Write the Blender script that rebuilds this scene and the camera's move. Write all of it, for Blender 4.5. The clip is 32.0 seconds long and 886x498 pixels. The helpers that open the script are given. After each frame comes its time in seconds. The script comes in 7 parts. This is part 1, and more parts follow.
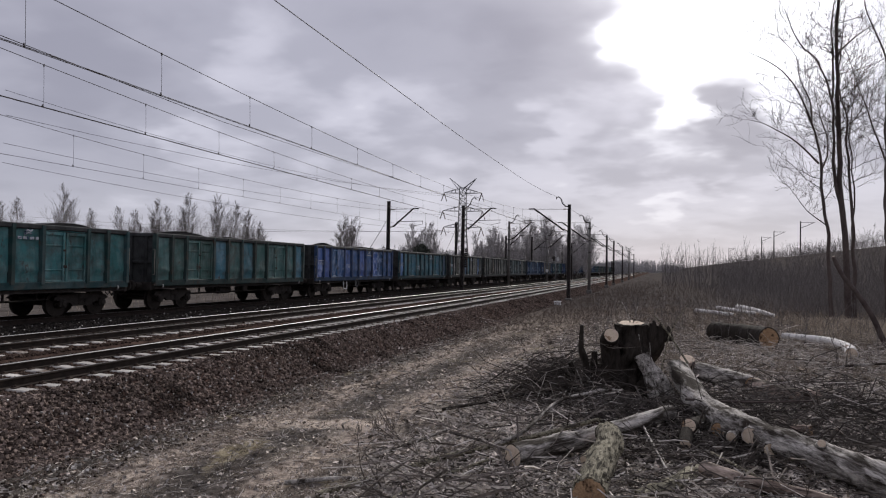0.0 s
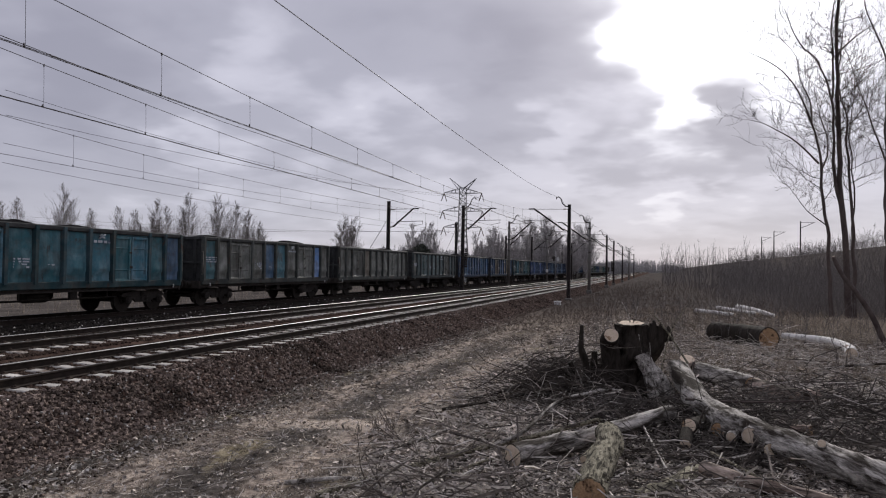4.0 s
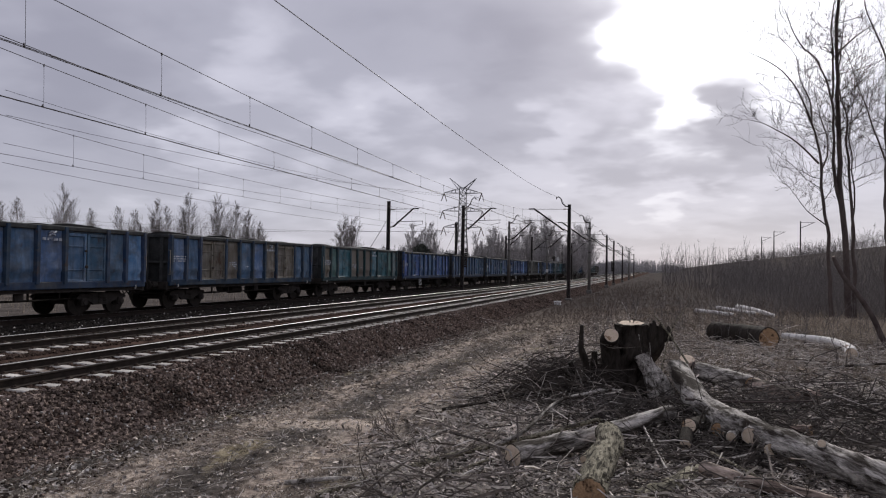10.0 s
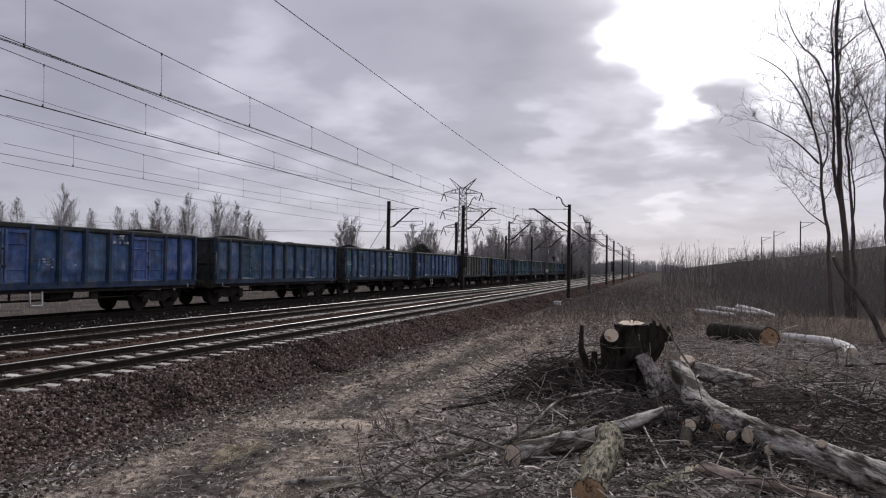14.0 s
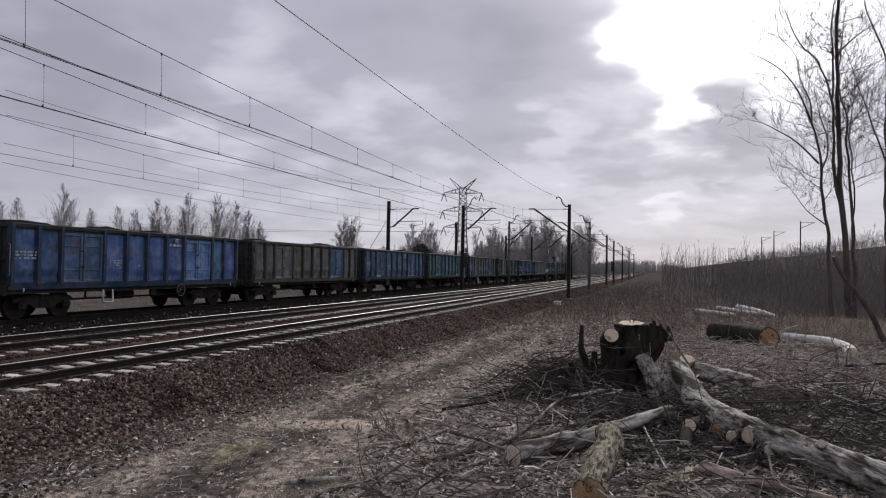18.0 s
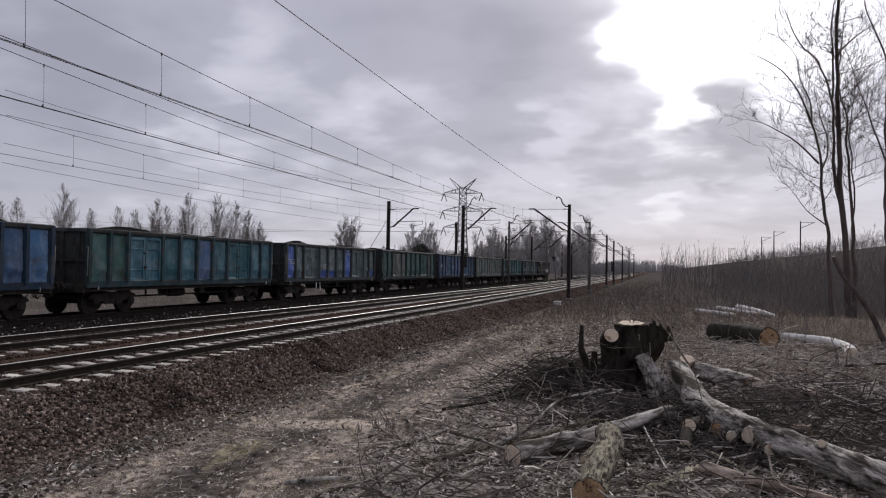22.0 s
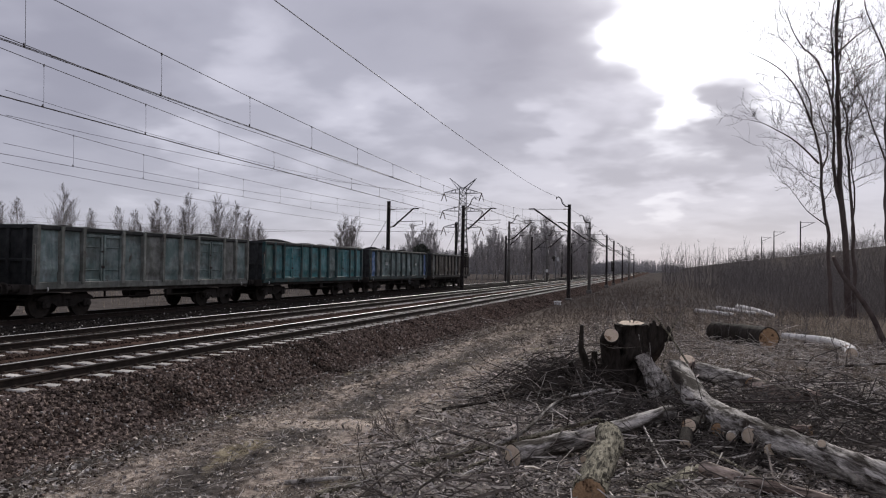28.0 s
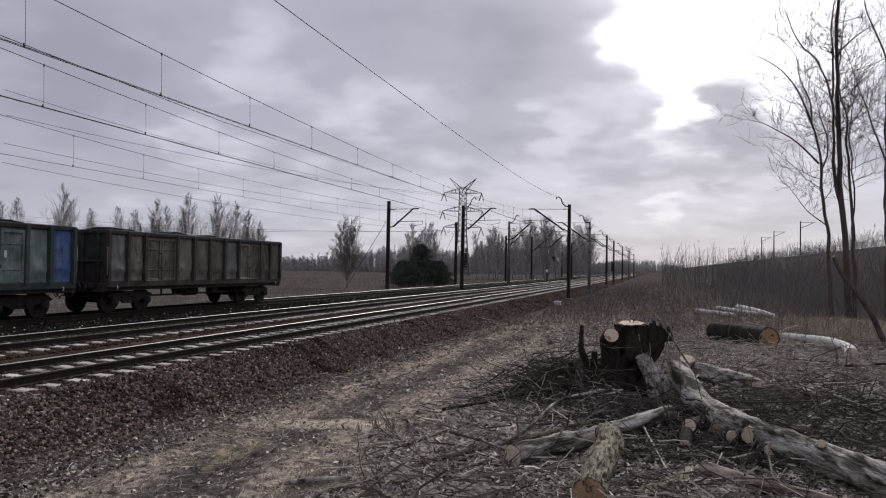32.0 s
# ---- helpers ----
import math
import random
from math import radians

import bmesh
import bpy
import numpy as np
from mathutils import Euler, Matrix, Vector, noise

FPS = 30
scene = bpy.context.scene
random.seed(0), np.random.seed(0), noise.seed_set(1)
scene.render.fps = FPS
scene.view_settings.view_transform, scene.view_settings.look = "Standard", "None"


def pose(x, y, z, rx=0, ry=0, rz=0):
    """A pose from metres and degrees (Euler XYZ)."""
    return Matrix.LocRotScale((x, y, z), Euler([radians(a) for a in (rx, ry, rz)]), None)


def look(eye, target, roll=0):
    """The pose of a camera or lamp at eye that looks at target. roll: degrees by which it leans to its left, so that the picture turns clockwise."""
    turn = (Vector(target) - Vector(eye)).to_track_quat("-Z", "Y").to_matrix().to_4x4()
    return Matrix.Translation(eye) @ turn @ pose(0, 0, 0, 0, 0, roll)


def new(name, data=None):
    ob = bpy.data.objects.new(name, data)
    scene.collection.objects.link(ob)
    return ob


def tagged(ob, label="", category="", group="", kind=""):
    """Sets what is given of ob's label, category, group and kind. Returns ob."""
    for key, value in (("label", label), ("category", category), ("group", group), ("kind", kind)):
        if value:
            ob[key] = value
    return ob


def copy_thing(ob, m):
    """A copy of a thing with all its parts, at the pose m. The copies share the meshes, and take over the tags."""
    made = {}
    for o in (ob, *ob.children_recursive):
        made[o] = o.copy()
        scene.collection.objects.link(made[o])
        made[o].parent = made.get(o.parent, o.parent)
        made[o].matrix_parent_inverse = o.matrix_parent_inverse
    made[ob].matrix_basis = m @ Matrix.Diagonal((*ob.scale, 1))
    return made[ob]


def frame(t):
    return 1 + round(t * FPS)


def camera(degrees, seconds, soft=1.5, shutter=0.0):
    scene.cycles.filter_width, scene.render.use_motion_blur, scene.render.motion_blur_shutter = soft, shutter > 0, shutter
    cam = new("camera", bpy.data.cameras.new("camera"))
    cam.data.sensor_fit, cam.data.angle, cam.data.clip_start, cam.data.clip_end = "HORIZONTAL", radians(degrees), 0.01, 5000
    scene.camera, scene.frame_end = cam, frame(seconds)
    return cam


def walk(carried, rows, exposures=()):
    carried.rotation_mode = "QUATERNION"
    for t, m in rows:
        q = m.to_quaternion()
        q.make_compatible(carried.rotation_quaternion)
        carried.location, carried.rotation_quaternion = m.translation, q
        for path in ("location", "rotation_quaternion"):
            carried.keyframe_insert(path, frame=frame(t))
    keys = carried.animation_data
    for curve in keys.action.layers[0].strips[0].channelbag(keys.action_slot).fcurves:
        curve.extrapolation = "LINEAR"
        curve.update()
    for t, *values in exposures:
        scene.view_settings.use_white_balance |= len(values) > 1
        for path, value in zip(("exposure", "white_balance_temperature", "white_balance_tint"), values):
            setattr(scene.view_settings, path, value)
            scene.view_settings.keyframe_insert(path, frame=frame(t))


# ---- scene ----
# All lengths in metres. The tracks run along +y, z = 0 is the rail head of the near track.
EYE = Vector((0.0, 0.0, 1.974))
cam = camera(62.563, 32.0, soft=1.15)
AIM = EYE + Vector((-0.292590, 0.955914, 0.024872)) * 10
walk(cam, [(0.0, look(EYE, AIM, 0.937)), (32.0, look(EYE, AIM, 0.937))])

# ---- sky and sun ----
SUN_TURN, SUN_RISE = 3.0, 27.0          # degrees from +y towards +x, and above the horizon


def link(tree, a, b):
    tree.links.new(a, b)


def node(tree, kind, **values):
    n = tree.nodes.new(kind)
    for k, v in values.items():
        n.inputs[k.replace("_", " ")].default_value = v
    return n


def maths(tree, op, a, b=None, clamp=False):
    n = tree.nodes.new("ShaderNodeMath")
    n.operation, n.use_clamp = op, clamp
    for i, v in enumerate((a, b)):
        if v is None:
            continue
        if isinstance(v, (int, float)):
            n.inputs[i].default_value = v
        else:
            link(tree, v, n.inputs[i])
    return n.outputs[0]


def ramp(tree, fac, stops, ease=False):
    n = tree.nodes.new("ShaderNodeValToRGB")
    if ease:
        n.color_ramp.interpolation = "EASE"
    e = n.color_ramp.elements
    while len(e) < len(stops):
        e.new(0.5)
    for el, (pos, col) in zip(e, stops):
        el.position = pos
        el.color = (*col, 1) if not isinstance(col, (int, float)) else (col, col, col, 1)
    link(tree, fac, n.inputs[0])
    return n.outputs[0]


def blend(tree, fac, a, b, mode="MIX"):
    n = tree.nodes.new("ShaderNodeMix")
    n.data_type, n.blend_type = "RGBA", mode
    for sock, v in ((n.inputs[0], fac), (n.inputs[6], a), (n.inputs[7], b)):
        if isinstance(v, (int, float)):
            sock.default_value = v
        elif isinstance(v, tuple):
            sock.default_value = (*v, 1)
        else:
            link(tree, v, sock)
    return n.outputs[2]


world = bpy.data.worlds.new("overcast_sky")
scene.world = world
world.use_nodes = True
w = world.node_tree
w.nodes.clear()
tc = w.nodes.new("ShaderNodeTexCoord")
sep = w.nodes.new("ShaderNodeSeparateXYZ")
link(w, tc.outputs["Generated"], sep.inputs[0])
# the cloud deck is a level sheet, so its forms crowd together towards the horizon
depth_z = maths(w, "ADD", maths(w, "MAXIMUM", sep.outputs[2], 0.0), 0.20)
deck = w.nodes.new("ShaderNodeCombineXYZ")
link(w, maths(w, "DIVIDE", sep.outputs[0], depth_z), deck.inputs[0])
link(w, maths(w, "DIVIDE", sep.outputs[1], depth_z), deck.inputs[1])


def sky_noise(scale, detail, rough, dist, out=0):
    n = node(w, "ShaderNodeTexNoise", Scale=scale, Detail=detail, Roughness=rough, Distortion=dist)
    link(w, deck.outputs[0], n.inputs["Vector"])
    return n.outputs[out]


banks, wisps, shreds = sky_noise(1.5, 4, 0.46, 0.2), sky_noise(4.4, 4, 0.48, 0.2), sky_noise(3.6, 3, 0.5, 0.1, 1)
# directions bent by the shreds, so that the cloud masses have ragged rims
off = w.nodes.new("ShaderNodeVectorMath")
off.operation = "MULTIPLY_ADD"
off.inputs[1].default_value = (0.20, 0.20, 0.11)
link(w, shreds, off.inputs[0])
off.inputs[2].default_value = (-0.10, -0.10, -0.055)
bent = w.nodes.new("ShaderNodeVectorMath")
bent.operation = "ADD"
link(w, tc.outputs["Generated"], bent.inputs[0])
link(w, off.outputs[0], bent.inputs[1])
unit = w.nodes.new("ShaderNodeVectorMath")
unit.operation = "NORMALIZE"
link(w, bent.outputs[0], unit.inputs[0])


def mass(direction, degrees, amount, total):
    """Adds a soft-edged cloud mass (or a thin place, where amount is negative) to the cover."""
    d = w.nodes.new("ShaderNodeVectorMath")
    d.operation = "DOT_PRODUCT"
    d.inputs[1].default_value = Vector(direction).normalized()
    link(w, unit.outputs[0], d.inputs[0])
    k = 1 - math.cos(radians(degrees))
    e = maths(w, "EXPONENT", maths(w, "MULTIPLY", maths(w, "SUBTRACT", d.outputs["Value"], 1.0), 1.0 / k))
    e = maths(w, "MULTIPLY", e, amount)
    return e if total is None else maths(w, "ADD", total, e)


cover = maths(w, "ADD", maths(w, "MULTIPLY", banks, 0.30), maths(w, "ADD", maths(w, "MULTIPLY", wisps, 0.19), 0.262))
MASSES = (
    ((-0.171, 0.934, 0.313), 5.0, 0.075),
    ((-0.099, 0.945, 0.311), 3.0, 0.06),
    ((-0.243, 0.920, 0.307), 5, 0.062),
    ((-0.202, 0.946, 0.252), 3.2, 0.081),
    ((-0.348, 0.884, 0.312), 5, 0.062),
    ((-0.057, 0.973, 0.224), 2.4, 0.043),
    ((-0.235, 0.957, 0.168), 3.2, 0.062),
    ((-0.161, 0.977, 0.142), 2.5, 0.031),
    ((0.084, 0.978, 0.189), 2.5, 0.15),
    ((0.064, 0.976, 0.207), 1.5, 0.1),
    ((0.111, 0.980, 0.164), 2.2, 0.12),
    ((-0.036, 0.989, 0.144), 2.6, 0.056),
    ((0.028, 0.990, 0.139), 2.6, 0.056),
    ((-0.087, 0.987, 0.134), 2.4, 0.037),
    ((-0.689, 0.691, 0.217), 5.5, 0.062),
    ((-0.718, 0.646, 0.259), 5, 0.031),
    ((-0.626, 0.752, 0.207), 3.5, 0.037),
    ((0.015, 0.999, 0.052), 3.5, 0.043),
    ((-0.086, 0.995, 0.059), 3, 0.031),
    ((0.102, 0.989, 0.108), 3, 0.043),
    ((-0.352, 0.923, 0.155), 3, 0.031),
    ((-0.500, 0.851, 0.163), 3, 0.019),
    ((-0.138, 0.975, 0.177), 1.9, -0.094),
    ((-0.086, 0.980, 0.178), 1.8, -0.033),
    ((-0.388, 0.897, 0.210), 1.9, -0.083),
    ((-0.419, 0.886, 0.200), 1.6, -0.028),
    ((-0.592, 0.792, 0.149), 1.9, -0.061),
    ((-0.550, 0.823, 0.141), 1.8, -0.033),
    ((0.000, 0.996, 0.090), 1.5, -0.099),
    ((0.025, 0.995, 0.099), 1.2, -0.055),
    ((0.073, 0.993, 0.097), 1.2, -0.066),
    ((-0.116, 0.988, 0.100), 1.4, -0.055),
    ((-0.086, 0.969, 0.232), 2.0, -0.039),
    ((-0.521, 0.805, 0.282), 3, -0.055),
    ((-0.476, 0.841, 0.255), 2.5, -0.039),
    ((-0.305, 0.924, 0.229), 2.4, -0.028),
    ((0.159, 0.979, 0.127), 2, -0.044),
    ((-0.586, 0.749, 0.309), 4, -0.022),
    ((-0.675, 0.683, 0.280), 7, 0.13),
    ((-0.580, 0.777, 0.246), 4, 0.05),
    ((-0.586, 0.749, 0.309), 4, 0.05),
    ((-0.434, 0.844, 0.313), 4, 0.03),
    ((-0.021, 0.994, 0.111), 5, -0.035),
    ((0.102, 0.989, 0.108), 4, -0.03),
    ((-0.161, 0.982, 0.096), 4, -0.03),
    ((-0.721, 0.685, 0.102), 6, 0.06),
    ((-0.619, 0.779, 0.097), 5, 0.045),
    ((-0.504, 0.861, 0.074), 4, 0.03))
for direction, degrees, amount in MASSES:
    cover = mass(direction, degrees, amount, cover)
clouds = ramp(w, cover, [(0.36, (0.86, 0.85, 0.95)), (0.46, (0.625, 0.617, 0.722)), (0.57, (0.445, 0.440, 0.530)), (0.72, (0.355, 0.350, 0.432))], True)
# paler towards the horizon
rise = ramp(w, sep.outputs[2], [(0.0, 1.0), (0.04, 0.8), (0.12, 0.0)], True)
clouds = blend(w, maths(w, "MULTIPLY", rise, 0.42), clouds, (0.625, 0.630, 0.725))
# thin cloud before the sun
glow = None
THIN = (
    ((0.009, 0.956, 0.292), 3.0, 1.6),
    ((0.006, 0.978, 0.211), 2.2, 1.3),
    ((0.040, 0.969, 0.243), 2.4, 0.9),
    ((0.097, 0.952, 0.291), 4.4, 1.6),
    ((0.166, 0.950, 0.264), 4.5, 0.8),
    ((0.073, 0.903, 0.424), 9, 1.1),
    ((-0.036, 0.953, 0.301), 1.6, 0.7))
for direction, degrees, amount in THIN:
    glow = mass(direction, degrees, amount, glow)
thin = ramp(w, cover, [(0.38, 1.0), (0.70, 0.10)], True)
clouds = blend(w, 1.0, clouds, blend(w, 1.0, maths(w, "MULTIPLY", glow, thin), (0.98, 0.985, 1.0), "MULTIPLY"), "ADD")
nishita = w.nodes.new("ShaderNodeTexSky")
nishita.sky_type, nishita.sun_disc = "NISHITA", False
nishita.sun_elevation, nishita.sun_rotation = radians(SUN_RISE), radians(SUN_TURN)
over = node(w, "ShaderNodeBackground", Strength=1.0)
link(w, clouds, over.inputs[0])
clear = node(w, "ShaderNodeBackground", Strength=0.08)
link(w, nishita.outputs[0], clear.inputs[0])
both = w.nodes.new("ShaderNodeMixShader")
both.inputs[0].default_value = 0.92
link(w, clear.outputs[0], both.inputs[1])
link(w, over.outputs[0], both.inputs[2])
wout = w.nodes.new("ShaderNodeOutputWorld")
link(w, both.outputs[0], wout.inputs[0])

sun = new("sun", bpy.data.lights.new("sun", "SUN"))
sun.data.energy, sun.data.angle, sun.data.color = 3.3, radians(9), (1.0, 0.96, 0.90)
sa, sr = radians(SUN_TURN), radians(SUN_RISE)
sun.matrix_world = look(Vector((math.sin(sa) * math.cos(sr), math.cos(sa) * math.cos(sr), math.sin(sr))) * 100, (0, 0, 0))
scene.view_settings.exposure = 0.0


# ---- materials ----
def surface(name, dark, light, scale=3.0, fine=40.0, rough=0.8, bump=0.3, depth=0.02, metal=0.0, spots=None, spot_at=0.62, spot_scale=1.3,
            stretch=(1, 1, 1), vary=0.0, islands=0.0, local=True, detail=5.0, gloss=0.06):
    """Two tones mixed by a broad noise, a fine noise for grain and relief, and stains of a third colour."""
    m = bpy.data.materials.new(name)
    m.use_nodes = True
    t = m.node_tree
    b = t.nodes["Principled BSDF"]
    b.inputs["Roughness"].default_value, b.inputs["Metallic"].default_value = rough, metal
    b.inputs["Specular IOR Level"].default_value = 0.5 if metal else gloss
    c = t.nodes.new("ShaderNodeTexCoord")
    mp = t.nodes.new("ShaderNodeMapping")
    mp.inputs["Scale"].default_value = stretch
    info = t.nodes.new("ShaderNodeObjectInfo")
    if local:
        link(t, c.outputs["Object"], mp.inputs[0])
        link(t, maths(t, "MULTIPLY", info.outputs["Random"], 37.0), mp.inputs["Location"])
    else:
        geo = t.nodes.new("ShaderNodeNewGeometry")
        link(t, geo.outputs["Position"], mp.inputs[0])
    broad = node(t, "ShaderNodeTexNoise", Scale=scale, Detail=detail, Roughness=0.6)
    grain = node(t, "ShaderNodeTexNoise", Scale=fine, Detail=4.0, Roughness=0.65)
    link(t, mp.outputs[0], broad.inputs["Vector"])
    link(t, mp.outputs[0], grain.inputs["Vector"])
    mixf = maths(t, "ADD", maths(t, "MULTIPLY", broad.outputs[0], 0.6), maths(t, "MULTIPLY", grain.outputs[0], 0.4))
    col = blend(t, ramp(t, mixf, [(0.36, 0.0), (0.64, 1.0)]), dark, light)
    if spots:
        sp = node(t, "ShaderNodeTexNoise", Scale=spot_scale, Detail=6.0, Roughness=0.65, Distortion=0.3)
        link(t, mp.outputs[0], sp.inputs["Vector"])
        col = blend(t, ramp(t, sp.outputs[0], [(spot_at - 0.05, 0.0), (spot_at + 0.06, 1.0)]), col, spots)
    hsv = t.nodes.new("ShaderNodeHueSaturation")
    link(t, col, hsv.inputs["Color"])
    if islands:
        g2 = t.nodes.new("ShaderNodeNewGeometry")
        link(t, maths(t, "ADD", maths(t, "MULTIPLY", g2.outputs["Random Per Island"], 2 * islands), 1 - islands), hsv.inputs["Value"])
    elif vary:
        link(t, maths(t, "ADD", maths(t, "MULTIPLY", info.outputs["Random"], 2 * vary), 1 - vary), hsv.inputs["Value"])
    link(t, hsv.outputs[0], b.inputs["Base Color"])
    link(t, maths(t, "ADD", maths(t, "MULTIPLY", grain.outputs[0], 0.25), rough - 0.12, True), b.inputs["Roughness"])
    if bump:
        bp = node(t, "ShaderNodeBump", Strength=bump, Distance=depth)
        link(t, mixf, bp.inputs["Height"])
        link(t, bp.outputs[0], b.inputs["Normal"])
    return m


M = {}
M["rail_head"] = surface("polished_rail_head", (0.16, 0.158, 0.157), (0.23, 0.227, 0.225), 6, 60, 0.55, 0.05, 0.002, 0.8)
M["rail"] = surface("rusty_rail", (0.020, 0.0165, 0.0145), (0.046, 0.036, 0.030), 5, 60, 0.85, 0.2, 0.004)
M["sleeper"] = surface("sleeper_concrete", (0.33, 0.31, 0.285), (0.56, 0.535, 0.50), 4, 60, 0.9, 0.3, 0.008, spots=(0.16, 0.13, 0.11), spot_at=0.6, vary=0.18, gloss=0.0)
M["sleeper_far"] = surface("oiled_timber_sleeper", (0.03, 0.025, 0.022), (0.07, 0.06, 0.052), 4, 50, 0.9, 0.3, 0.01, vary=0.2, gloss=0.0)
M["fastening"] = surface("fastening_steel", (0.03, 0.022, 0.018), (0.08, 0.06, 0.05), 20, 90, 0.8, 0.1, 0.002)
M["ballast_stone"] = surface("ballast_stone", (0.037, 0.0288, 0.0245), (0.228, 0.180, 0.154), 9, 70, 0.9, 0.3, 0.01, spots=(0.040, 0.032, 0.027), spot_at=0.56, spot_scale=0.9, islands=0.8, local=False, gloss=0.0)
# Darker than the shoulder's stones, for the ballast within the tracks.
M["track_stone"] = surface("dark_ballast_stone", (0.028, 0.020, 0.016), (0.115, 0.084, 0.068), 9, 70, 0.9, 0.3, 0.01, islands=0.55, local=False, gloss=0.0)
M["steel_dark"] = surface("underframe_steel", (0.026, 0.023, 0.021), (0.058, 0.051, 0.046), 4, 40, 0.75, 0.2, 0.006, vary=0.2)
M["wheel"] = surface("wheel_steel", (0.024, 0.021, 0.019), (0.052, 0.044, 0.038), 5, 50, 0.7, 0.15, 0.004)
M["coal"] = surface("coal", (0.009, 0.009, 0.0095), (0.024, 0.0235, 0.0235), 5, 22, 0.95, 0.9, 0.08, gloss=0.0)
M["white_paint"] = surface("white_paint", (0.42, 0.42, 0.42), (0.66, 0.66, 0.66), 5, 50, 0.6, 0.05, 0.002, spots=(0.22, 0.2, 0.18))
M["concrete_mast"] = surface("mast_concrete", (0.085, 0.080, 0.074), (0.165, 0.157, 0.147), 2, 45, 0.92, 0.25, 0.006, vary=0.1)
M["mast_steel"] = surface("mast_steel", (0.020, 0.018, 0.018), (0.050, 0.044, 0.042), 3, 40, 0.75, 0.15, 0.004, vary=0.15)
M["galvanised"] = surface("galvanised_steel", (0.10, 0.10, 0.105), (0.19, 0.19, 0.195), 3, 40, 0.6, 0.1, 0.003, 0.4)
M["wire"] = surface("weathered_wire", (0.035, 0.03, 0.03), (0.07, 0.06, 0.06), 3, 40, 0.6, 0.0)
M["insulator"] = surface("brown_insulator", (0.05, 0.025, 0.018), (0.09, 0.045, 0.032), 8, 40, 0.35, 0.0)


# ---- mesh tools ----
class Geo:
    """Gathers vertices and faces of one mesh."""

    def __init__(self):
        self.v, self.f, self.mi, self.smooth = [], [], [], []

    def add(self, verts, faces, mi=0, smooth=False):
        o = len(self.v)
        self.v.extend(verts)
        self.f.extend([tuple(i + o for i in q) for q in faces])
        self.mi.extend([mi] * len(faces))
        self.smooth.extend([smooth] * len(faces))

    def box(self, c, s, m=None, bevel=0.0, mi=0):
        h = [a / 2 for a in s]
        if bevel <= 0:
            vs = [Vector((c[0] + x * h[0], c[1] + y * h[1], c[2] + z * h[2])) for x in (-1, 1) for y in (-1, 1) for z in (-1, 1)]
            fs = [(0, 1, 3, 2), (4, 6, 7, 5), (0, 4, 5, 1), (2, 3, 7, 6), (0, 2, 6, 4), (1, 5, 7, 3)]
        else:
            b = min(bevel, *(0.45 * a for a in s))
            vs, idx = [], {}
            for x in (-1, 1):
                for y in (-1, 1):
                    for z in (-1, 1):
                        sg = (x, y, z)
                        for k in range(3):
                            q = [c[i] + sg[i] * (h[i] if i == k else h[i] - b) for i in range(3)]
                            idx[sg, k] = len(vs)
                            vs.append(Vector(q))
            fs = []
            for k in range(3):
                i, j = (k + 1) % 3, (k + 2) % 3
                for s0 in (-1, 1):
                    q = []
                    for a, d in ((-1, -1), (1, -1), (1, 1), (-1, 1)):
                        sg = [0, 0, 0]
                        sg[k], sg[i], sg[j] = s0, a, d
                        q.append(idx[tuple(sg), k])
                    fs.append(tuple(q) if s0 > 0 else tuple(reversed(q)))
                for a in (-1, 1):
                    for d in (-1, 1):
                        e0, e1 = [0, 0, 0], [0, 0, 0]
                        e0[k], e1[k] = -1, 1
                        for e in (e0, e1):
                            e[i], e[j] = a, d
                        q = (idx[tuple(e0), i], idx[tuple(e1), i], idx[tuple(e1), j], idx[tuple(e0), j])
                        fs.append(q if a * d > 0 else tuple(reversed(q)))
            for x in (-1, 1):
                for y in (-1, 1):
                    for z in (-1, 1):
                        q = tuple(idx[(x, y, z), k] for k in range(3))
                        fs.append(q if x * y * z > 0 else tuple(reversed(q)))
        if m is not None:
            vs = [m @ a for a in vs]
        self.add(vs, fs, mi)
        return self

    def tube(self, pts, radii, n=6, cap=True, mi=0, smooth=True):
        pts = [Vector(a) for a in pts]
        if isinstance(radii, (int, float)):
            radii = [radii] * len(pts)
        vs, fs = [], []
        side = None
        for i, a in enumerate(pts):
            d = (pts[min(i + 1, len(pts) - 1)] - pts[max(i - 1, 0)])
            d = d.normalized() if d.length > 1e-9 else Vector((0, 0, 1))
            if side is None:
                side = d.cross(Vector((0, 0, 1)) if abs(d.z) < 0.9 else Vector((1, 0, 0))).normalized()
            else:
                side = side - d * side.dot(d)
                side = side.normalized() if side.length > 1e-6 else d.orthogonal().normalized()
            up = d.cross(side)
            for k in range(n):
                q = 2 * math.pi * k / n
                vs.append(a + (side * math.cos(q) + up * math.sin(q)) * radii[i])
        for i in range(len(pts) - 1):
            for k in range(n):
                k2 = (k + 1) % n
                fs.append((i * n + k, (i + 1) * n + k, (i + 1) * n + k2, i * n + k2))
        self.add(vs, fs, mi, smooth)
        if cap:
            o = len(self.v) - len(vs)
            e = o + (len(pts) - 1) * n
            for q in (tuple(range(o, o + n)), tuple(reversed(range(e, e + n)))):
                self.f.append(q)
                self.mi.append(mi)
                self.smooth.append(False)
        return self

    def disc(self, c, r, depth, axis="x", n=20, mi=0):
        d = {"x": Vector((1, 0, 0)), "y": Vector((0, 1, 0)), "z": Vector((0, 0, 1))}[axis] * depth / 2
        return self.tube([Vector(c) - d, Vector(c) + d], r, n, True, mi, False)

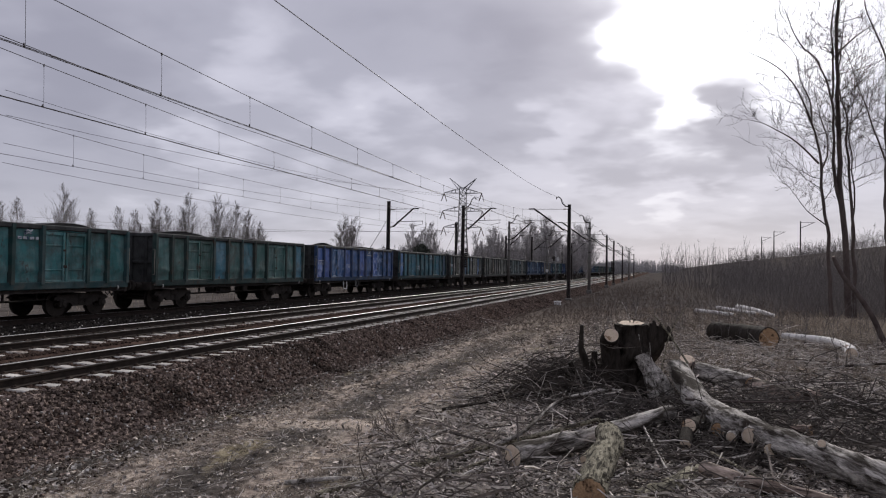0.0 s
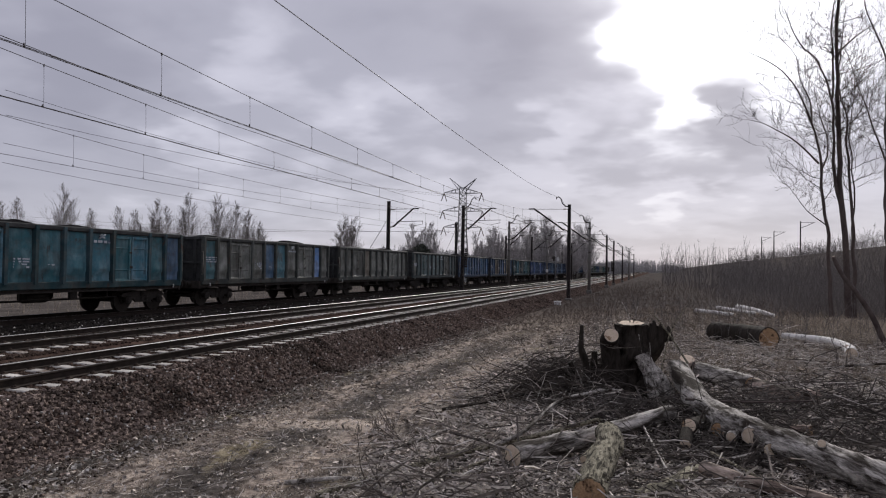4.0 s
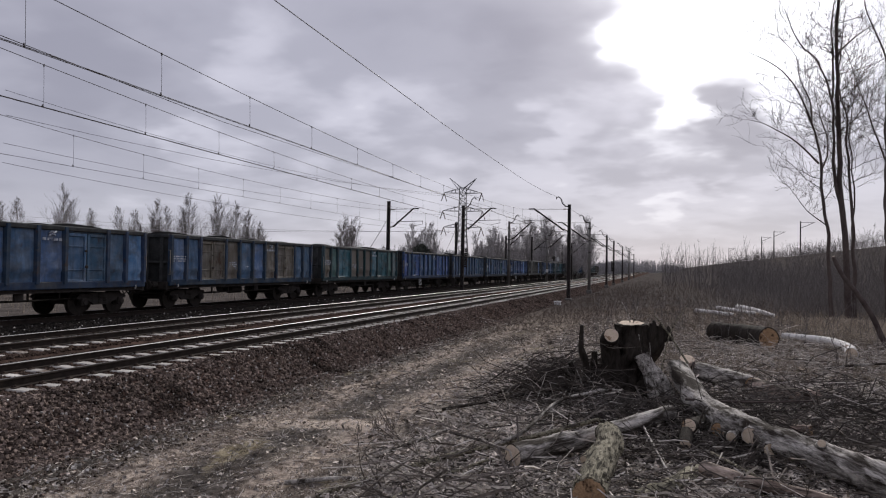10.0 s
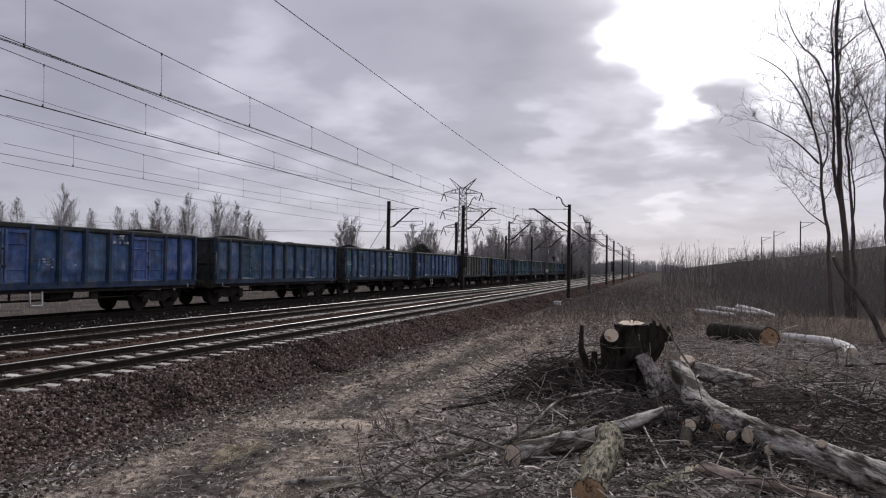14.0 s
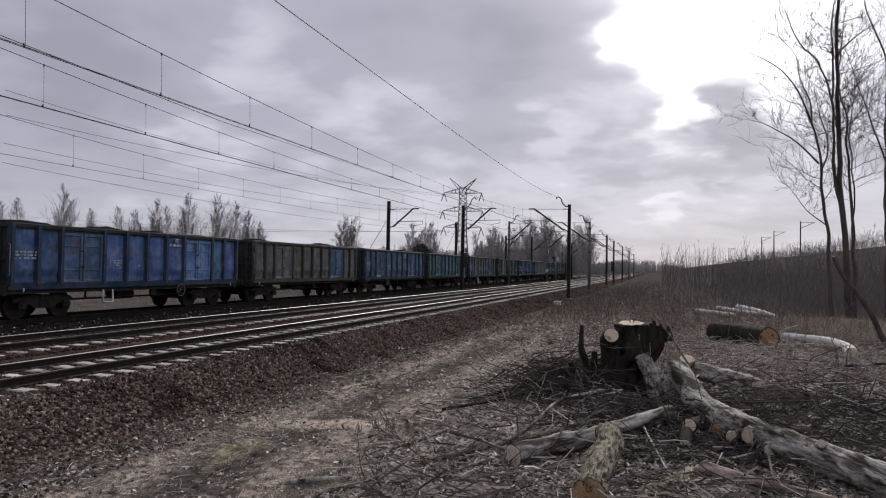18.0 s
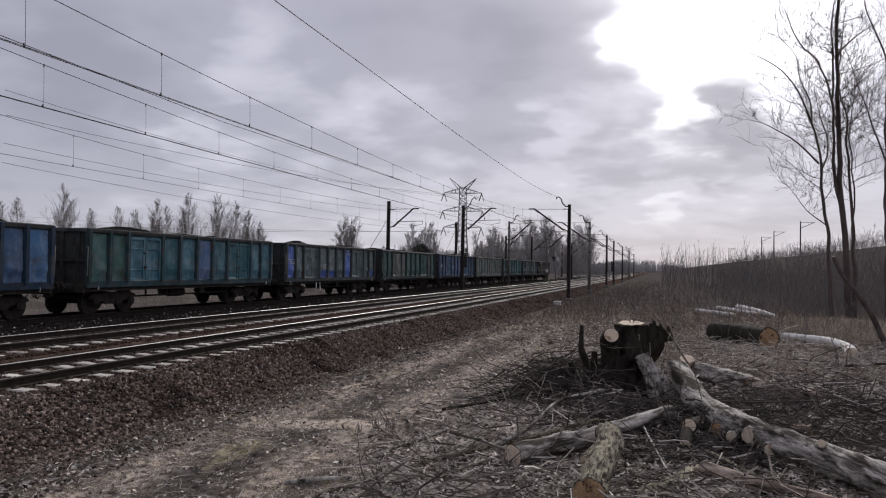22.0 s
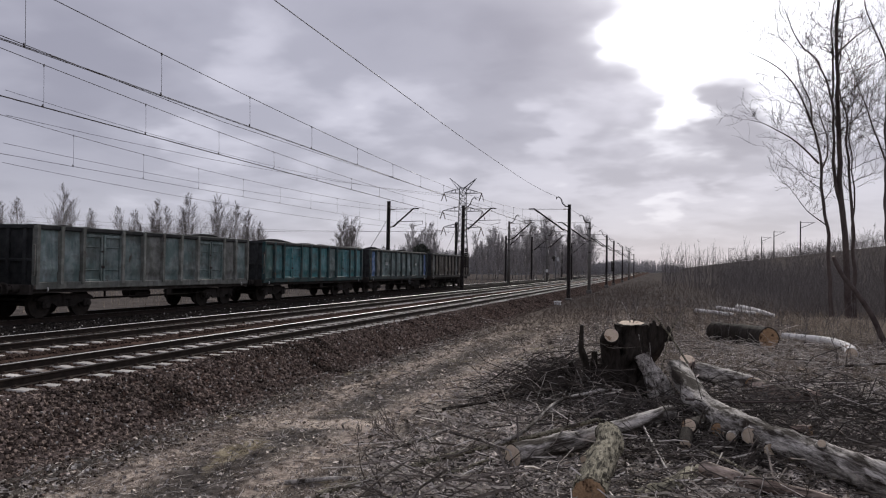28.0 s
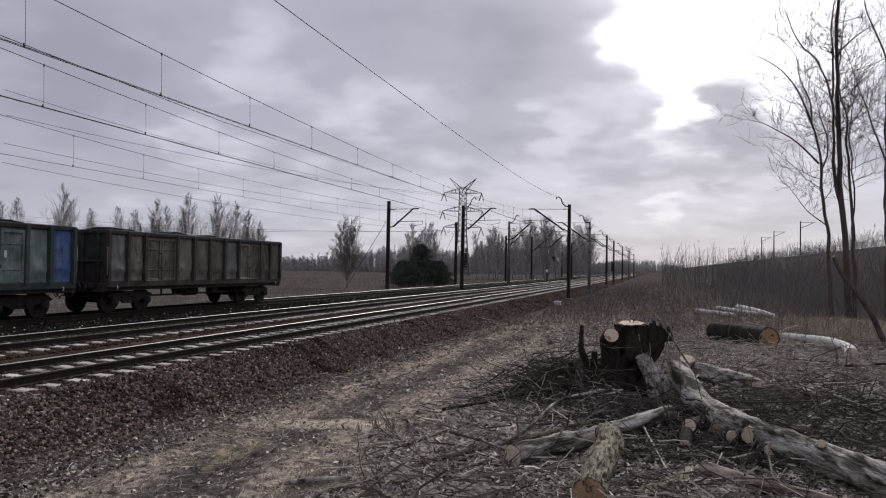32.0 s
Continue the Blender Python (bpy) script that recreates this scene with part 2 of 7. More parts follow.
    def sweep(self, profile, pts, mi=0, close=True, mis=None):
        """A profile of (across, up) pairs carried along pts, level all the way."""
        pts = [Vector(a) for a in pts]
        n = len(profile)
        vs, fs = [], []
        for i, a in enumerate(pts):
            d = pts[min(i + 1, len(pts) - 1)] - pts[max(i - 1, 0)]
            d = Vector((d.x, d.y, 0)).normalized()
            s = Vector((d.y, -d.x, 0))
            vs.extend([a + s * q[0] + Vector((0, 0, q[1])) for q in profile])
        o = len(self.v)
        self.v.extend(vs)
        for i in range(len(pts) - 1):
            for k in range(n if close else n - 1):
                k2 = (k + 1) % n
                self.f.append((o + i * n + k, o + i * n + k2, o + (i + 1) * n + k2, o + (i + 1) * n + k))
                self.mi.append(mis[k] if mis else mi)
                self.smooth.append(False)
        if close:
            self.f.extend([tuple(reversed(range(o, o + n))), tuple(range(o + (len(pts) - 1) * n, o + len(pts) * n))])
            self.mi.extend([mi, mi])
            self.smooth.extend([False, False])
        return self

    def mesh(self, name, mats):
        me = bpy.data.meshes.new(name)
        me.from_pydata([tuple(a) for a in self.v], [], self.f)
        for m in (mats if isinstance(mats, (list, tuple)) else [mats]):
            me.materials.append(m)
        if any(self.mi):
            me.polygons.foreach_set("material_index", self.mi)
        me.polygons.foreach_set("use_smooth", self.smooth)
        me.update()
        return me


def part(name, geo, material, parent=None, label="", at=None):
    """ONE mesh object under a thing or under a part."""
    me = geo if isinstance(geo, bpy.types.Mesh) else geo.mesh(name, material)
    ob = new(name, me)
    ob.parent = parent
    if at is not None:
        ob.matrix_basis = at
    return tagged(ob, label)


def thing(name, m, label, category, group="", kind=""):
    """An Empty at a thing's base, to parent its parts."""
    ob = new(name)
    ob.empty_display_size = 0.2
    ob.matrix_basis = m
    return tagged(ob, label, category, group, kind)


BEND, BEND_END = 8.4e-5, 140.0           # the line bends very gently to the left, then runs straight


def bend(y):
    if y > BEND_END:
        return -BEND * BEND_END * (y - BEND_END / 2)
    return -BEND * y * y / 2


def stations(a, b, step):
    n = max(1, round((b - a) / step))
    return [a + (b - a) * i / n for i in range(n + 1)]


rng = random.Random(7)


def resample(pts, step):
    pts = [Vector(p) for p in pts]
    out = []
    for i in range(len(pts) - 1):
        p0, p1, p2, p3 = pts[max(i - 1, 0)], pts[i], pts[i + 1], pts[min(i + 2, len(pts) - 1)]
        n = max(1, round((p2 - p1).length / step))
        for k in range(n):
            t = k / n
            out.append(0.5 * ((2 * p1) + (p2 - p0) * t + (2 * p0 - 5 * p1 + 4 * p2 - p3) * t * t + (3 * p1 - p0 - 3 * p2 + p3) * t ** 3))
    return out + [pts[-1]]


# ---- ground, beds and tracks ----
PROFILE = [(-400, -1.2), (-60, -1.1), (-26.5, -1.0), (-24.0, -0.75), (-9.0, -0.75), (-8.0, -0.82), (-5.0, -0.68), (-2.5, -0.50), (0.5, -0.36),
           (7.0, -0.32), (15.0, -0.25), (19.0, 0.2), (31.0, 6.2), (36.0, 6.3), (50.0, 3.0), (400.0, 2.0)]


def level(x, y):
    """Height of the bare ground at a place."""
    u = x - bend(y)
    z = PROFILE[-1][1] if u > 0 else PROFILE[0][1]
    for (a, za), (b, zb) in zip(PROFILE, PROFILE[1:]):
        if a <= u <= b:
            k = (u - a) / (b - a)
            z = za + (zb - za) * k
            break
    rough = 0.0
    if u > -8.6 or u < -25.0:
        fade = min(1.0, abs(u + 8.6) / 1.5) if u > -8.6 else min(1.0, abs(u + 25) / 2)
        rough = 0.10 * noise.noise(Vector((x * 0.35, y * 0.35, 3.1))) + 0.05 * noise.noise(Vector((x * 1.3, y * 1.3, 7.7)))
        if -9 < u < 8 and y < 45:
            rough += (0.055 if u > -3 else 0.03) * noise.noise(Vector((x * 3.6, y * 3.6, 1.7))) + (0.028 if u > -3 else 0.014) * noise.noise(Vector((x * 8.5, y * 8.5, 4.7)))
        if -7.5 < u < -2.5:                    # wheel ruts of the track along the line
            for r in (-6.62, -4.55):
                rough -= 0.05 * math.exp(-((u - r + 0.25 * noise.noise(Vector((y * 0.2, 5, 5)))) / 0.28) ** 2)
        rough *= fade
    return z + rough


def graded(start, fine_to, step, end, growth):
    out, a = [], start
    while a < fine_to:
        out.append(a)
        a += step
    while a < end:
        out.append(a)
        step *= growth
        a += step
    return out + [end]


def ground_material():
    m = bpy.data.materials.new("trodden_ground")
    m.use_nodes = True
    t = m.node_tree
    b = t.nodes["Principled BSDF"]
    b.inputs["Roughness"].default_value = 0.95
    b.inputs["Specular IOR Level"].default_value = 0.0
    g = t.nodes.new("ShaderNodeNewGeometry")
    s = t.nodes.new("ShaderNodeSeparateXYZ")
    link(t, g.outputs["Position"], s.inputs[0])

    def nz(scale, detail=6.0, rough=0.6, dist=0.0, stretch=None):
        n = node(t, "ShaderNodeTexNoise", Scale=scale, Detail=detail, Roughness=rough, Distortion=dist)
        if stretch:
            mp = t.nodes.new("ShaderNodeMapping")
            mp.inputs["Scale"].default_value = stretch
            link(t, g.outputs["Position"], mp.inputs[0])
            link(t, mp.outputs[0], n.inputs["Vector"])
        else:
            link(t, g.outputs["Position"], n.inputs["Vector"])
        return n.outputs[0]

    fine, mid, wide, streak = nz(55, 5, 0.7), nz(7, 7, 0.65, 0.3), nz(0.55, 6, 0.55, 0.4), nz(16, 4, 0.6, 0.6, (1, 0.35, 1))
    clump = nz(1.7, 6, 0.65, 0.5)
    soil = blend(t, ramp(t, mid, [(0.35, 0.0), (0.65, 1.0)]), (0.055, 0.046, 0.041), (0.22, 0.19, 0.168))
    straw = blend(t, ramp(t, streak, [(0.38, 0.0), (0.62, 1.0)]), (0.085, 0.072, 0.061), (0.43, 0.38, 0.315))
    cover = maths(t, "ADD", maths(t, "MULTIPLY", wide, 0.45), maths(t, "MULTIPLY", clump, 0.55))
    col = blend(t, ramp(t, cover, [(0.46, 0.0), (0.58, 1.0)]), soil, straw)
    # black mossy ground in clumps, and yellow withered grass in others
    wob = maths(t, "MULTIPLY", maths(t, "SUBTRACT", wide, 0.5), 2.2)
    u = maths(t, "ADD", s.outputs[0], maths(t, "MULTIPLY", maths(t, "SUBTRACT", clump, 0.5), 1.3))
    moss = blend(t, ramp(t, mid, [(0.38, 0.0), (0.66, 1.0)]), (0.020, 0.018, 0.017), (0.090, 0.082, 0.074))
    toe = maths(t, "SUBTRACT", 1.0, maths(t, "DIVIDE", maths(t, "ABSOLUTE", maths(t, "ADD", u, 7.75)), 0.95), True)
    ridge = maths(t, "SUBTRACT", 1.0, maths(t, "DIVIDE", maths(t, "ABSOLUTE", maths(t, "ADD", u, 5.55)), 0.75), True)
    dark = maths(t, "MAXIMUM", ramp(t, toe, [(0.1, 0.0), (0.6, 0.85)]), maths(t, "MAXIMUM", ramp(t, ridge, [(0.15, 0.0), (0.6, 0.75)]), ramp(t, clump, [(0.36, 0.85), (0.47, 0.0)])))
    col = blend(t, dark, col, moss)
    tuft = nz(1.1, 5, 0.6, 0.3, (1, 0.8, 1))
    col = blend(t, ramp(t, tuft, [(0.60, 0.0), (0.68, 0.7)]), col, blend(t, ramp(t, streak, [(0.38, 0.0), (0.62, 1.0)]), (0.13, 0.105, 0.062), (0.36, 0.31, 0.21)))
    # dark humus and rot where the trees were felled
    humus = ramp(t, maths(t, "ADD", maths(t, "DIVIDE", maths(t, "ADD", s.outputs[0], 3.2), 5.0), maths(t, "MULTIPLY", maths(t, "SUBTRACT", wide, 0.5), 1.2)), [(0.1, 0.0), (0.55, 1.0)])
    rot = blend(t, ramp(t, streak, [(0.40, 0.0), (0.68, 1.0)]), (0.030, 0.0265, 0.0235), (0.41, 0.365, 0.318))
    rot = blend(t, ramp(t, clump, [(0.40, 0.75), (0.56, 0.0)]), rot, (0.026, 0.0215, 0.019))
    col = blend(t, maths(t, "MULTIPLY", humus, 0.9), col, rot)
    # withered weeds on the ground that nobody walks
    wild = maths(t, "MAXIMUM", ramp(t, maths(t, "DIVIDE", s.outputs[1], 60.0), [(0.36, 0.0), (0.7, 1.0)]), ramp(t, maths(t, "DIVIDE", s.outputs[0], -40.0), [(0.55, 0.0), (0.62, 1.0)]))
    weeds = blend(t, ramp(t, maths(t, "ADD", maths(t, "MULTIPLY", streak, 0.5), maths(t, "MULTIPLY", wide, 0.5)), [(0.38, 0.0), (0.62, 1.0)]), (0.034, 0.030, 0.028), (0.120, 0.106, 0.097))
    meadow = blend(t, ramp(t, maths(t, "ADD", maths(t, "MULTIPLY", streak, 0.6), maths(t, "MULTIPLY", clump, 0.4)), [(0.38, 0.0), (0.62, 1.0)]), (0.058, 0.048, 0.041), (0.30, 0.25, 0.205))
    edge = maths(t, "ADD", maths(t, "DIVIDE", s.outputs[1], 60.0), maths(t, "MULTIPLY", maths(t, "SUBTRACT", wide, 0.5), 0.4))
    weeds = blend(t, maths(t, "MULTIPLY", ramp(t, edge, [(0.62, 1.0), (0.88, 0.0)]), ramp(t, maths(t, "DIVIDE", s.outputs[0], -40.0), [(0.5, 1.0), (0.6, 0.0)])), weeds, meadow)
    col = blend(t, maths(t, "MULTIPLY", wild, 0.95), col, weeds)
    # the two sandy ruts of the track beside the line
    lane = None
    for axis, half in ((6.55, 0.62), (4.55, 0.50)):
        one = maths(t, "SUBTRACT", 1.0, maths(t, "DIVIDE", maths(t, "ABSOLUTE", maths(t, "ADD", maths(t, "ADD", s.outputs[0], maths(t, "MULTIPLY", wob, 0.35)), axis)), half), True)
        lane = one if lane is None else maths(t, "MAXIMUM", lane, one)
    sand = maths(t, "MULTIPLY", ramp(t, lane, [(0.05, 0.0), (0.7, 1.0)]), ramp(t, maths(t, "ADD", maths(t, "MULTIPLY", clump, 0.6), maths(t, "MULTIPLY", mid, 0.4)), [(0.38, 0.3), (0.52, 1.0)]))
    far = ramp(t, maths(t, "DIVIDE", s.outputs[1], 60.0), [(0.3, 1.0), (0.7, 0.0)])
    sand = maths(t, "MULTIPLY", sand, far)
    # a spread of pale sand across the track
    dx = maths(t, "DIVIDE", maths(t, "ADD", maths(t, "ADD", s.outputs[0], 5.45), maths(t, "MULTIPLY", wob, 0.30)), 1.45)
    dy = maths(t, "DIVIDE", maths(t, "ADD", s.outputs[1], -11.35), 0.50)
    r = maths(t, "SQRT", maths(t, "ADD", maths(t, "MULTIPLY", dx, dx), maths(t, "MULTIPLY", dy, dy)))
    patch = maths(t, "MULTIPLY", ramp(t, maths(t, "ADD", r, maths(t, "MULTIPLY", maths(t, "SUBTRACT", mid, 0.5), 1.6)), [(0.65, 1.0), (1.05, 0.0)]), 0.95)
    brown = blend(t, ramp(t, mid, [(0.4, 0.0), (0.6, 1.0)]), (0.17, 0.132, 0.110), (0.52, 0.44, 0.365))
    col = blend(t, maths(t, "MULTIPLY", sand, 0.75), col, brown)
    col = blend(t, patch, col, blend(t, ramp(t, mid, [(0.4, 0.0), (0.6, 1.0)]), (0.33, 0.275, 0.225), (0.55, 0.475, 0.40)))
    col = blend(t, 1.0, col, ramp(t, fine, [(0.25, 0.42), (0.5, 1.0), (0.75, 1.45)]), "MULTIPLY")
    link(t, col, b.inputs["Base Color"])
    bp = node(t, "ShaderNodeBump", Strength=0.7, Distance=0.05)
    link(t, maths(t, "ADD", maths(t, "MULTIPLY", mid, 0.7), maths(t, "MULTIPLY", fine, 0.3)), bp.inputs["Height"])
    link(t, bp.outputs[0], b.inputs["Normal"])
    return m


def build_ground():
    xs = sorted(set([-a for a in graded(9.0, 30.0, 1.0, 4000, 1.35)] + graded(-8.9, 6.0, 0.13, 4000, 1.12)))
    ys = sorted(set([-a for a in graded(0.0, 10.0, 2.0, 3000, 1.6)][1:] + [0.0, 1.0, 2.0] + graded(3.0, 16.0, 0.13, 4800, 1.045)))
    nx, ny = len(xs), len(ys)
    vs = [(x + bend(min(y, 600)), y, level(x + bend(min(y, 600)), min(y, 600))) for y in ys for x in xs]
    fs = [(j * nx + i, j * nx + i + 1, (j + 1) * nx + i + 1, (j + 1) * nx + i) for j in range(ny - 1) for i in range(nx - 1)]
    me = bpy.data.meshes.new("ground")
    me.from_pydata(vs, [], fs)
    me.materials.append(ground_material())
    me.polygons.foreach_set("use_smooth", [True] * len(fs))
    return tagged(new("ground", me), "trodden bare soil with dry grass and pale sand", "ground", kind="structure")


build_ground()

M["bed"] = surface("ballast_bed", (0.024, 0.016, 0.013), (0.095, 0.064, 0.052), 1.2, 17, 0.95, 0.35, 0.04, spots=(0.03, 0.025, 0.022), spot_at=0.63, spot_scale=0.5, local=False, detail=7, gloss=0.0)
M["bed_dark"] = surface("sooty_ballast_bed", (0.013, 0.012, 0.011), (0.034, 0.031, 0.029), 1.2, 17, 0.95, 0.35, 0.04, local=False, detail=7, gloss=0.0)


def line_points(x, z, a=-40.0, b=900.0):
    ys = stations(a, 120, 4) + stations(130, b, 15)
    return [(x + bend(y), y, z) for y in ys]


def ballast_bed(x0, x1, top, toe, mat, label, step=0.0):
    g = Geo()
    w2 = (x1 - x0) / 2
    prof = [(-w2 - toe, -1.05), (-w2, top - 0.05), (-w2 + 0.25, top), (w2 - 0.25, top), (w2, top - 0.05), (w2 + toe, -1.05)]
    if step:                              # the second track lies a little higher
        prof[1:3] = [(-w2, top + step - 0.05), (-w2 + 0.25, top + step), (-0.10, top + step), (0.25, top)]
    g.sweep(prof, line_points((x0 + x1) / 2, 0.0))
    return tagged(part("track_bed", g, mat, None, label), "", "ballast", kind="structure")


ballast_bed(-17.3, -9.62, -0.20, 1.75, M["bed"], "rust-brown crushed stone ballast under two tracks", 0.08)
ballast_bed(-22.6, -18.3, -0.14, 1.3, M["bed_dark"], "soot-dark crushed stone ballast under the goods track")

GAUGE = 1.507
RAIL = [(-0.020, 0.0), (-0.036, -0.013), (-0.036, -0.035), (-0.010, -0.050), (-0.010, -0.140), (-0.072, -0.158), (-0.072, -0.172), (0.072, -0.172), (0.072, -0.158),
        (0.010, -0.140), (0.010, -0.050), (0.036, -0.035), (0.036, -0.013), (0.020, 0.0)]


def sleeper_mesh(mat):
    """Concrete sleeper with a waisted middle and sloped ends, along x."""
    g = Geo()
    rows = [(-1.25, 0.115, 0.145), (-1.23, 0.13, 0.17), (-0.45, 0.13, 0.175), (-0.2, 0.10, 0.15), (0.2, 0.10, 0.15), (0.45, 0.13, 0.175), (1.23, 0.13, 0.17), (1.25, 0.115, 0.145)]
    vs, fs = [], []
    for x, hw, h in rows:
        vs += [Vector((x, -hw - 0.02, -0.1)), Vector((x, -hw, h - 0.02)), Vector((x, -hw + 0.02, h)), Vector((x, hw - 0.02, h)), Vector((x, hw, h - 0.02)), Vector((x, hw + 0.02, -0.1))]
    for i in range(len(rows) - 1):
        for k in range(5):
            fs.append((i * 6 + k, (i + 1) * 6 + k, (i + 1) * 6 + k + 1, i * 6 + k + 1))
    fs += [tuple(range(6)), tuple(reversed(range(42, 48)))]
    g.add(vs, fs)
    return g.mesh("sleeper", mat)


def clip_mesh():
    g = Geo()
    for s in (-1, 1):
        g.box((s * 0.11, 0, 0.012), (0.09, 0.12, 0.024), bevel=0.006)
        g.tube([(s * 0.11, 0, 0.02), (s * 0.11, 0, 0.06)], 0.016, 6)
        g.tube([(s * 0.07, -0.05, 0.03), (s * 0.12, 0.0, 0.045), (s * 0.07, 0.05, 0.03)], 0.012, 5)
    return g.mesh("rail_clip", M["fastening"])


def railway(name, axis, z, label, mat, first, near_to, far_to, pitch=0.6, clips=True, sleep_drop=0.0):
    top = thing(name, pose(0, 0, 0), label, "railway track", kind="structure")
    for s in (-1, 1):
        g = Geo()
        mis = [0 if s > 0 else 1] + [1] * 11 + [0 if s < 0 else 1, 0]   # running surface and gauge face shine
        g.sweep([(a, b) for a, b in RAIL], line_points(axis + s * GAUGE / 2, z), mis=mis)
        part("rail", g.mesh("rail", [M["rail_head"], M["rail"]]), None, top, "steel rail with a polished head")
    me, cl = sleeper_mesh(mat), clip_mesh()
    y, k = first, 0
    r = random.Random(11)
    rest = Geo()
    src = [tuple(v.co) for v in me.vertices]
    fsrc = [tuple(p.vertices) for p in me.polygons]
    while y < far_to:
        x = axis + bend(y) + r.uniform(-0.03, 0.03)
        m = pose(x, y, z - 0.172 - 0.172 - sleep_drop + r.uniform(-0.012, 0.008), 0, 0, r.uniform(-0.9, 0.9))
        if k < near_to:
            ob = part("sleeper", me, None, top, at=m)
            if clips and k < 70:
                for s in (-1, 1):
                    part("rail_clip", cl, None, ob, at=Matrix.Translation((s * GAUGE / 2, 0, 0.172)))
        else:
            rest.add([m @ Vector(q) for q in src], fsrc)
        y += pitch
        k += 1
    ob = part("sleepers_beyond", rest, mat, top)
    tagged(ob, kind="stuff")
    return top


railway("track_1", -11.254, 0.0, "near railway track on pale concrete sleepers", M["sleeper"], 2.4, 110, 320)
railway("track_2", -15.027, 0.08, "second railway track on concrete sleepers", M["sleeper"], 4.0, 90, 320)
railway("track_3", -20.9, 0.04, "goods track on dark sleepers under the train", M["sleeper_far"], 6.0, 90, 320, 0.62, False, 0.01)


# ---- the coal train ----
RIBS = [-6.2, -5.2, -4.25, -2.3, -1.15, 0.0, 1.15, 2.3, 4.25, 5.2, 6.2]
SIDE, TOP, SILL = 1.45, 3.11, 1.17


def paint(name, colour, fade=0.35, rust=0.60, under=None, upto=0.13, scrawl=None):
    """Sun-bleached wagon paint with dusty patches, soot runs and rust."""
    m = bpy.data.materials.new(name)
    m.use_nodes = True
    t = m.node_tree
    b = t.nodes["Principled BSDF"]
    b.inputs["Specular IOR Level"].default_value = 0.15
    c = t.nodes.new("ShaderNodeTexCoord")
    info = t.nodes.new("ShaderNodeObjectInfo")

    def nz(scale, stretch, detail=5.0, rough=0.6):
        mp = t.nodes.new("ShaderNodeMapping")
        mp.inputs["Scale"].default_value = stretch
        link(t, c.outputs["Object"], mp.inputs[0])
        link(t, maths(t, "MULTIPLY", info.outputs["Random"], 53.0), mp.inputs["Location"])
        n = node(t, "ShaderNodeTexNoise", Scale=scale, Detail=detail, Roughness=rough, Distortion=0.3)
        link(t, mp.outputs[0], n.inputs["Vector"])
        return n.outputs[0]

    runs, blot, grit, smear = nz(5.0, (1, 1, 0.12)), nz(1.9, (1, 1, 1), 7, 0.62), nz(45, (1, 1, 1)), nz(1.1, (1, 1, 1.6), 6, 0.65)
    grey = sum(colour) / 3
    pale = tuple(min(0.6, (a * 0.55 + grey * 0.45) * 1.7 + 0.03) for a in colour)
    col = blend(t, maths(t, "MULTIPLY", ramp(t, blot, [(0.42, 0.0), (0.66, 1.0)]), min(1.0, fade * 2.0)), colour, pale)
    col = blend(t, maths(t, "MULTIPLY", ramp(t, smear, [(0.50, 0.0), (0.66, 1.0)]), 0.55), col, (0.075, 0.070, 0.060))
    col = blend(t, maths(t, "MULTIPLY", ramp(t, runs, [(0.44, 0.0), (0.68, 1.0)]), 0.42), col, (0.028, 0.027, 0.027))
    col = blend(t, maths(t, "MULTIPLY", ramp(t, nz(3.2, (1, 1, 0.5), 7, 0.7), [(rust, 0.0), (rust + 0.08, 1.0)]), 0.8), col, (0.055, 0.030, 0.020))
    if under:                          # the lower half worn down to another coat
        sp = t.nodes.new("ShaderNodeSeparateXYZ")
        link(t, c.outputs["Object"], sp.inputs[0])
        edge = maths(t, "ADD", sp.outputs[2], maths(t, "MULTIPLY", maths(t, "ADD", blot, -0.45), 0.5 if upto < 0 else 0.12))
        col = blend(t, ramp(t, maths(t, "ADD", edge, 1.0), [(upto + 1.0, 0.9), (upto + 1.06, 0.0)]), col, under)
    if scrawl:                         # sprayed swirls
        tags = nz(1.3, (1, 1.3, 0.8), 2.0, 0.4)
        col = blend(t, ramp(t, maths(t, "ABSOLUTE", maths(t, "SUBTRACT", tags, 0.53)), [(0.025, 0.75), (0.07, 0.0)]), col, scrawl)
    hsv = t.nodes.new("ShaderNodeHueSaturation")
    link(t, col, hsv.inputs["Color"])
    link(t, maths(t, "ADD", maths(t, "MULTIPLY", info.outputs["Random"], 0.024), 0.488), hsv.inputs["Hue"])
    link(t, maths(t, "ADD", maths(t, "MULTIPLY", info.outputs["Random"], 0.5), 0.82), hsv.inputs["Value"])
    link(t, hsv.outputs[0], b.inputs["Base Color"])
    link(t, maths(t, "ADD", maths(t, "MULTIPLY", grit, 0.3), 0.48), b.inputs["Roughness"])
    bp = node(t, "ShaderNodeBump", Strength=0.25, Distance=0.01)
    link(t, maths(t, "ADD", grit, maths(t, "MULTIPLY", blot, 2.0)), bp.inputs["Height"])
    link(t, bp.outputs[0], b.inputs["Normal"])
    return m


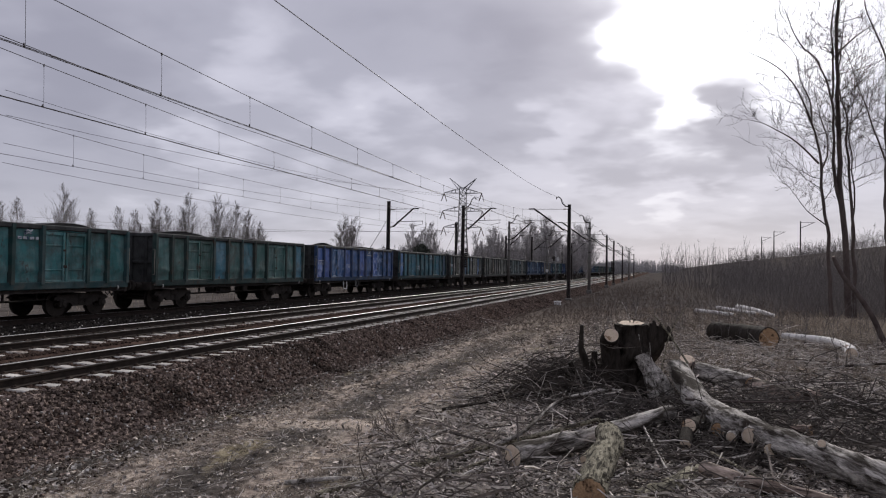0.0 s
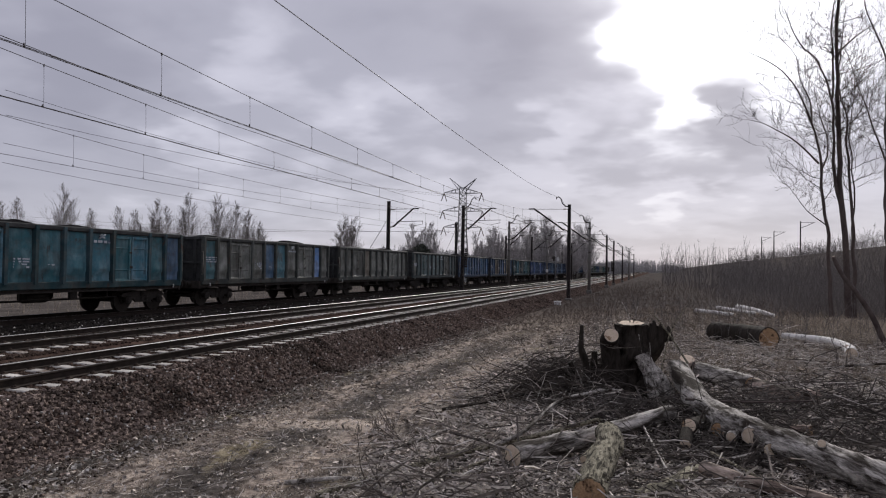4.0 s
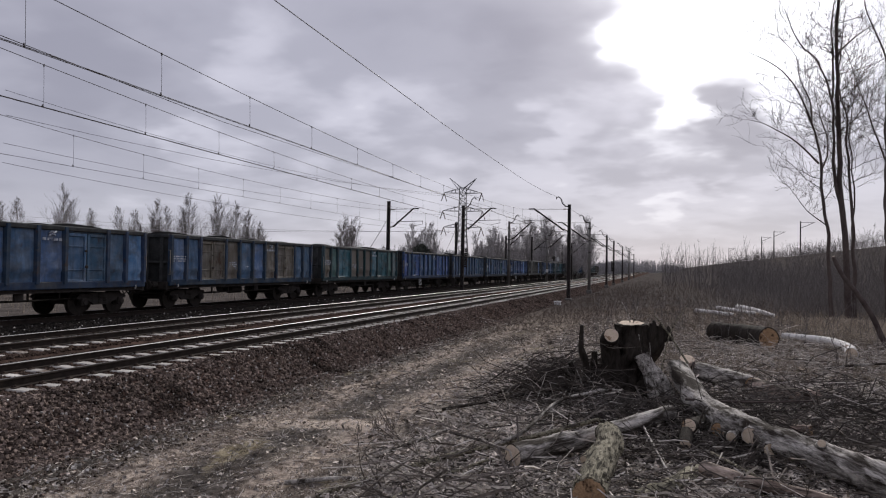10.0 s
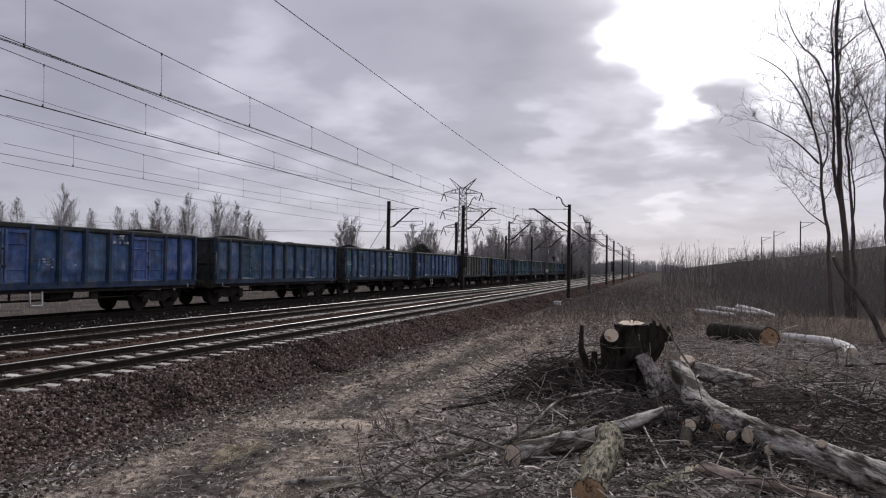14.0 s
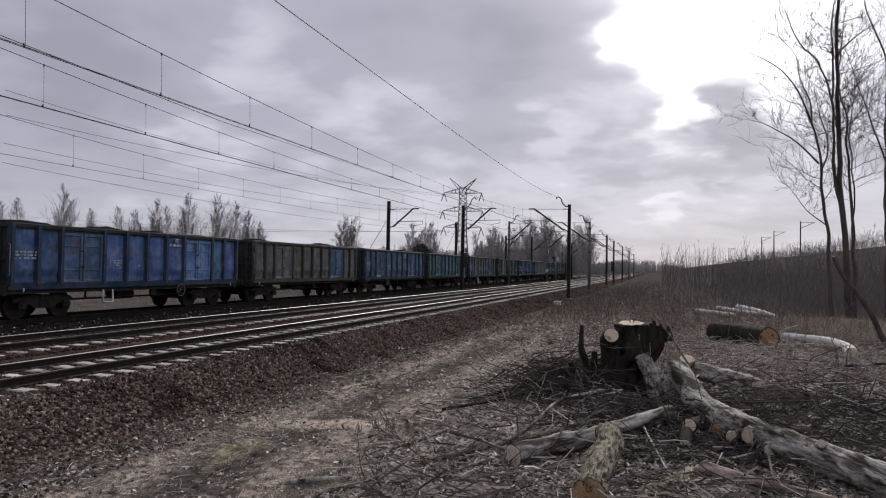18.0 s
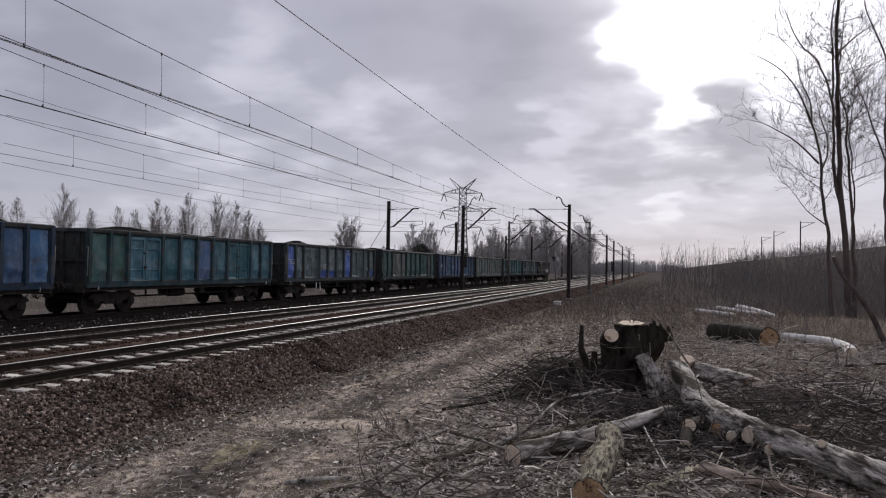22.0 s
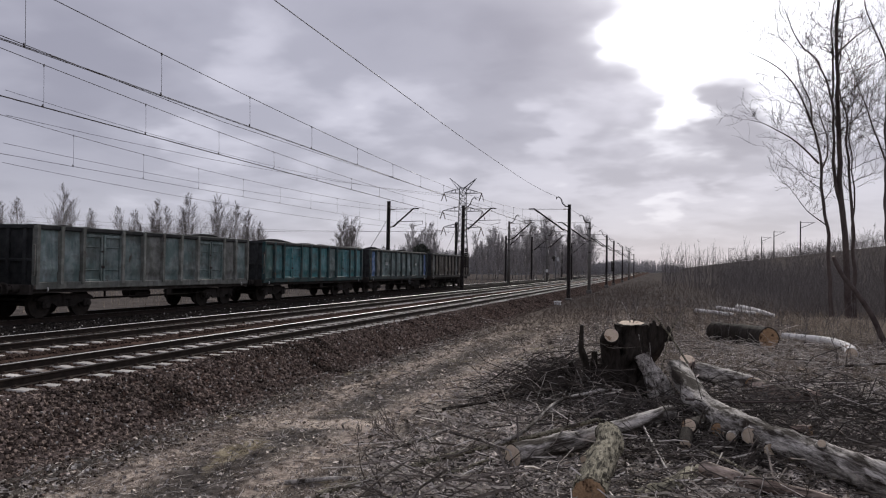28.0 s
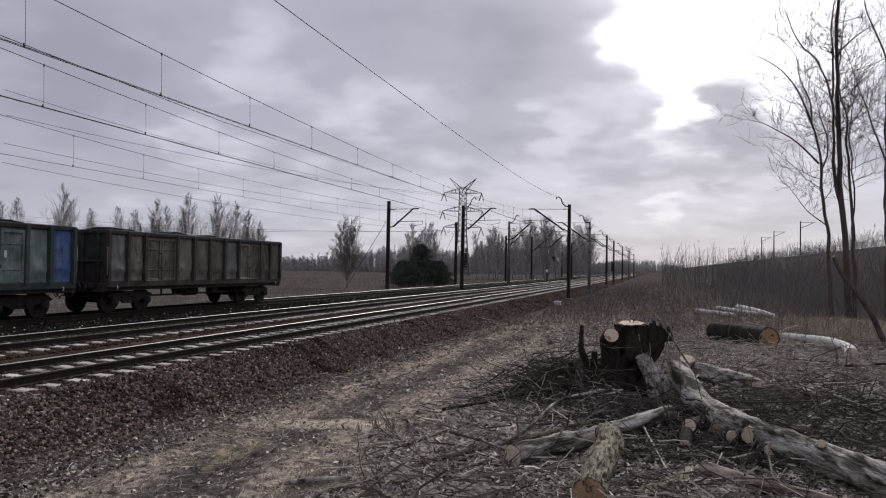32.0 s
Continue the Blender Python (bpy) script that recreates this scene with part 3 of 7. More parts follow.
PAINT = {
    "teal": paint("worn_teal_paint", (0.048, 0.142, 0.178)),
    "blue": paint("worn_blue_paint", (0.060, 0.120, 0.212)),
    "vivid": paint("bright_blue_paint", (0.056, 0.115, 0.280)),
    "sky": paint("faded_light_blue_paint", (0.085, 0.190, 0.360)),
    "grey": paint("worn_grey_green_paint", (0.112, 0.120, 0.106), 0.5),
    "green": paint("worn_green_paint", (0.052, 0.120, 0.108)),
    "brown": paint("soot_brown_paint", (0.120, 0.106, 0.084), 0.4, 0.56),
    "slate": paint("dusty_grey_teal_paint", (0.085, 0.128, 0.132), 0.5),
    "split": paint("teal_paint_over_bare_brown_steel", (0.060, 0.150, 0.185), 0.35, 0.62, (0.150, 0.125, 0.100)),
    "scrawl": paint("blue_paint_with_sprayed_swirls", (0.054, 0.128, 0.305), 0.35, 0.62, None, 0.13, (0.30, 0.36, 0.52)),
    "skirt": paint("grey_teal_paint_sprayed_blue_below", (0.105, 0.140, 0.135), 0.45, 0.62, (0.058, 0.105, 0.33), -0.52),
    "tagged": paint("grey_teal_paint_sprayed_over_in_blue", (0.105, 0.140, 0.135), 0.45, 0.62, (0.080, 0.140, 0.40), 0.28, (0.18, 0.24, 0.46)),
    "sea": paint("worn_sea_green_paint", (0.046, 0.160, 0.166)),
    "pale": paint("faded_pale_teal_paint", (0.112, 0.158, 0.150), 0.45),
}
# Dark copy of each paint for ribs: their shadow side put into colour.
for key, c in (("teal", (0.012, 0.040, 0.050)), ("blue", (0.014, 0.034, 0.070)), ("vivid", (0.014, 0.036, 0.085)), ("grey", (0.032, 0.038, 0.036)), ("slate", (0.026, 0.038, 0.040)), ("sea", (0.013, 0.042, 0.044)), ("green", (0.016, 0.036, 0.034)), ("brown", (0.028, 0.025, 0.021)), ("pale", (0.035, 0.052, 0.052))):
    PAINT[key + "_rib"] = paint("sooty_" + key + "_shaded_rib_paint", c, 0.25, 0.58)
M["bar"] = surface("faded_lettering", (0.30, 0.33, 0.37), (0.55, 0.58, 0.62), 6, 60, 0.7, 0.0, spots=(0.05, 0.07, 0.12), spot_at=0.55, spot_scale=5)
M["trim_dark"] = surface("sooty_rail_paint", (0.020, 0.0215, 0.0225), (0.055, 0.057, 0.058), 2.5, 40, 0.75, 0.2, 0.006, vary=0.2)


def sheet(w, h, seed):
    """A thin dented steel sheet, centred, facing +x."""
    g = Geo()
    nx, nz_ = 6, 14
    vs, fs = [], []
    for j in range(nz_ + 1):
        for i in range(nx + 1):
            y, z = (i / nx - 0.5) * w, (j / nz_ - 0.5) * h
            f = j / nz_
            edge = min(1, 4 * min(i, nx - i) / nx) * (0.25 if f < 0.15 else min(1, (1 - f) * 6))
            x = (0.025 + 0.12 * (1 - f) ** 1.3) * edge + (0.055 * noise.noise(Vector((y * 1.1 + seed * 9, z * 0.9, seed))) + 0.022 * noise.noise(Vector((y * 3, z * 3, seed * 3)))) * edge
            vs.append(Vector((x, y, z)))
    for j in range(nz_):
        for i in range(nx):
            a = j * (nx + 1) + i
            fs.append((a, a + 1, a + nx + 2, a + nx + 1))
    g.add(vs, fs, 0, True)
    g.box((-0.025, 0, 0), (0.01, w, h))
    return g


def rib_mesh(h, w=0.115, depth=0.15):
    g = Geo()
    prof = [(-w, 0), (-w * 0.55, depth), (w * 0.55, depth), (w, 0)]
    vs = []
    for z in (-h / 2, h / 2):
        vs += [Vector((d, y, z)) for y, d in prof]
    g.add(vs, [(0, 1, 5, 4), (1, 2, 6, 5), (2, 3, 7, 6), (3, 0, 4, 7), (3, 2, 1, 0), (4, 5, 6, 7)])
    return g.mesh("rib", M["trim_dark"])


def leaf_mesh(w, h):
    """One leaf of a side door: a frame with a set-back panel, a hinge bar and two straps."""
    g = Geo()
    g.box((0.0, 0, 0), (0.02, w - 0.02, h))
    for s in (-1, 1):
        g.box((0.035, s * (w / 2 - 0.06), 0), (0.08, 0.10, h), bevel=0.015)
        g.box((0.033, 0, s * (h / 2 - 0.06)), (0.075, w - 0.22, 0.11), bevel=0.015)
    for z in (-0.45, 0.45):
        g.box((0.03, 0, z * h / 1.9), (0.03, w - 0.05, 0.05), bevel=0.01)
    return g.mesh("door_leaf", PAINT["teal"])


def handle_mesh():
    g = Geo()
    g.tube([(0.06, 0, -0.55), (0.06, 0, 0.55)], 0.018, 6)
    g.box((0.07, 0.02, -0.30), (0.05, 0.16, 0.10), bevel=0.015)
    g.box((0.07, -0.02, 0.25), (0.05, 0.12, 0.07), bevel=0.015)
    return g.mesh("door_latch", M["steel_dark"])


def coal_mesh(seed):
    g = Geo()
    nx, ny = 12, 60
    vs, fs = [], []
    r = random.Random(seed)
    heaps = [(r.uniform(-5.6, 5.6), r.uniform(0.8, 1.9), r.uniform(0.08, 0.30)) for _ in range(6)]
    for j in range(ny + 1):
        for i in range(nx + 1):
            x, y = (i / nx - 0.5) * 2.7, (j / ny - 0.5) * 12.35
            cross = math.cos(x / 1.35 * math.pi / 2)
            ends = min(1.0, (6.175 - abs(y)) / 0.9)
            z = -0.22 + cross * ends * (0.22 + max([hh * math.exp(-((y - c) / ww) ** 2) for c, ww, hh in heaps]))
            z += 0.05 * noise.noise(Vector((x * 2.5, y * 2.5, seed))) + 0.035 * noise.noise(Vector((x * 7, y * 7, seed)))
            vs.append(Vector((x, y, z)))
    for j in range(ny):
        for i in range(nx):
            a = j * (nx + 1) + i
            fs.append((a, a + 1, a + nx + 2, a + nx + 1))
    g.add(vs, fs, 0, False)
    return g.mesh("coal_load", M["coal"])


def bogie_meshes():
    """Side frame with axle boxes and springs, bolster and a wheelset, centred over the pivot at rail level."""
    frame_g, wheel_g, box_g = Geo(), Geo(), Geo()
    for s in (-1, 1):
        x = s * 1.0
        outline = [(-1.25, 0.62), (-1.1, 0.74), (-0.35, 0.80), (0.35, 0.80), (1.1, 0.74), (1.25, 0.62), (1.1, 0.56), (0.55, 0.48), (0.4, 0.36), (-0.4, 0.36), (-0.55, 0.48), (-1.1, 0.56)]
        vs = [Vector((x - 0.05, a, b)) for a, b in outline] + [Vector((x + 0.05, a, b)) for a, b in outline]
        n = len(outline)
        fs = [tuple(reversed(range(n))), tuple(range(n, 2 * n))] + [(k, (k + 1) % n, n + (k + 1) % n, n + k) for k in range(n)]
        frame_g.add(vs, fs)
        for c in (-0.14, 0.14):
            for k in range(5):
                frame_g.disc((x + s * 0.02, c, 0.44 + 0.06 * k), 0.09, 0.03, "z", 8)
    frame_g.box((0, 0, 0.70), (2.2, 0.4, 0.22), bevel=0.03)
    for y in (-1.15, 1.15):
        frame_g.box((0, y, 0.62), (2.0, 0.10, 0.10), bevel=0.02)
    for s in (-1, 1):
        x = s * 0.745
        wheel_g.disc((x, 0, 0), 0.46, 0.12, "x", 28)
        wheel_g.disc((x - s * 0.06, 0, 0), 0.487, 0.03, "x", 28)
        wheel_g.disc((x + s * 0.03, 0, 0), 0.16, 0.16, "x", 14)
    wheel_g.disc((0, 0, 0), 0.085, 2.1, "x", 10)
    box_g.box((1.07, 0, 0.47), (0.14, 0.28, 0.30), bevel=0.04)
    box_g.disc((1.15, 0, 0.46), 0.10, 0.05, "x", 12)
    return frame_g.mesh("bogie_frame", M["steel_dark"]), wheel_g.mesh("wheelset", M["wheel"]), box_g.mesh("axle_box", M["steel_dark"])


def underframe_mesh():
    g = Geo()
    for s in (-1, 1):
        g.box((s * 1.30, 0, 0.985), (0.09, 12.55, 0.23), bevel=0.015)
        g.box((s * 1.36, 0, 1.09), (0.07, 12.55, 0.03))
        g.box((s * 1.36, 0, 0.88), (0.07, 12.55, 0.03))
    g.box((0, 0, 0.97), (0.5, 12.4, 0.28), bevel=0.02)
    for y in (-6.3, 6.3):
        g.box((0, y, 0.98), (2.75, 0.14, 0.34), bevel=0.02)
    for y in (-4.5, -2.2, 0.0, 2.2, 4.5):
        g.box((0, y, 0.95), (2.6, 0.16, 0.2))
    g.box((0, 0, 1.135), (2.75, 12.4, 0.05))
    return g.mesh("underframe", M["steel_dark"])


def gear_mesh():
    """Brake cylinder, air tank, rods and rigging under the floor."""
    g = Geo()
    g.disc((0.75, -0.5, 0.70), 0.19, 0.9, "y", 14)
    g.disc((-0.6, 0.9, 0.70), 0.22, 1.1, "y", 14)
    g.tube([(0.95, -3.1, 0.62), (0.95, 3.1, 0.62)], 0.025, 6)
    g.tube([(0.3, -3.4, 0.55), (0.3, 3.4, 0.55)], 0.03, 6)
    for y in (-2.6, -1.3, 1.3, 2.6):
        g.box((0.95, y, 0.76), (0.05, 0.06, 0.30))
    g.box((1.2, 0.7, 0.74), (0.12, 0.34, 0.26), bevel=0.02)
    return g.mesh("brake_gear", M["steel_dark"])


def end_mesh():
    g = Geo()
    g.box((0, 0.02, 2.12), (2.76, 0.08, 1.98))
    return g.mesh("end_wall", M["trim_dark"])


def end_rib_meshes():
    post, head, belt = Geo(), Geo(), Geo()
    post.box((0, 0.09, 2.10), (0.14, 0.10, 1.9), bevel=0.02)
    head.box((0, 0.08, 3.04), (2.8, 0.14, 0.14), bevel=0.02)
    belt.box((0, 0.08, 1.95), (2.7, 0.09, 0.10), bevel=0.02)
    return post.mesh("end_post", M["trim_dark"]), head.mesh("end_head", M["trim_dark"]), belt.mesh("end_belt", M["trim_dark"])


def far_side_mesh():
    g = Geo()
    g.box((-1.38, 0, 2.12), (0.03, 12.4, 1.95))
    for y in RIBS:
        g.box((-1.42, y, 2.12), (0.08, 0.16, 1.9), bevel=0.02)
    for a in (-3.275, 3.275):
        g.box((-1.41, a, 2.0), (0.05, 1.6, 1.7), bevel=0.015)
    return g.mesh("side_wall", PAINT["grey"])


def buffer_mesh():
    g = Geo()
    g.disc((0, 0.14, 0), 0.12, 0.28, "y", 14)
    g.disc((0, 0.36, 0), 0.08, 0.3, "y", 12)
    g.tube([(0, 0.50, 0), (0, 0.545, 0), (0, 0.56, 0)], [0.20, 0.21, 0.15], 18)
    return g.mesh("buffer", M["steel_dark"])


def coupling_mesh():
    g = Geo()
    g.tube([(0, 0, 0), (0, 0.3, 0.0), (0, 0.38, -0.10), (0, 0.33, -0.18)], 0.045, 8)
    g.tube([(0.05, 0.3, 0), (0.05, 0.62, -0.14), (-0.05, 0.62, -0.14), (-0.05, 0.3, 0)], 0.022, 6)
    for s in (-0.35, 0.35):
        g.tube([(s, 0, -0.05), (s, 0.22, -0.2), (s * 0.9, 0.42, -0.38), (s * 0.8, 0.58, -0.26)], 0.022, 6)
    return g.mesh("coupling", M["steel_dark"])


M["handrail"] = surface("dirty_cream_paint", (0.16, 0.15, 0.13), (0.30, 0.285, 0.25), 5, 50, 0.7, 0.05, 0.002)


def grip_mesh():
    g = Geo()
    g.tube([(0, 0, -0.5), (0.07, 0, -0.5), (0.07, 0, 0.5), (0, 0, 0.5)], 0.014, 6)
    return g.mesh("handrail", M["handrail"])


def step_mesh():
    g = Geo()
    g.tube([(0, -0.24, 0.26), (0.02, -0.24, -0.20), (0.02, 0.24, -0.20), (0, 0.24, 0.26)], 0.032, 6)
    g.box((0.03, 0, -0.19), (0.10, 0.44, 0.03), bevel=0.006)
    return g.mesh("step", M["white_paint"])


def rail_mesh_top():
    g = Geo()
    g.box((0, 0, 0), (0.17, 12.56, 0.17), bevel=0.03)
    return g.mesh("top_rail", M["trim_dark"])


def sill_mesh():
    g = Geo()
    g.box((0, 0, -0.02), (0.15, 12.52, 0.25), bevel=0.02)
    for y in RIBS:
        g.box((0.03, y, -0.06), (0.08, 0.18, 0.16), bevel=0.015)
    return g.mesh("side_sill", M["trim_dark"])


def bars_mesh(rows, w, h, seed):
    """Plain bars where the lettering cannot be read."""
    g, r = Geo(), random.Random(seed)
    for k in range(rows):
        z, a = -k * h * 1.75, -w / 2
        while a < w / 2 - 0.05:
            b = min(w / 2, a + r.uniform(0.10, 0.28))
            g.box((0, (a + b) / 2, z), (0.008, b - a, h))
            a = b + 0.06
    return g.mesh("lettering", M["bar"])


def hand_wheel_mesh():
    """Spoked brake wheel on the wagon's side, facing +x."""
    g = Geo()
    ring = [(0.03, 0.25 * math.cos(math.pi * k / 10), 0.25 * math.sin(math.pi * k / 10)) for k in range(21)]
    g.tube(ring, 0.022, 6)
    for k in range(5):
        q = 2 * math.pi * k / 5
        g.tube([(0.0, 0, 0), (0.03, 0.25 * math.cos(q), 0.25 * math.sin(q))], 0.014, 5)
    g.disc((0.0, 0, 0), 0.05, 0.06, "x", 10)
    g.tube([(0, 0, 0), (-0.4, 0, 0)], 0.02, 6)
    return g.mesh("hand_wheel", M["wheel_grey"])


M["wheel_grey"] = surface("dull_grey_enamel", (0.06, 0.06, 0.062), (0.14, 0.14, 0.142), 5, 40, 0.7, 0.1, 0.003)


def emblem_mesh():
    g = Geo()
    g.tube([(0, -0.13, 0.0), (0, -0.02, 0.07), (0, 0.07, 0.01), (0, 0.15, 0.08)], 0.026, 6)
    g.tube([(0, -0.15, -0.08), (0, 0.0, -0.02), (0, 0.13, -0.06)], 0.026, 6)
    return g.mesh("emblem", M["bar"])


PANEL_H = 1.84
SPANS = [(a, b) for a, b in zip(RIBS, RIBS[1:])]
DOORS = (2, 7)
SHEETS = {k: sheet(SPANS[k][1] - SPANS[k][0] - 0.02, PANEL_H, k + 1).mesh("panel", PAINT["teal"]) for k in range(10) if k not in DOORS}
RIB, LEAF, LATCH = rib_mesh(1.92), leaf_mesh(0.93, 1.72), handle_mesh()
COALS = [coal_mesh(k) for k in range(5)]
BOGIE, WHEELS, BOXES = bogie_meshes()
UNDER, GEAR, END, FARSIDE, BUFFER, HOOK = underframe_mesh(), gear_mesh(), end_mesh(), far_side_mesh(), buffer_mesh(), coupling_mesh()
POST, ENDHEAD, BELT = end_rib_meshes()
HANDWHEEL = hand_wheel_mesh()
GRIP, STEP, CAP, SOLE, EMBLEM = grip_mesh(), step_mesh(), rail_mesh_top(), sill_mesh(), emblem_mesh()
BARS = [bars_mesh(3, 0.85, 0.055, 1), bars_mesh(4, 0.6, 0.05, 2), bars_mesh(1, 0.8, 0.09, 3), bars_mesh(3, 0.34, 0.05, 4)]


def painted(ob, mat):
    ob.material_slots[0].link = "OBJECT"
    ob.material_slots[0].material = mat
    return ob


def wagon(label, main, odd=None, ribs=None, marks=True, coal=0, steps=(), brake=None, plates=()):
    """One bogie coal wagon. odd: panels or doors of another colour, by their number from the front."""
    odd = odd or {}
    top = thing("coal_wagon", pose(-20.9, 0, 0.04), label, "freight wagon", "wagons of the coal train")
    part("underframe", UNDER, None, top)
    part("brake_gear", GEAR, None, top)
    part("coal_load", COALS[coal % 5], None, top, "heaped black coal", pose(0, 0, 3.05, 0, 0, 180 * (coal % 2)))
    painted(part("side_wall", FARSIDE, None, top), PAINT[main])
    for s in (-1, 1):
        wall = part("end_wall", END, None, top, at=pose(0, s * 6.2, 0, 0, 0, 0 if s > 0 else 180))
        for x in (-1.05, -0.35, 0.35, 1.05):
            part("end_post", POST, None, wall, at=pose(x, 0, 0))
        part("end_head", ENDHEAD, None, wall)
        part("end_belt", BELT, None, wall)
        part("coupling", HOOK, None, top, at=pose(0, s * 6.36, 1.0, 0, 0, 0 if s > 0 else 180))
        for x in (-0.875, 0.875):
            part("buffer", BUFFER, None, top, at=pose(x, s * 6.38, 1.02, 0, 0, 0 if s > 0 else 180))
        bogie = part("bogie", BOGIE, None, top, at=pose(0, s * 4.5, 0))
        for y in (-0.9, 0.9):
            part("wheelset", WHEELS, None, bogie, "", pose(0, y, 0.46))
            for turn in (0, 180):
                part("axle_box", BOXES, None, bogie, "", pose(0, y, 0, 0, 0, turn))
        part("handrail", GRIP, None, top, "dirty cream handrail", pose(SIDE - 0.03, s * 6.3, 1.95))
        part("top_rail", CAP, None, top, at=pose(s * 1.40, 0, TOP - 0.075))
    painted(part("side_sill", SOLE, None, top, at=pose(1.40, 0, 1.13)), PAINT[ribs] if ribs else PAINT[main + "_rib"])
    for y in RIBS:
        painted(part("rib", RIB, None, top, at=pose(1.375, y, 2.12)), PAINT[ribs] if ribs else PAINT[main + "_rib"])
    for k, (a, b) in enumerate(SPANS):
        p = PAINT[odd.get(k, main)]
        if k in DOORS:
            for s in (-1, 1):
                leaf = part("door_leaf", LEAF, None, top, at=pose(1.385, (a + b) / 2 + s * 0.475, 2.04))
                painted(leaf, p)
                if s < 0:
                    part("door_latch", LATCH, None, leaf, at=pose(0, 0.44, 0))
            g = part("door_head", HEAD, None, top, at=pose(1.39, (a + b) / 2, 2.98))
            painted(g, p)
        else:
            painted(part("panel", SHEETS[k], None, top, at=pose(1.385, (a + b) / 2, 2.13)), p)
    if marks:
        part("emblem", EMBLEM, None, top, "pale painted emblem", pose(1.47, 1.72, 2.84))
        part("lettering", BARS[2], None, top, "pale unreadable lettering", pose(1.47, 1.72, 2.65))
        part("lettering", BARS[0], None, top, "pale unreadable lettering", pose(1.47, -5.7, 2.2))
        part("lettering", BARS[1], None, top, "pale unreadable lettering", pose(1.47, -1.7, 1.98))
        part("lettering", BARS[3], None, top, "pale lettering panel", pose(1.47, -0.55, 1.80))
    for y in steps:
        part("step", STEP, None, top, "white-painted step", pose(1.40, y, 0.66))
    for y in plates:
        part("latch_plate", PLATE, None, top, "small white-painted latch plate", pose(1.50, y, 2.12))
    if brake is not None:
        part("hand_wheel", HANDWHEEL, None, top, "grey spoked brake wheel", pose(1.46, brake, 0.80))
    for y in (-5.75, 5.75):
        part("rope_hook", PEG, None, top, "white rope hook", pose(1.44, y, 1.0))
    return top


hg = Geo()
hg.box((0, 0, 0), (0.05, 1.8, 0.13), bevel=0.015)
HEAD = hg.mesh("door_head", PAINT["teal"])
pg = Geo()
pg.tube([(0, 0, 0.07), (0.05, 0, 0.02), (0.05, 0, -0.06), (0.01, 0, -0.07)], 0.02, 6)
PEG = pg.mesh("rope_hook", M["white_paint"])

pg = Geo()
pg.box((0, 0, 0), (0.02, 0.10, 0.22), bevel=0.006)
PLATE = pg.mesh("latch_plate", M["white_paint"])

PITCH, SPEED = 14.042, 9.734
TRAIN = [
    (-6, "teal bogie coal wagon, heaped with coal, worn paint", "sea", {}, None, True, ()),
    (-5, "dark green-teal coal wagon, heaped, sooty panels", "green", {3: "teal", 5: "teal", 9: "teal"}, None, False, ()),
    (-4, "bright blue coal wagon with faded pale scrawls, heaped", "vivid", {0: "scrawl", 2: "scrawl", 7: "scrawl"}, None, True, (-2.0,)),
    (-3, "teal-blue coal wagon, heaped with coal, dusty", "teal", {0: "sky", 9: "blue"}, None, True, ()),
    (-2, "grey-teal coal wagon with one blue panel, heaped", "grey", {0: "teal", 8: "sky", 5: "teal", 4: "blue"}, None, True, ()),
    (-1, "grey-green coal wagon with darkened ribs, heaped", "grey", {3: "brown"}, None, False, ()),
    (0, "dusty grey-teal coal wagon, heaped with coal", "slate", {0: "grey", 7: "grey"}, None, True, ()),
    (1, "blue coal wagon with pale lettering, heaped with coal", "blue", {9: "sky"}, None, True, (-3.6,)),
    (2, "coal wagon in mixed blue and brown panels, heaped", "blue", {2: "brown", 3: "brown", 6: "brown", 7: "brown"}, None, True, ()),
    (3, "teal and soot-brown coal wagon, heaped with coal", "teal", {0: "brown", 1: "green", 3: "split", 4: "split", 5: "split", 8: "green", 9: "slate"}, None, True, ()),
    (4, "bright blue coal wagon with white step, heaped", "vivid", {1: "blue", 5: "blue"}, None, True, (-2.0,)),
    (5, "dark blue coal wagon, heaped with coal, worn", "blue", {3: "vivid"}, None, False, ()),
    (6, "dull blue coal wagon with pale lettering, heaped", "blue", {0: "teal", 6: "teal", 8: "sky"}, None, True, ()),
    (7, "blue coal wagon with white lettering, heaped", "vivid", {2: "blue", 7: "sky", 8: "sky"}, None, True, (-2.0,)),
    (8, "grey-green coal wagon with a blue door, heaped", "grey", {7: "blue", 3: "brown"}, None, False, ()),
    (9, "dark blue coal wagon with faded panels, heaped", "blue", {3: "teal", 9: "sky"}, None, True, ()),
    (10, "blue-teal coal wagon with sooty panels, heaped", "teal", {0: "green", 1: "green", 5: "blue"}, None, False, ()),
    (11, "teal-grey coal wagon with blue graffiti patches", "slate", {0: "tagged", 3: "skirt", 4: "skirt", 6: "tagged", 9: "skirt"}, None, True, (-2.3,)),
    (12, "grey-green coal wagon, heaped, streaked paint", "green", {2: "grey", 3: "grey", 8: "grey"}, None, False, ()),
    (13, "blue coal wagon, heaped with coal, darkened ribs", "blue", {4: "vivid"}, None, True, ()),
    (14, "pale grey-green coal wagon with rusty doors, heaped", "pale", {4: "grey", 8: "grey"}, "grey", False, ()),
    (15, "teal-green coal wagon, heaped with coal", "sea", {0: "green", 6: "pale"}, None, False, ()),
    (16, "pale teal coal wagon with a blue end panel, heaped", "pale", {9: "vivid", 0: "scrawl", 1: "grey"}, None, False, ()),
    (17, "soot-brown last coal wagon of the train, heaped", "brown", {0: "grey", 6: "grey"}, None, False, ()),
]
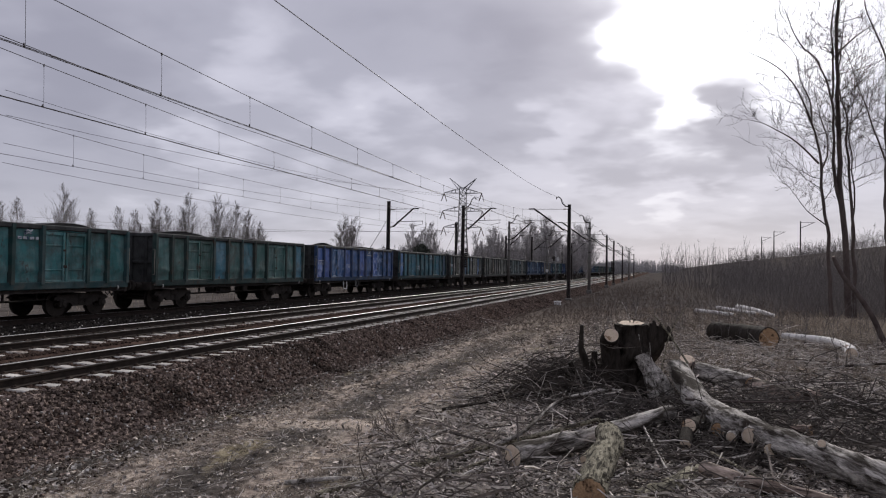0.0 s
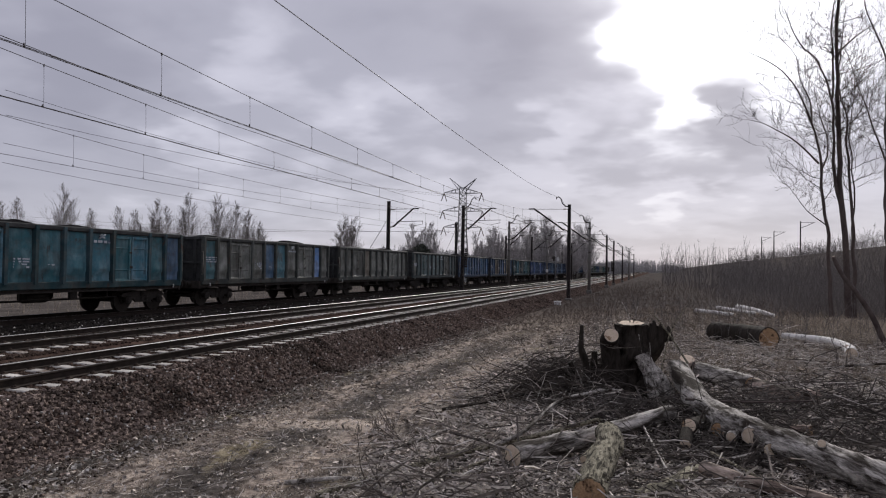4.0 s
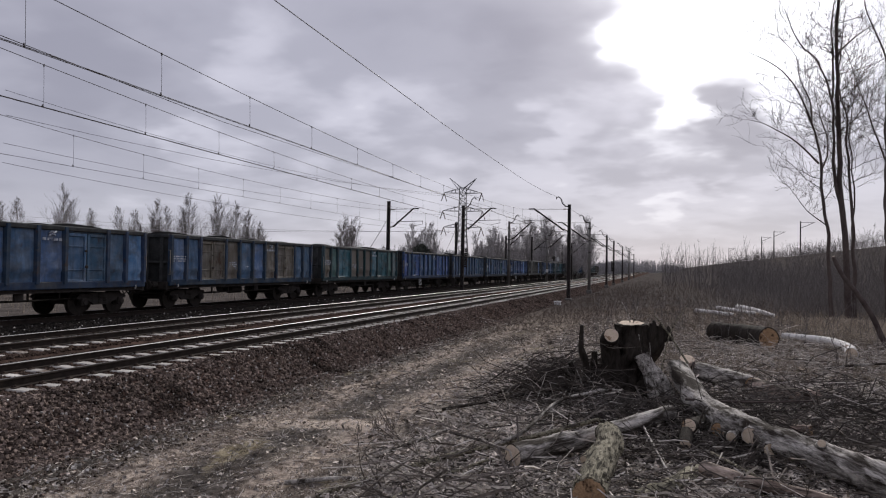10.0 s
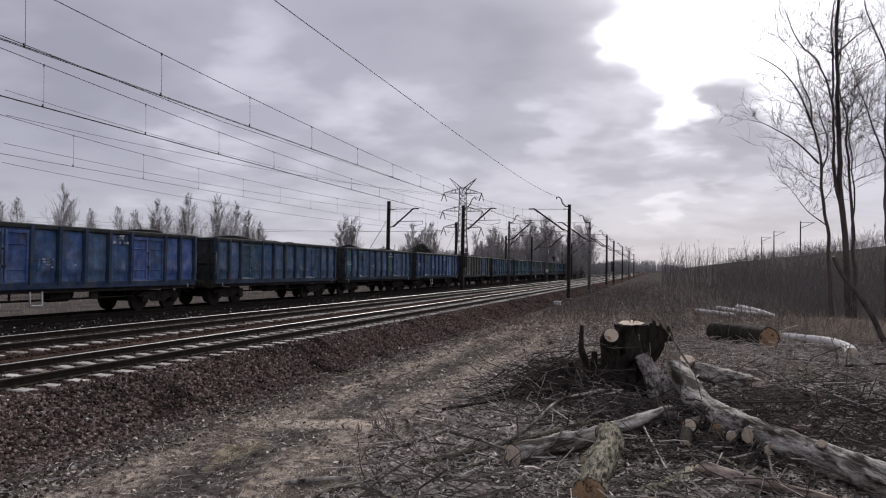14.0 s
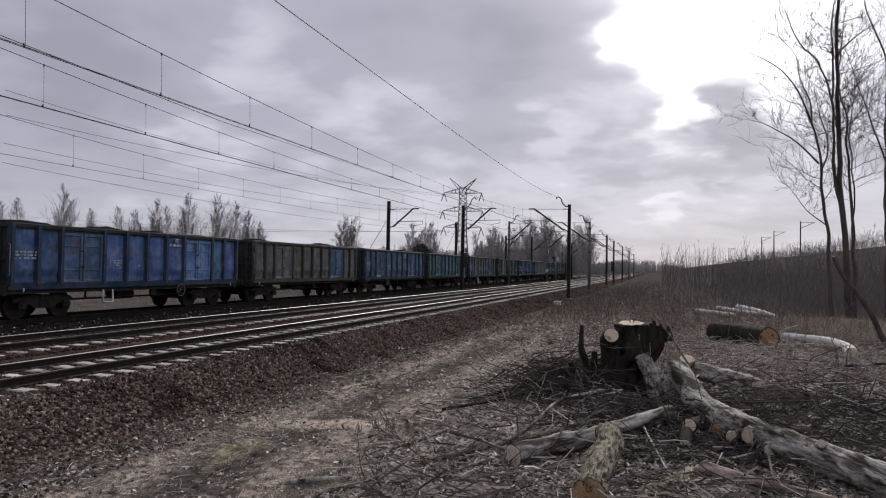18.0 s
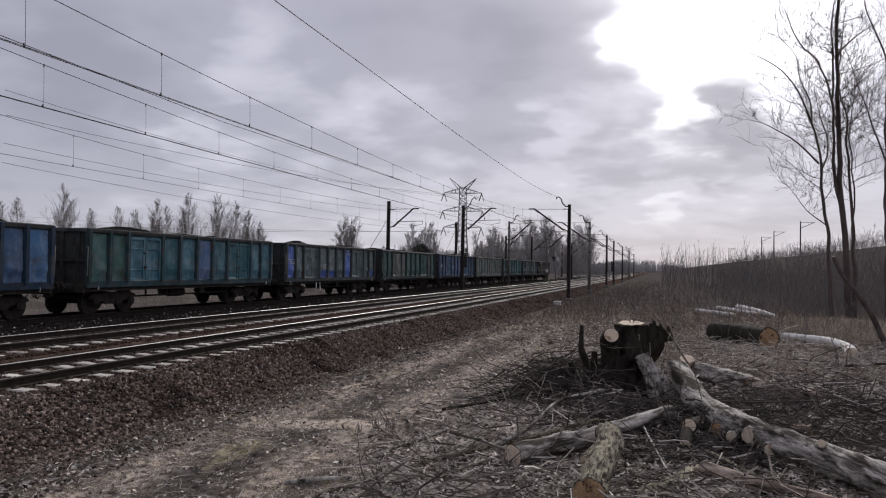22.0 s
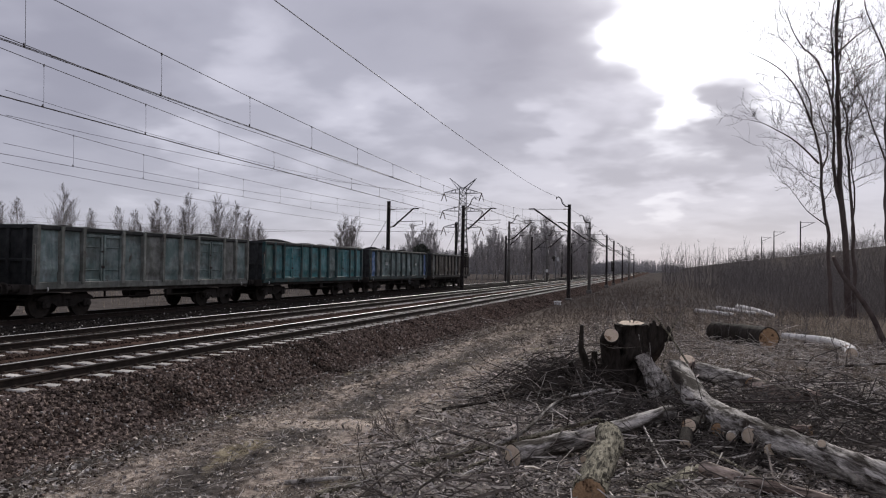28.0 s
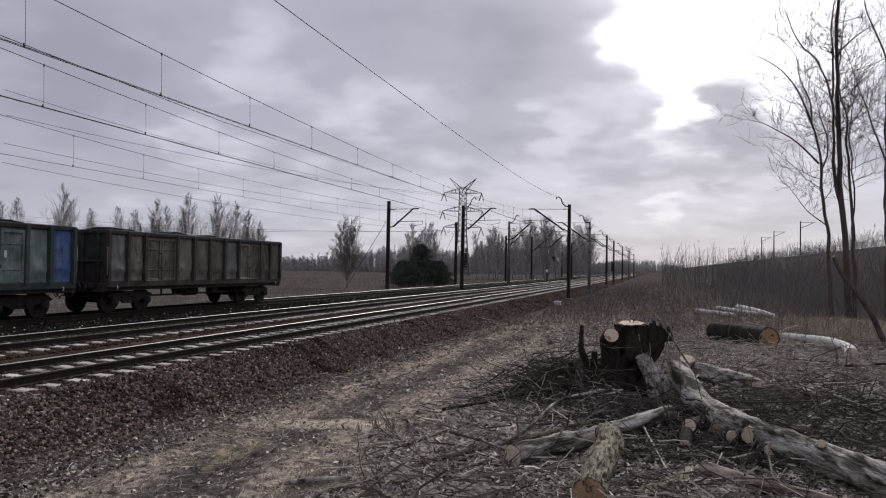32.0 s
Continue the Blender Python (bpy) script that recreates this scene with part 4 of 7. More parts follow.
WAGONS = [(wagon(label, main, odd, ribs, marks, n % 5, steps, {-4: -0.35, 0: -2.1, 7: 2.1, 9: -2.0, 16: 1.9}.get(n), (-3.40, -3.12, 3.15, 3.43) if n == 16 else ()), n) for n, label, main, odd, ribs, marks, steps in TRAIN]


def motions():
    turn = math.degrees(SPEED / 0.46)                  # degrees a second of a rolling wheel
    for ob, n in WAGONS:
        rows = []
        for k in range(9):
            t = 4.0 * k
            y = 19.62 + n * PITCH - 6.35 - SPEED * (t - 9.0)
            rows.append((t, pose(-20.9 + bend(y), y, 0.04, 0, 0, math.degrees(BEND * min(y, BEND_END)))))
        walk(ob, rows)
    for ob, n in WAGONS:
        for bogie in ob.children:
            if bogie.name.startswith("bogie"):
                for wheel in bogie.children:
                    if wheel.name.startswith("wheelset"):
                        y = wheel.location.y
                        walk(wheel, [(k / 15, pose(0, y, 0.46, (turn * k / 15) % 360)) for k in range(481)])


# ---- overhead line: masts, cantilevers, wires ----
def lattice_column(h, w0, w1, sign=0.055):
    """Two channel sections, set apart, narrowing upwards; the flat lacing between them is a part of its own."""
    chans = []
    for s in (-1, 1):
        g = Geo()
        ring = [(0.03, -0.1), (0.03, 0.1), (-0.03, 0.1), (-0.03, 0.08), (0.012, 0.08), (0.012, -0.08), (-0.03, -0.08), (-0.03, -0.1)]
        vs = [Vector((s * (w / 2 + a), b, z)) for w, z in ((w0, 0), (w1, h)) for a, b in ring]
        g.add(vs, [(k, (k + 1) % 8, 8 + (k + 1) % 8, 8 + k) for k in range(8)] + [(7, 6, 5, 4, 3, 2, 1, 0), (8, 9, 10, 11, 12, 13, 14, 15)])
        chans.append(g)
    lace = Geo()
    z, s = 0.2, 1
    while z < h - 0.3:
        w = (w0 + (w1 - w0) * z / h) / 2
        for f in (-0.1, 0.1):
            lace.tube([(-s * w, f, z), (s * w, f, z + 0.26)], 0.032, 4)
        z, s = z + 0.26, -s
    return chans, lace


def insulator_geo(a, b, r=0.06, n=6):
    """A ribbed insulator: one turned body with n sheds."""
    g = Geo()
    a, b = Vector(a), Vector(b)
    pts, radii = [a], [r * 0.4]
    for k in range(n):
        for f, q in ((0.3, 0.4), (0.42, 1.0), (0.62, 0.75), (0.7, 0.4)):
            pts.append(a.lerp(b, (k + f) / n))
            radii.append(r * q)
    g.tube(pts + [b], radii + [r * 0.4], 9)
    return g


def mast(x, y, foot, height, axis, arm=True, curl=True, concrete=False, weight=False, lean=0.0, top_z=7.35, contact=5.85, plate=False):
    """A catenary mast beside a track: axis is the x of the track it serves."""
    side = 1 if axis > x else -1
    label = "grey spun-concrete catenary mast" if concrete else "dark steel lattice catenary mast"
    top = thing("catenary_mast", pose(x, y, foot, 0, lean, 0), label + (" with an angled cantilever arm" if arm else " beside the goods track"), "mast", "catenary masts")
    g = Geo()
    g.box((0, 0, -0.12), (0.62, 0.62, 0.42), bevel=0.05)
    part("foundation", g, M["concrete_mast"], top, "pale concrete foundation block")
    if concrete:
        g = Geo()
        g.tube([(0, 0, 0), (0, 0, height)], [0.19, 0.12], 14)
        part("column", g, M["concrete_mast"], top)
        g = Geo()
        for z in (0.55 * height, 0.72 * height, 0.9 * height):
            g.tube([(0, 0, z - 0.05), (0, 0, z + 0.05)], 0.19, 12)
        part("clamps", g, M["mast_steel"], top)
    else:
        chans, lace = lattice_column(height, 0.26, 0.20)
        for c in chans:
            part("channel", c, M["mast_steel"], top)
        tagged(part("lacing", lace, M["mast_steel"], top), kind="stuff")
        g = Geo()
        g.box((0, 0, height / 2), (0.20, 0.02, height))
        part("web", g, M["mast_steel"], top)
        g = Geo()
        g.box((0, 0, height + 0.02), (0.30, 0.26, 0.05), bevel=0.01)
        part("cap", g, M["mast_steel"], top)
    if curl:
        g = Geo()
        s = side
        g.tube([(0, 0, height - 0.15), (s * 0.35, 0, height - 0.12), (s * 0.62, 0, height + 0.15), (s * 0.75, 0, height + 0.55), (s * 0.95, 0, height + 0.74), (s * 1.15, 0, height + 0.70)], 0.05, 7)
        part("feeder_arm", g, M["mast_steel"], top)
        part("insulator", insulator_geo((s * 1.15, 0, height + 0.72), (s * 1.15, 0, height + 0.52), 0.07, 3), M["insulator"], top)
    if arm:
        dx = axis - x
        z0, z1 = 5.35 - foot, top_z - foot
        g = Geo()
        g.tube([(side * 0.45, 0, z0 + 0.3 * (z1 - z0) * 0.45 / abs(dx)), (dx, 0, z1 + 0.03), (dx + side * 0.5, 0, z1 + 0.02)], [0.075, 0.07, 0.05], 8)
        part("cantilever_tube", g, M["mast_steel"], top)
        part("insulator", insulator_geo((side * 0.12, 0, z0), (side * 0.48, 0, z0 + 0.2), 0.08, 6), M["insulator"], top)
        g = Geo()
        g.tube([(side * 0.5, 0, z1 - 0.02), (dx, 0, z1)], 0.022, 6)
        part("stay", g, M["mast_steel"], top)
        part("insulator", insulator_geo((side * 0.12, 0, z1 - 0.02), (side * 0.55, 0, z1 - 0.02), 0.07, 6), M["insulator"], top)
        zr = contact + 0.42 - foot
        g = Geo()
        k = (zr - z0) / (z1 - z0)
        g.tube([(dx * max(k, 0.2), 0, zr), (dx + side * 0.9, 0, zr + 0.05)], 0.028, 6)
        g.tube([(dx + side * 0.85, 0, zr + 0.04), (dx + side * 0.85, 0, zr - 0.2), (dx, 0, contact - foot + 0.03)], 0.018, 5)
        part("registration_arm", g, M["mast_steel"], top)
    if weight:
        g = Geo()
        for k in range(10):
            g.tube([(0.3 * side, 0.12, 2.2 + 0.17 * k), (0.3 * side, 0.12, 2.34 + 0.17 * k)], 0.15, 12)
        g.tube([(0.3 * side, 0.12, 2.1), (0.3 * side, 0.12, 6.2)], 0.012, 5)
        part("balance_weight", g, M["steel_dark"], top, "stack of dark balance weights")
    if plate:
        g = Geo()
        g.box((0.05, -0.2, 1.9), (0.38, 0.02, 0.5), bevel=0.01)
        part("number_plate", g, M["white_paint"], top, "small white plate")
    return top


T1, T2, T3 = -11.254, -15.027, -20.9
for y, f, h, cc, wt in ((65.4, -0.70, 8.4, False, False), (84.9, -0.45, 7.95, True, False), (113.4, -0.4, 7.6, False, False), (131.9, -0.4, 7.45, False, True), (166.0, -0.4, 7.6, False, False), (206.0, -0.4, 7.6, True, False), (251.0, -0.4, 7.6, False, False)):
    mast(-8.1 + bend(y), y, f, h, T1 + bend(y), concrete=cc, weight=wt)
for y, f, h, cc, wt in ((64.1, -0.2, 7.8, False, True), (85.3, -0.25, 7.8, True, False), (116.2, -0.25, 7.7, True, False), (151.0, -0.25, 7.6, False, False), (191.0, -0.25, 7.6, True, False)):
    mast(-17.6 + bend(y), y, f, h, T2 + bend(y), concrete=cc, weight=wt, lean=0.4 if y < 65 else 0, plate=116.2 == y)
for y, f, h, arm in ((59.8, -0.4, 8.05, True), (81.9, -0.4, 7.6, False), (110.8, -0.4, 7.35, True), (135.0, -0.4, 8.2, True), (180.4, -0.7, 8.8, True)):
    mast(-23.2 + bend(y), y, f, h, T3 + bend(y), arm=arm, curl=False, contact=5.47, top_z=7.0)


def wire(parent, name, pts, r, n=5):
    g = Geo()
    g.tube(pts, r, n, False)
    return part(name, g, M["wire"], parent)


def overhead(axis, supports, low_y, low_z, a_left, a_right, contact, first_drop, drops, twin, label, dip):
    """Messenger, contact wires and droppers over one track."""
    top = thing("overhead_line", pose(0, 0, 0), label, "overhead wires", "overhead lines")

    def mess(y):
        if y <= supports[0]:
            return low_z + (a_left if y < low_y else a_right) * (y - low_y) ** 2
        for a, b in zip(supports, supports[1:]):
            if a <= y <= b:
                k = (y - a) / (b - a)
                return mess(supports[0]) - 4 * min(1.0, 0.0003 * (b - a) ** 2) * k * (1 - k)
        return mess(supports[0])

    def cont(y):
        return contact + 0.0001 * (y - low_y) ** 2 * (1 if y < 66 else 0) + (0.02 if y > 66 else 0)

    ys = stations(4.0, supports[0], 1.5) + stations(supports[0] + 2, 260, 4)
    wire(top, "messenger_wire", [(axis + bend(y), y, mess(y)) for y in ys], 0.0095)
    for s in ((-0.03, 0.03) if twin else (0.0,)):
        wire(top, "contact_wire", [(axis + bend(y) + s, y, cont(y)) for y in ys], 0.0085)
    y = first_drop
    for k in range(drops):
        g = Geo()
        x = axis + bend(y)
        g.tube([(x, y, mess(y)), (x + 0.01, y + 0.02, cont(y))], 0.0055, 4)
        g.tube([(x, y, mess(y) - 0.05), (x, y, mess(y) + 0.02)], 0.016, 5)
        g.tube([(x, y, cont(y) - 0.01), (x, y, cont(y) + 0.07)], 0.016, 5)
        part("dropper", g, M["wire"], top)
        y += 3.78 if y < 70 else 5.5
    return top


overhead(T1, [65.4, 84.9, 113.4, 131.9, 166, 206, 251], 37.5, 6.32, 0.00094, 0.00120, 5.80, 10.4, 26, True, "overhead wires of the near track with droppers", 0.2)
overhead(T2, [64.1, 85.3, 116.2, 151, 191], 40.5, 6.27, 0.00094, 0.00170, 5.77, 14.5, 24, True, "overhead wires of the second track with droppers", 0.2)
overhead(T3, [59.8, 81.9, 110.8, 135, 180.4], 34.5, 6.35, 0.00150, 0.00095, 5.44, 21.6, 20, False, "overhead wires of the goods track with droppers", 0.2)

ends = thing("anchored_wire", pose(0, 0, 0), "spare contact wire beside the near track's wires", "overhead wires", "overhead lines")
wire(ends, "contact_wire", [(-11.75, 4, 6.25), (-11.62, 10.2, 6.06), (-11.6, 17.3, 5.84), (-11.6, 34.4, 5.90), (-11.2, 64, 6.35), (-8.2, 83.4, 6.8)], 0.008)
ends = thing("feeder_wire", pose(0, 0, 0), "single feeder wire on curled mast arms", "overhead wires", "overhead lines")
pts = [(-9.0, 3.0, 8.72), (-9.0, 9.0, 8.46), (-9.0, 15.3, 8.29), (-9.0, 22.9, 8.13), (-9.0, 31.0, 7.96), (-9.0, 39.4, 7.87), (-9.05, 48.0, 7.86), (-9.05, 56.5, 7.98), (-9.1, 65.4, 8.30)]
for a, b in ((65.4, 84.9), (84.9, 113.4), (113.4, 131.9), (131.9, 166), (166, 206), (206, 251)):
    pts += [(-8.98 + bend(a + (b - a) * k), a + (b - a) * k, 8.15 - 0.45 * 4 * k * (1 - k) * (b - a) / 60) for k in (0.2, 0.4, 0.6, 0.8, 1.0)]
wire(ends, "feeder", resample(pts, 1.5), 0.012, 8)
ends = thing("feeder_wire", pose(0, 0, 0), "single feeder wire on curled mast arms", "overhead wires", "overhead lines")
pts = [(-16.5 + bend(y), y, 8.15) for y in (64.1, 85.3)]
for a, b in ((64.1, 85.3), (85.3, 116.2), (116.2, 151.0), (151.0, 191.0)):
    pts += [(-16.5 + bend(a + (b - a) * k), a + (b - a) * k, 8.1 - 0.4 * 4 * k * (1 - k) * (b - a) / 60) for k in (0.25, 0.5, 0.75, 1.0)]
wire(ends, "feeder", pts[2:], 0.010)

for x, y, z, xb, yb, zb in ((-23.4, 81.7, 6.6, -23.3, 70.5, -1.0), (-23.4, 59.7, 6.1, -27.6, 59.0, -1.0)):
    ends = thing("guy_wire", pose(0, 0, 0), "thin steel guy wire anchored in the ground", "guy wire")
    wire(ends, "strand", [(x, y, z), (xb, yb, zb)], 0.022)


# ---- signals, markers ----
def signal(x, y, z):
    top = thing("railway_signal", pose(x, y, z), "slim signal post with a round pale disc and dark head", "signal")
    g = Geo()
    g.tube([(0, 0, 0), (0, 0, 5.2)], [0.09, 0.07], 10)
    part("post", g, M["galvanised"], top)
    g = Geo()
    g.tube([(-0.35, -0.1, 4.5), (-0.35, 0.08, 4.5)], 0.30, 18)
    g.box((-0.35, 0.05, 4.4), (0.36, 0.2, 0.95), bevel=0.08)
    part("lamp_head", g, M["steel_dark"], top, "black signal head")
    g = Geo()
    vs = [Vector((0.40 + 0.23 * math.cos(a), -0.12, 4.3 + 0.42 * math.sin(a))) for a in [k * math.pi / 10 for k in range(20)]]
    g.add(vs + [v + Vector((0, 0.06, 0)) for v in vs], [tuple(reversed(range(20))), tuple(range(20, 40))] + [(k, (k + 1) % 20, 20 + (k + 1) % 20, 20 + k) for k in range(20)])
    part("disc", g, M["white_paint"], top, "white oval back plate")
    g = Geo()
    for k in range(12):
        g.box((0.25, 0.05, 0.4 + 0.32 * k), (0.3, 0.02, 0.02))
    for s in (0.1, 0.4):
        g.box((s, 0.05, 2.2), (0.025, 0.025, 4.2))
    part("ladder", g, M["galvanised"], top)


signal(-17.8 + bend(128), 128, -0.6)


def marker_box():
    g = Geo()
    g.box((0, 0, 0.14), (0.46, 0.42, 0.30), bevel=0.03)
    g.box((0, 0, 0.31), (0.56, 0.50, 0.06), bevel=0.02)
    top = thing("cable_box", pose(-8.05, 57.0, -0.86), "white concrete cable box in the grass", "cable box")
    part("body", g, M["white_paint"], top)


marker_box()


# ---- high-voltage towers ----
def tower(m, label, wires=True):
    top = thing("power_pylon", m, label, "pylon", "power pylons")
    legs, brace = Geo(), Geo()

    def half(z):
        return 2.9 - (2.9 - 1.5) * min(1, z / 17) if z < 17 else 1.5 - 0.25 * (z - 17) / 15
    lv = [0, 4, 7.5, 10.5, 13, 15, 17, 19, 21, 23, 25, 27, 29, 31, 33]
    r = 0.11
    for sx in (-1, 1):
        for sy in (-1, 1):
            g = Geo()
            g.tube([(sx * half(z), sy * half(z), z) for z in (0, 17, 33)], [0.16, 0.13, 0.10], 4)
            part("leg", g, M["galvanised"], top)
    for a, b in zip(lv, lv[1:]):
        p, q = half(a), half(b)
        for s in (-1, 1):
            for u, v in ((-1, 1), (1, -1)):
                brace.tube([(u * p, s * p, a), (v * q, s * q, b)], r * 0.75, 3, False)
                brace.tube([(s * p, u * p, a), (s * q, v * q, b)], r * 0.75, 3, False)
            brace.tube([(-q, s * q, b), (q, s * q, b)], r * 0.7, 3, False)
            brace.tube([(s * q, -q, b), (s * q, q, b)], r * 0.7, 3, False)
    part("bracing", brace, M["galvanised"], top)
    for z, reach in ((18.2, 7.0), (24.3, 7.4), (31.0, 7.0)):
        for s in (-1, 1):
            g = Geo()
            h = half(z)
            for y in (-h, h):
                g.tube([(s * h, y, z), (s * reach, 0, z + 0.1)], 0.10, 4)
                g.tube([(s * h, y, z + 1.7), (s * reach, 0, z + 0.15)], 0.09, 4)
            for k in (0.25, 0.5, 0.75):
                x = s * (h + (reach - h) * k)
                yy = h * (1 - k)
                g.tube([(x, -yy, z), (x, -yy, z + 1.7 * (1 - k))], 0.07, 3)
                g.tube([(x, yy, z), (x, yy, z + 1.7 * (1 - k))], 0.07, 3)
                g.tube([(x, -yy, z), (x, yy, z)], 0.07, 3)
            part("cross_arm", g, M["galvanised"], top)
            if wires:
                for f in (-1, 1):
                    part("insulator_string", insulator_geo((s * reach, 0, z), (s * (reach + 0.9 * f * s), 1.2 * f, z - 3.0), 0.25, 8), M["insulator"], top)
    for s in (-1, 1):
        g = Geo()
        for y in (-1.2, 1.2):
            g.tube([(0, y, 32.6), (s * 5.0, 0, 36.6)], 0.10, 4)
            g.tube([(s * 1.2, y, 31.8), (s * 5.0, 0, 36.6)], 0.10, 4)
        for k in (0.25, 0.5, 0.75):
            g.tube([(s * 5 * k, -1.2 * (1 - k), 32.6 + 4 * k), (s * (1.2 + 3.8 * k), 1.2 * (1 - k), 31.8 + 4.8 * k)], 0.07, 3)
        part("earth_peak", g, M["galvanised"], top)


tower(pose(-72.5, 261, -1.4, 0, 0, 12), "grey lattice power pylon with three cross-arms")
tower(pose(-46, 975, -3, 0, 0, 8), "distant grey lattice power pylon", False)
tower(pose(-28, 1680, -12, 0, 0, 8), "distant grey lattice power pylon", False)
tower(pose(-6, 1480, -14, 0, 0, 8), "distant grey lattice power pylon", False)

# conductors that leave the pylon over the field
hv = thing("power_line", pose(0, 0, 0), "thin sagging high-voltage conductors", "power line")
for (ax, ay, az), (bx, by, bz), sag in (((-79.4, 259.5, 28.5), (-110, 98, 31.5), 3.0), ((-65.8, 262.5, 28.5), (-104, 93, 25.8), 2.6), ((-79.6, 259.5, 21.5), (-112, 99.7, 22.6), 2.2), ((-79.4, 259.5, 15.6), (-111, 98.8, 19.0), 2.0),
                                        ((-79.4, 259.5, 15.6), (-230, 205, 16.6), 2.0), ((-65.8, 262.5, 15.6), (-225, 210, 18.0), 2.0)):
    wire(hv, "conductor", [(ax + (bx - ax) * k, ay + (by - ay) * k, az + (bz - az) * k - 4 * sag * k * (1 - k)) for k in [i / 16 for i in range(17)]], 0.035, 4)


# ---- the line on the embankment ----
for y, x in ((204.7, 32.8), (251, 32.6), (290, 33.5), (425, 32.7)):
    top = thing("embankment_mast", pose(x, y, level(x, y) - 0.1), "dark slim catenary mast on the scrubby embankment", "mast", "masts on the embankment")
    g = Geo()
    g.tube([(0, 0, 0), (0, 0, 9.0)], [0.19, 0.14], 8)
    part("column", g, M["mast_steel"], top)
    g = Geo()
    g.tube([(0, 0, 7.2), (3.0, 0, 8.6)], 0.07, 6)
    g.tube([(0, 0, 8.7), (3.4, 0, 8.65)], 0.05, 6)
    part("cantilever", g, M["mast_steel"], top)


# ---- trees and scrub ----
M["birch_bark"] = surface("birch_bark", (0.16, 0.145, 0.135), (0.40, 0.38, 0.36), 2.2, 18, 0.85, 0.3, 0.01, spots=(0.03, 0.025, 0.022), spot_at=0.56, spot_scale=6, stretch=(1, 1, 0.5))
M["dark_bark"] = surface("dark_bark", (0.045, 0.035, 0.033), (0.115, 0.093, 0.085), 3, 30, 0.92, 0.5, 0.015, stretch=(1, 1, 0.3))
M["twig"] = surface("bare_twig", (0.030, 0.022, 0.020), (0.075, 0.056, 0.050), 2, 20, 0.9, 0.0, islands=0.35, local=False)
# Lighter copy of the twig colour, lifted as distance haze would lift it.
M["twig_far"] = surface("hazy_pale_twig", (0.105, 0.093, 0.089), (0.205, 0.185, 0.178), 2, 20, 0.9, 0.0, islands=0.35, local=False)
M["scrub"] = surface("bare_scrub", (0.088, 0.080, 0.077), (0.20, 0.182, 0.174), 1, 9, 0.95, 0.0, islands=0.25, local=False)
M["dry_grass"] = surface("dry_grass", (0.13, 0.108, 0.086), (0.36, 0.305, 0.245), 1, 9, 0.95, 0.0, islands=0.4, local=False)
M["weed_far"] = surface("brown_withered_brush", (0.075, 0.060, 0.051), (0.17, 0.140, 0.118), 1, 9, 0.95, 0.0, islands=0.35, local=False)
# Paler still for the grove: haze is put into the base colour.
M["twig_haze"] = surface("hazy_distant_twig", (0.26, 0.245, 0.245), (0.40, 0.38, 0.378), 2, 20, 0.9, 0.0, islands=0.3, local=False)
M["straw"] = surface("pale_straw", (0.20, 0.168, 0.132), (0.46, 0.40, 0.32), 1, 9, 0.95, 0.0, islands=0.4, local=False)
M["needles"] = surface("dark_needles", (0.040, 0.046, 0.038), (0.095, 0.103, 0.085), 2, 20, 0.9, 0.0, islands=0.4, local=False)


def np_mesh(name, v, f, mat, smooth=False):
    """A mesh from arrays; f holds faces of one size."""
    me = bpy.data.meshes.new(name)
    n, k = f.shape
    me.vertices.add(len(v))
    me.vertices.foreach_set("co", np.ascontiguousarray(v, np.float32).ravel())
    me.loops.add(n * k)
    me.loops.foreach_set("vertex_index", np.ascontiguousarray(f, np.int32).ravel())
    me.polygons.add(n)
    me.polygons.foreach_set("loop_start", np.arange(0, n * k, k, dtype=np.int32))
    me.polygons.foreach_set("use_smooth", np.full(n, smooth, bool))
    me.materials.append(mat)
    me.update(calc_edges=True)
    me.validate()
    return me


def sticks_np(p0, p1, p2, r0, r2, sides=3):
    """Many bent tapered sticks at once: p0, p1, p2 are rows of points, r0 and r2 the radii at both ends."""
    n = len(p0)
    out = np.zeros((n, 3, sides, 3))
    d = p2 - p0
    d /= np.linalg.norm(d, axis=1, keepdims=True) + 1e-9
    ref = np.where(np.abs(d[:, 2:3]) < 0.9, np.array([[0, 0, 1.0]]), np.array([[1.0, 0, 0]]))
    a = np.cross(d, ref)
    a /= np.linalg.norm(a, axis=1, keepdims=True) + 1e-9
    b = np.cross(d, a)
    for i, (p, r) in enumerate(((p0, r0), (p1, (r0 + r2) / 2), (p2, r2))):
        for k in range(sides):
            q = 2 * math.pi * k / sides
            out[:, i, k] = p + (a * math.cos(q) + b * math.sin(q)) * r[:, None]
    base = np.arange(n)[:, None] * 3 * sides
    fs = []
    for i in range(2):
        for k in range(sides):
            k2 = (k + 1) % sides
            fs.append(base + np.array([[i * sides + k, (i + 1) * sides + k, (i + 1) * sides + k2, i * sides + k2]]))
    return out.reshape(-1, 3), np.concatenate(fs)


class Twigs:
    def __init__(self):
        self.a, self.b, self.c, self.r, self.s = [], [], [], [], []

    def add(self, a, b, c, r, s):
        self.a.append(a), self.b.append(b), self.c.append(c), self.r.append(r), self.s.append(s)

    def mesh(self, name, mat):
        v, f = sticks_np(np.array(self.a), np.array(self.b), np.array(self.c), np.array(self.r), np.array(self.s))
        return np_mesh(name, v, f, mat)


def along(pts, k):
    x = k * (len(pts) - 1)
    i = min(int(x), len(pts) - 2)
    return pts[i].lerp(pts[i + 1], x - i)


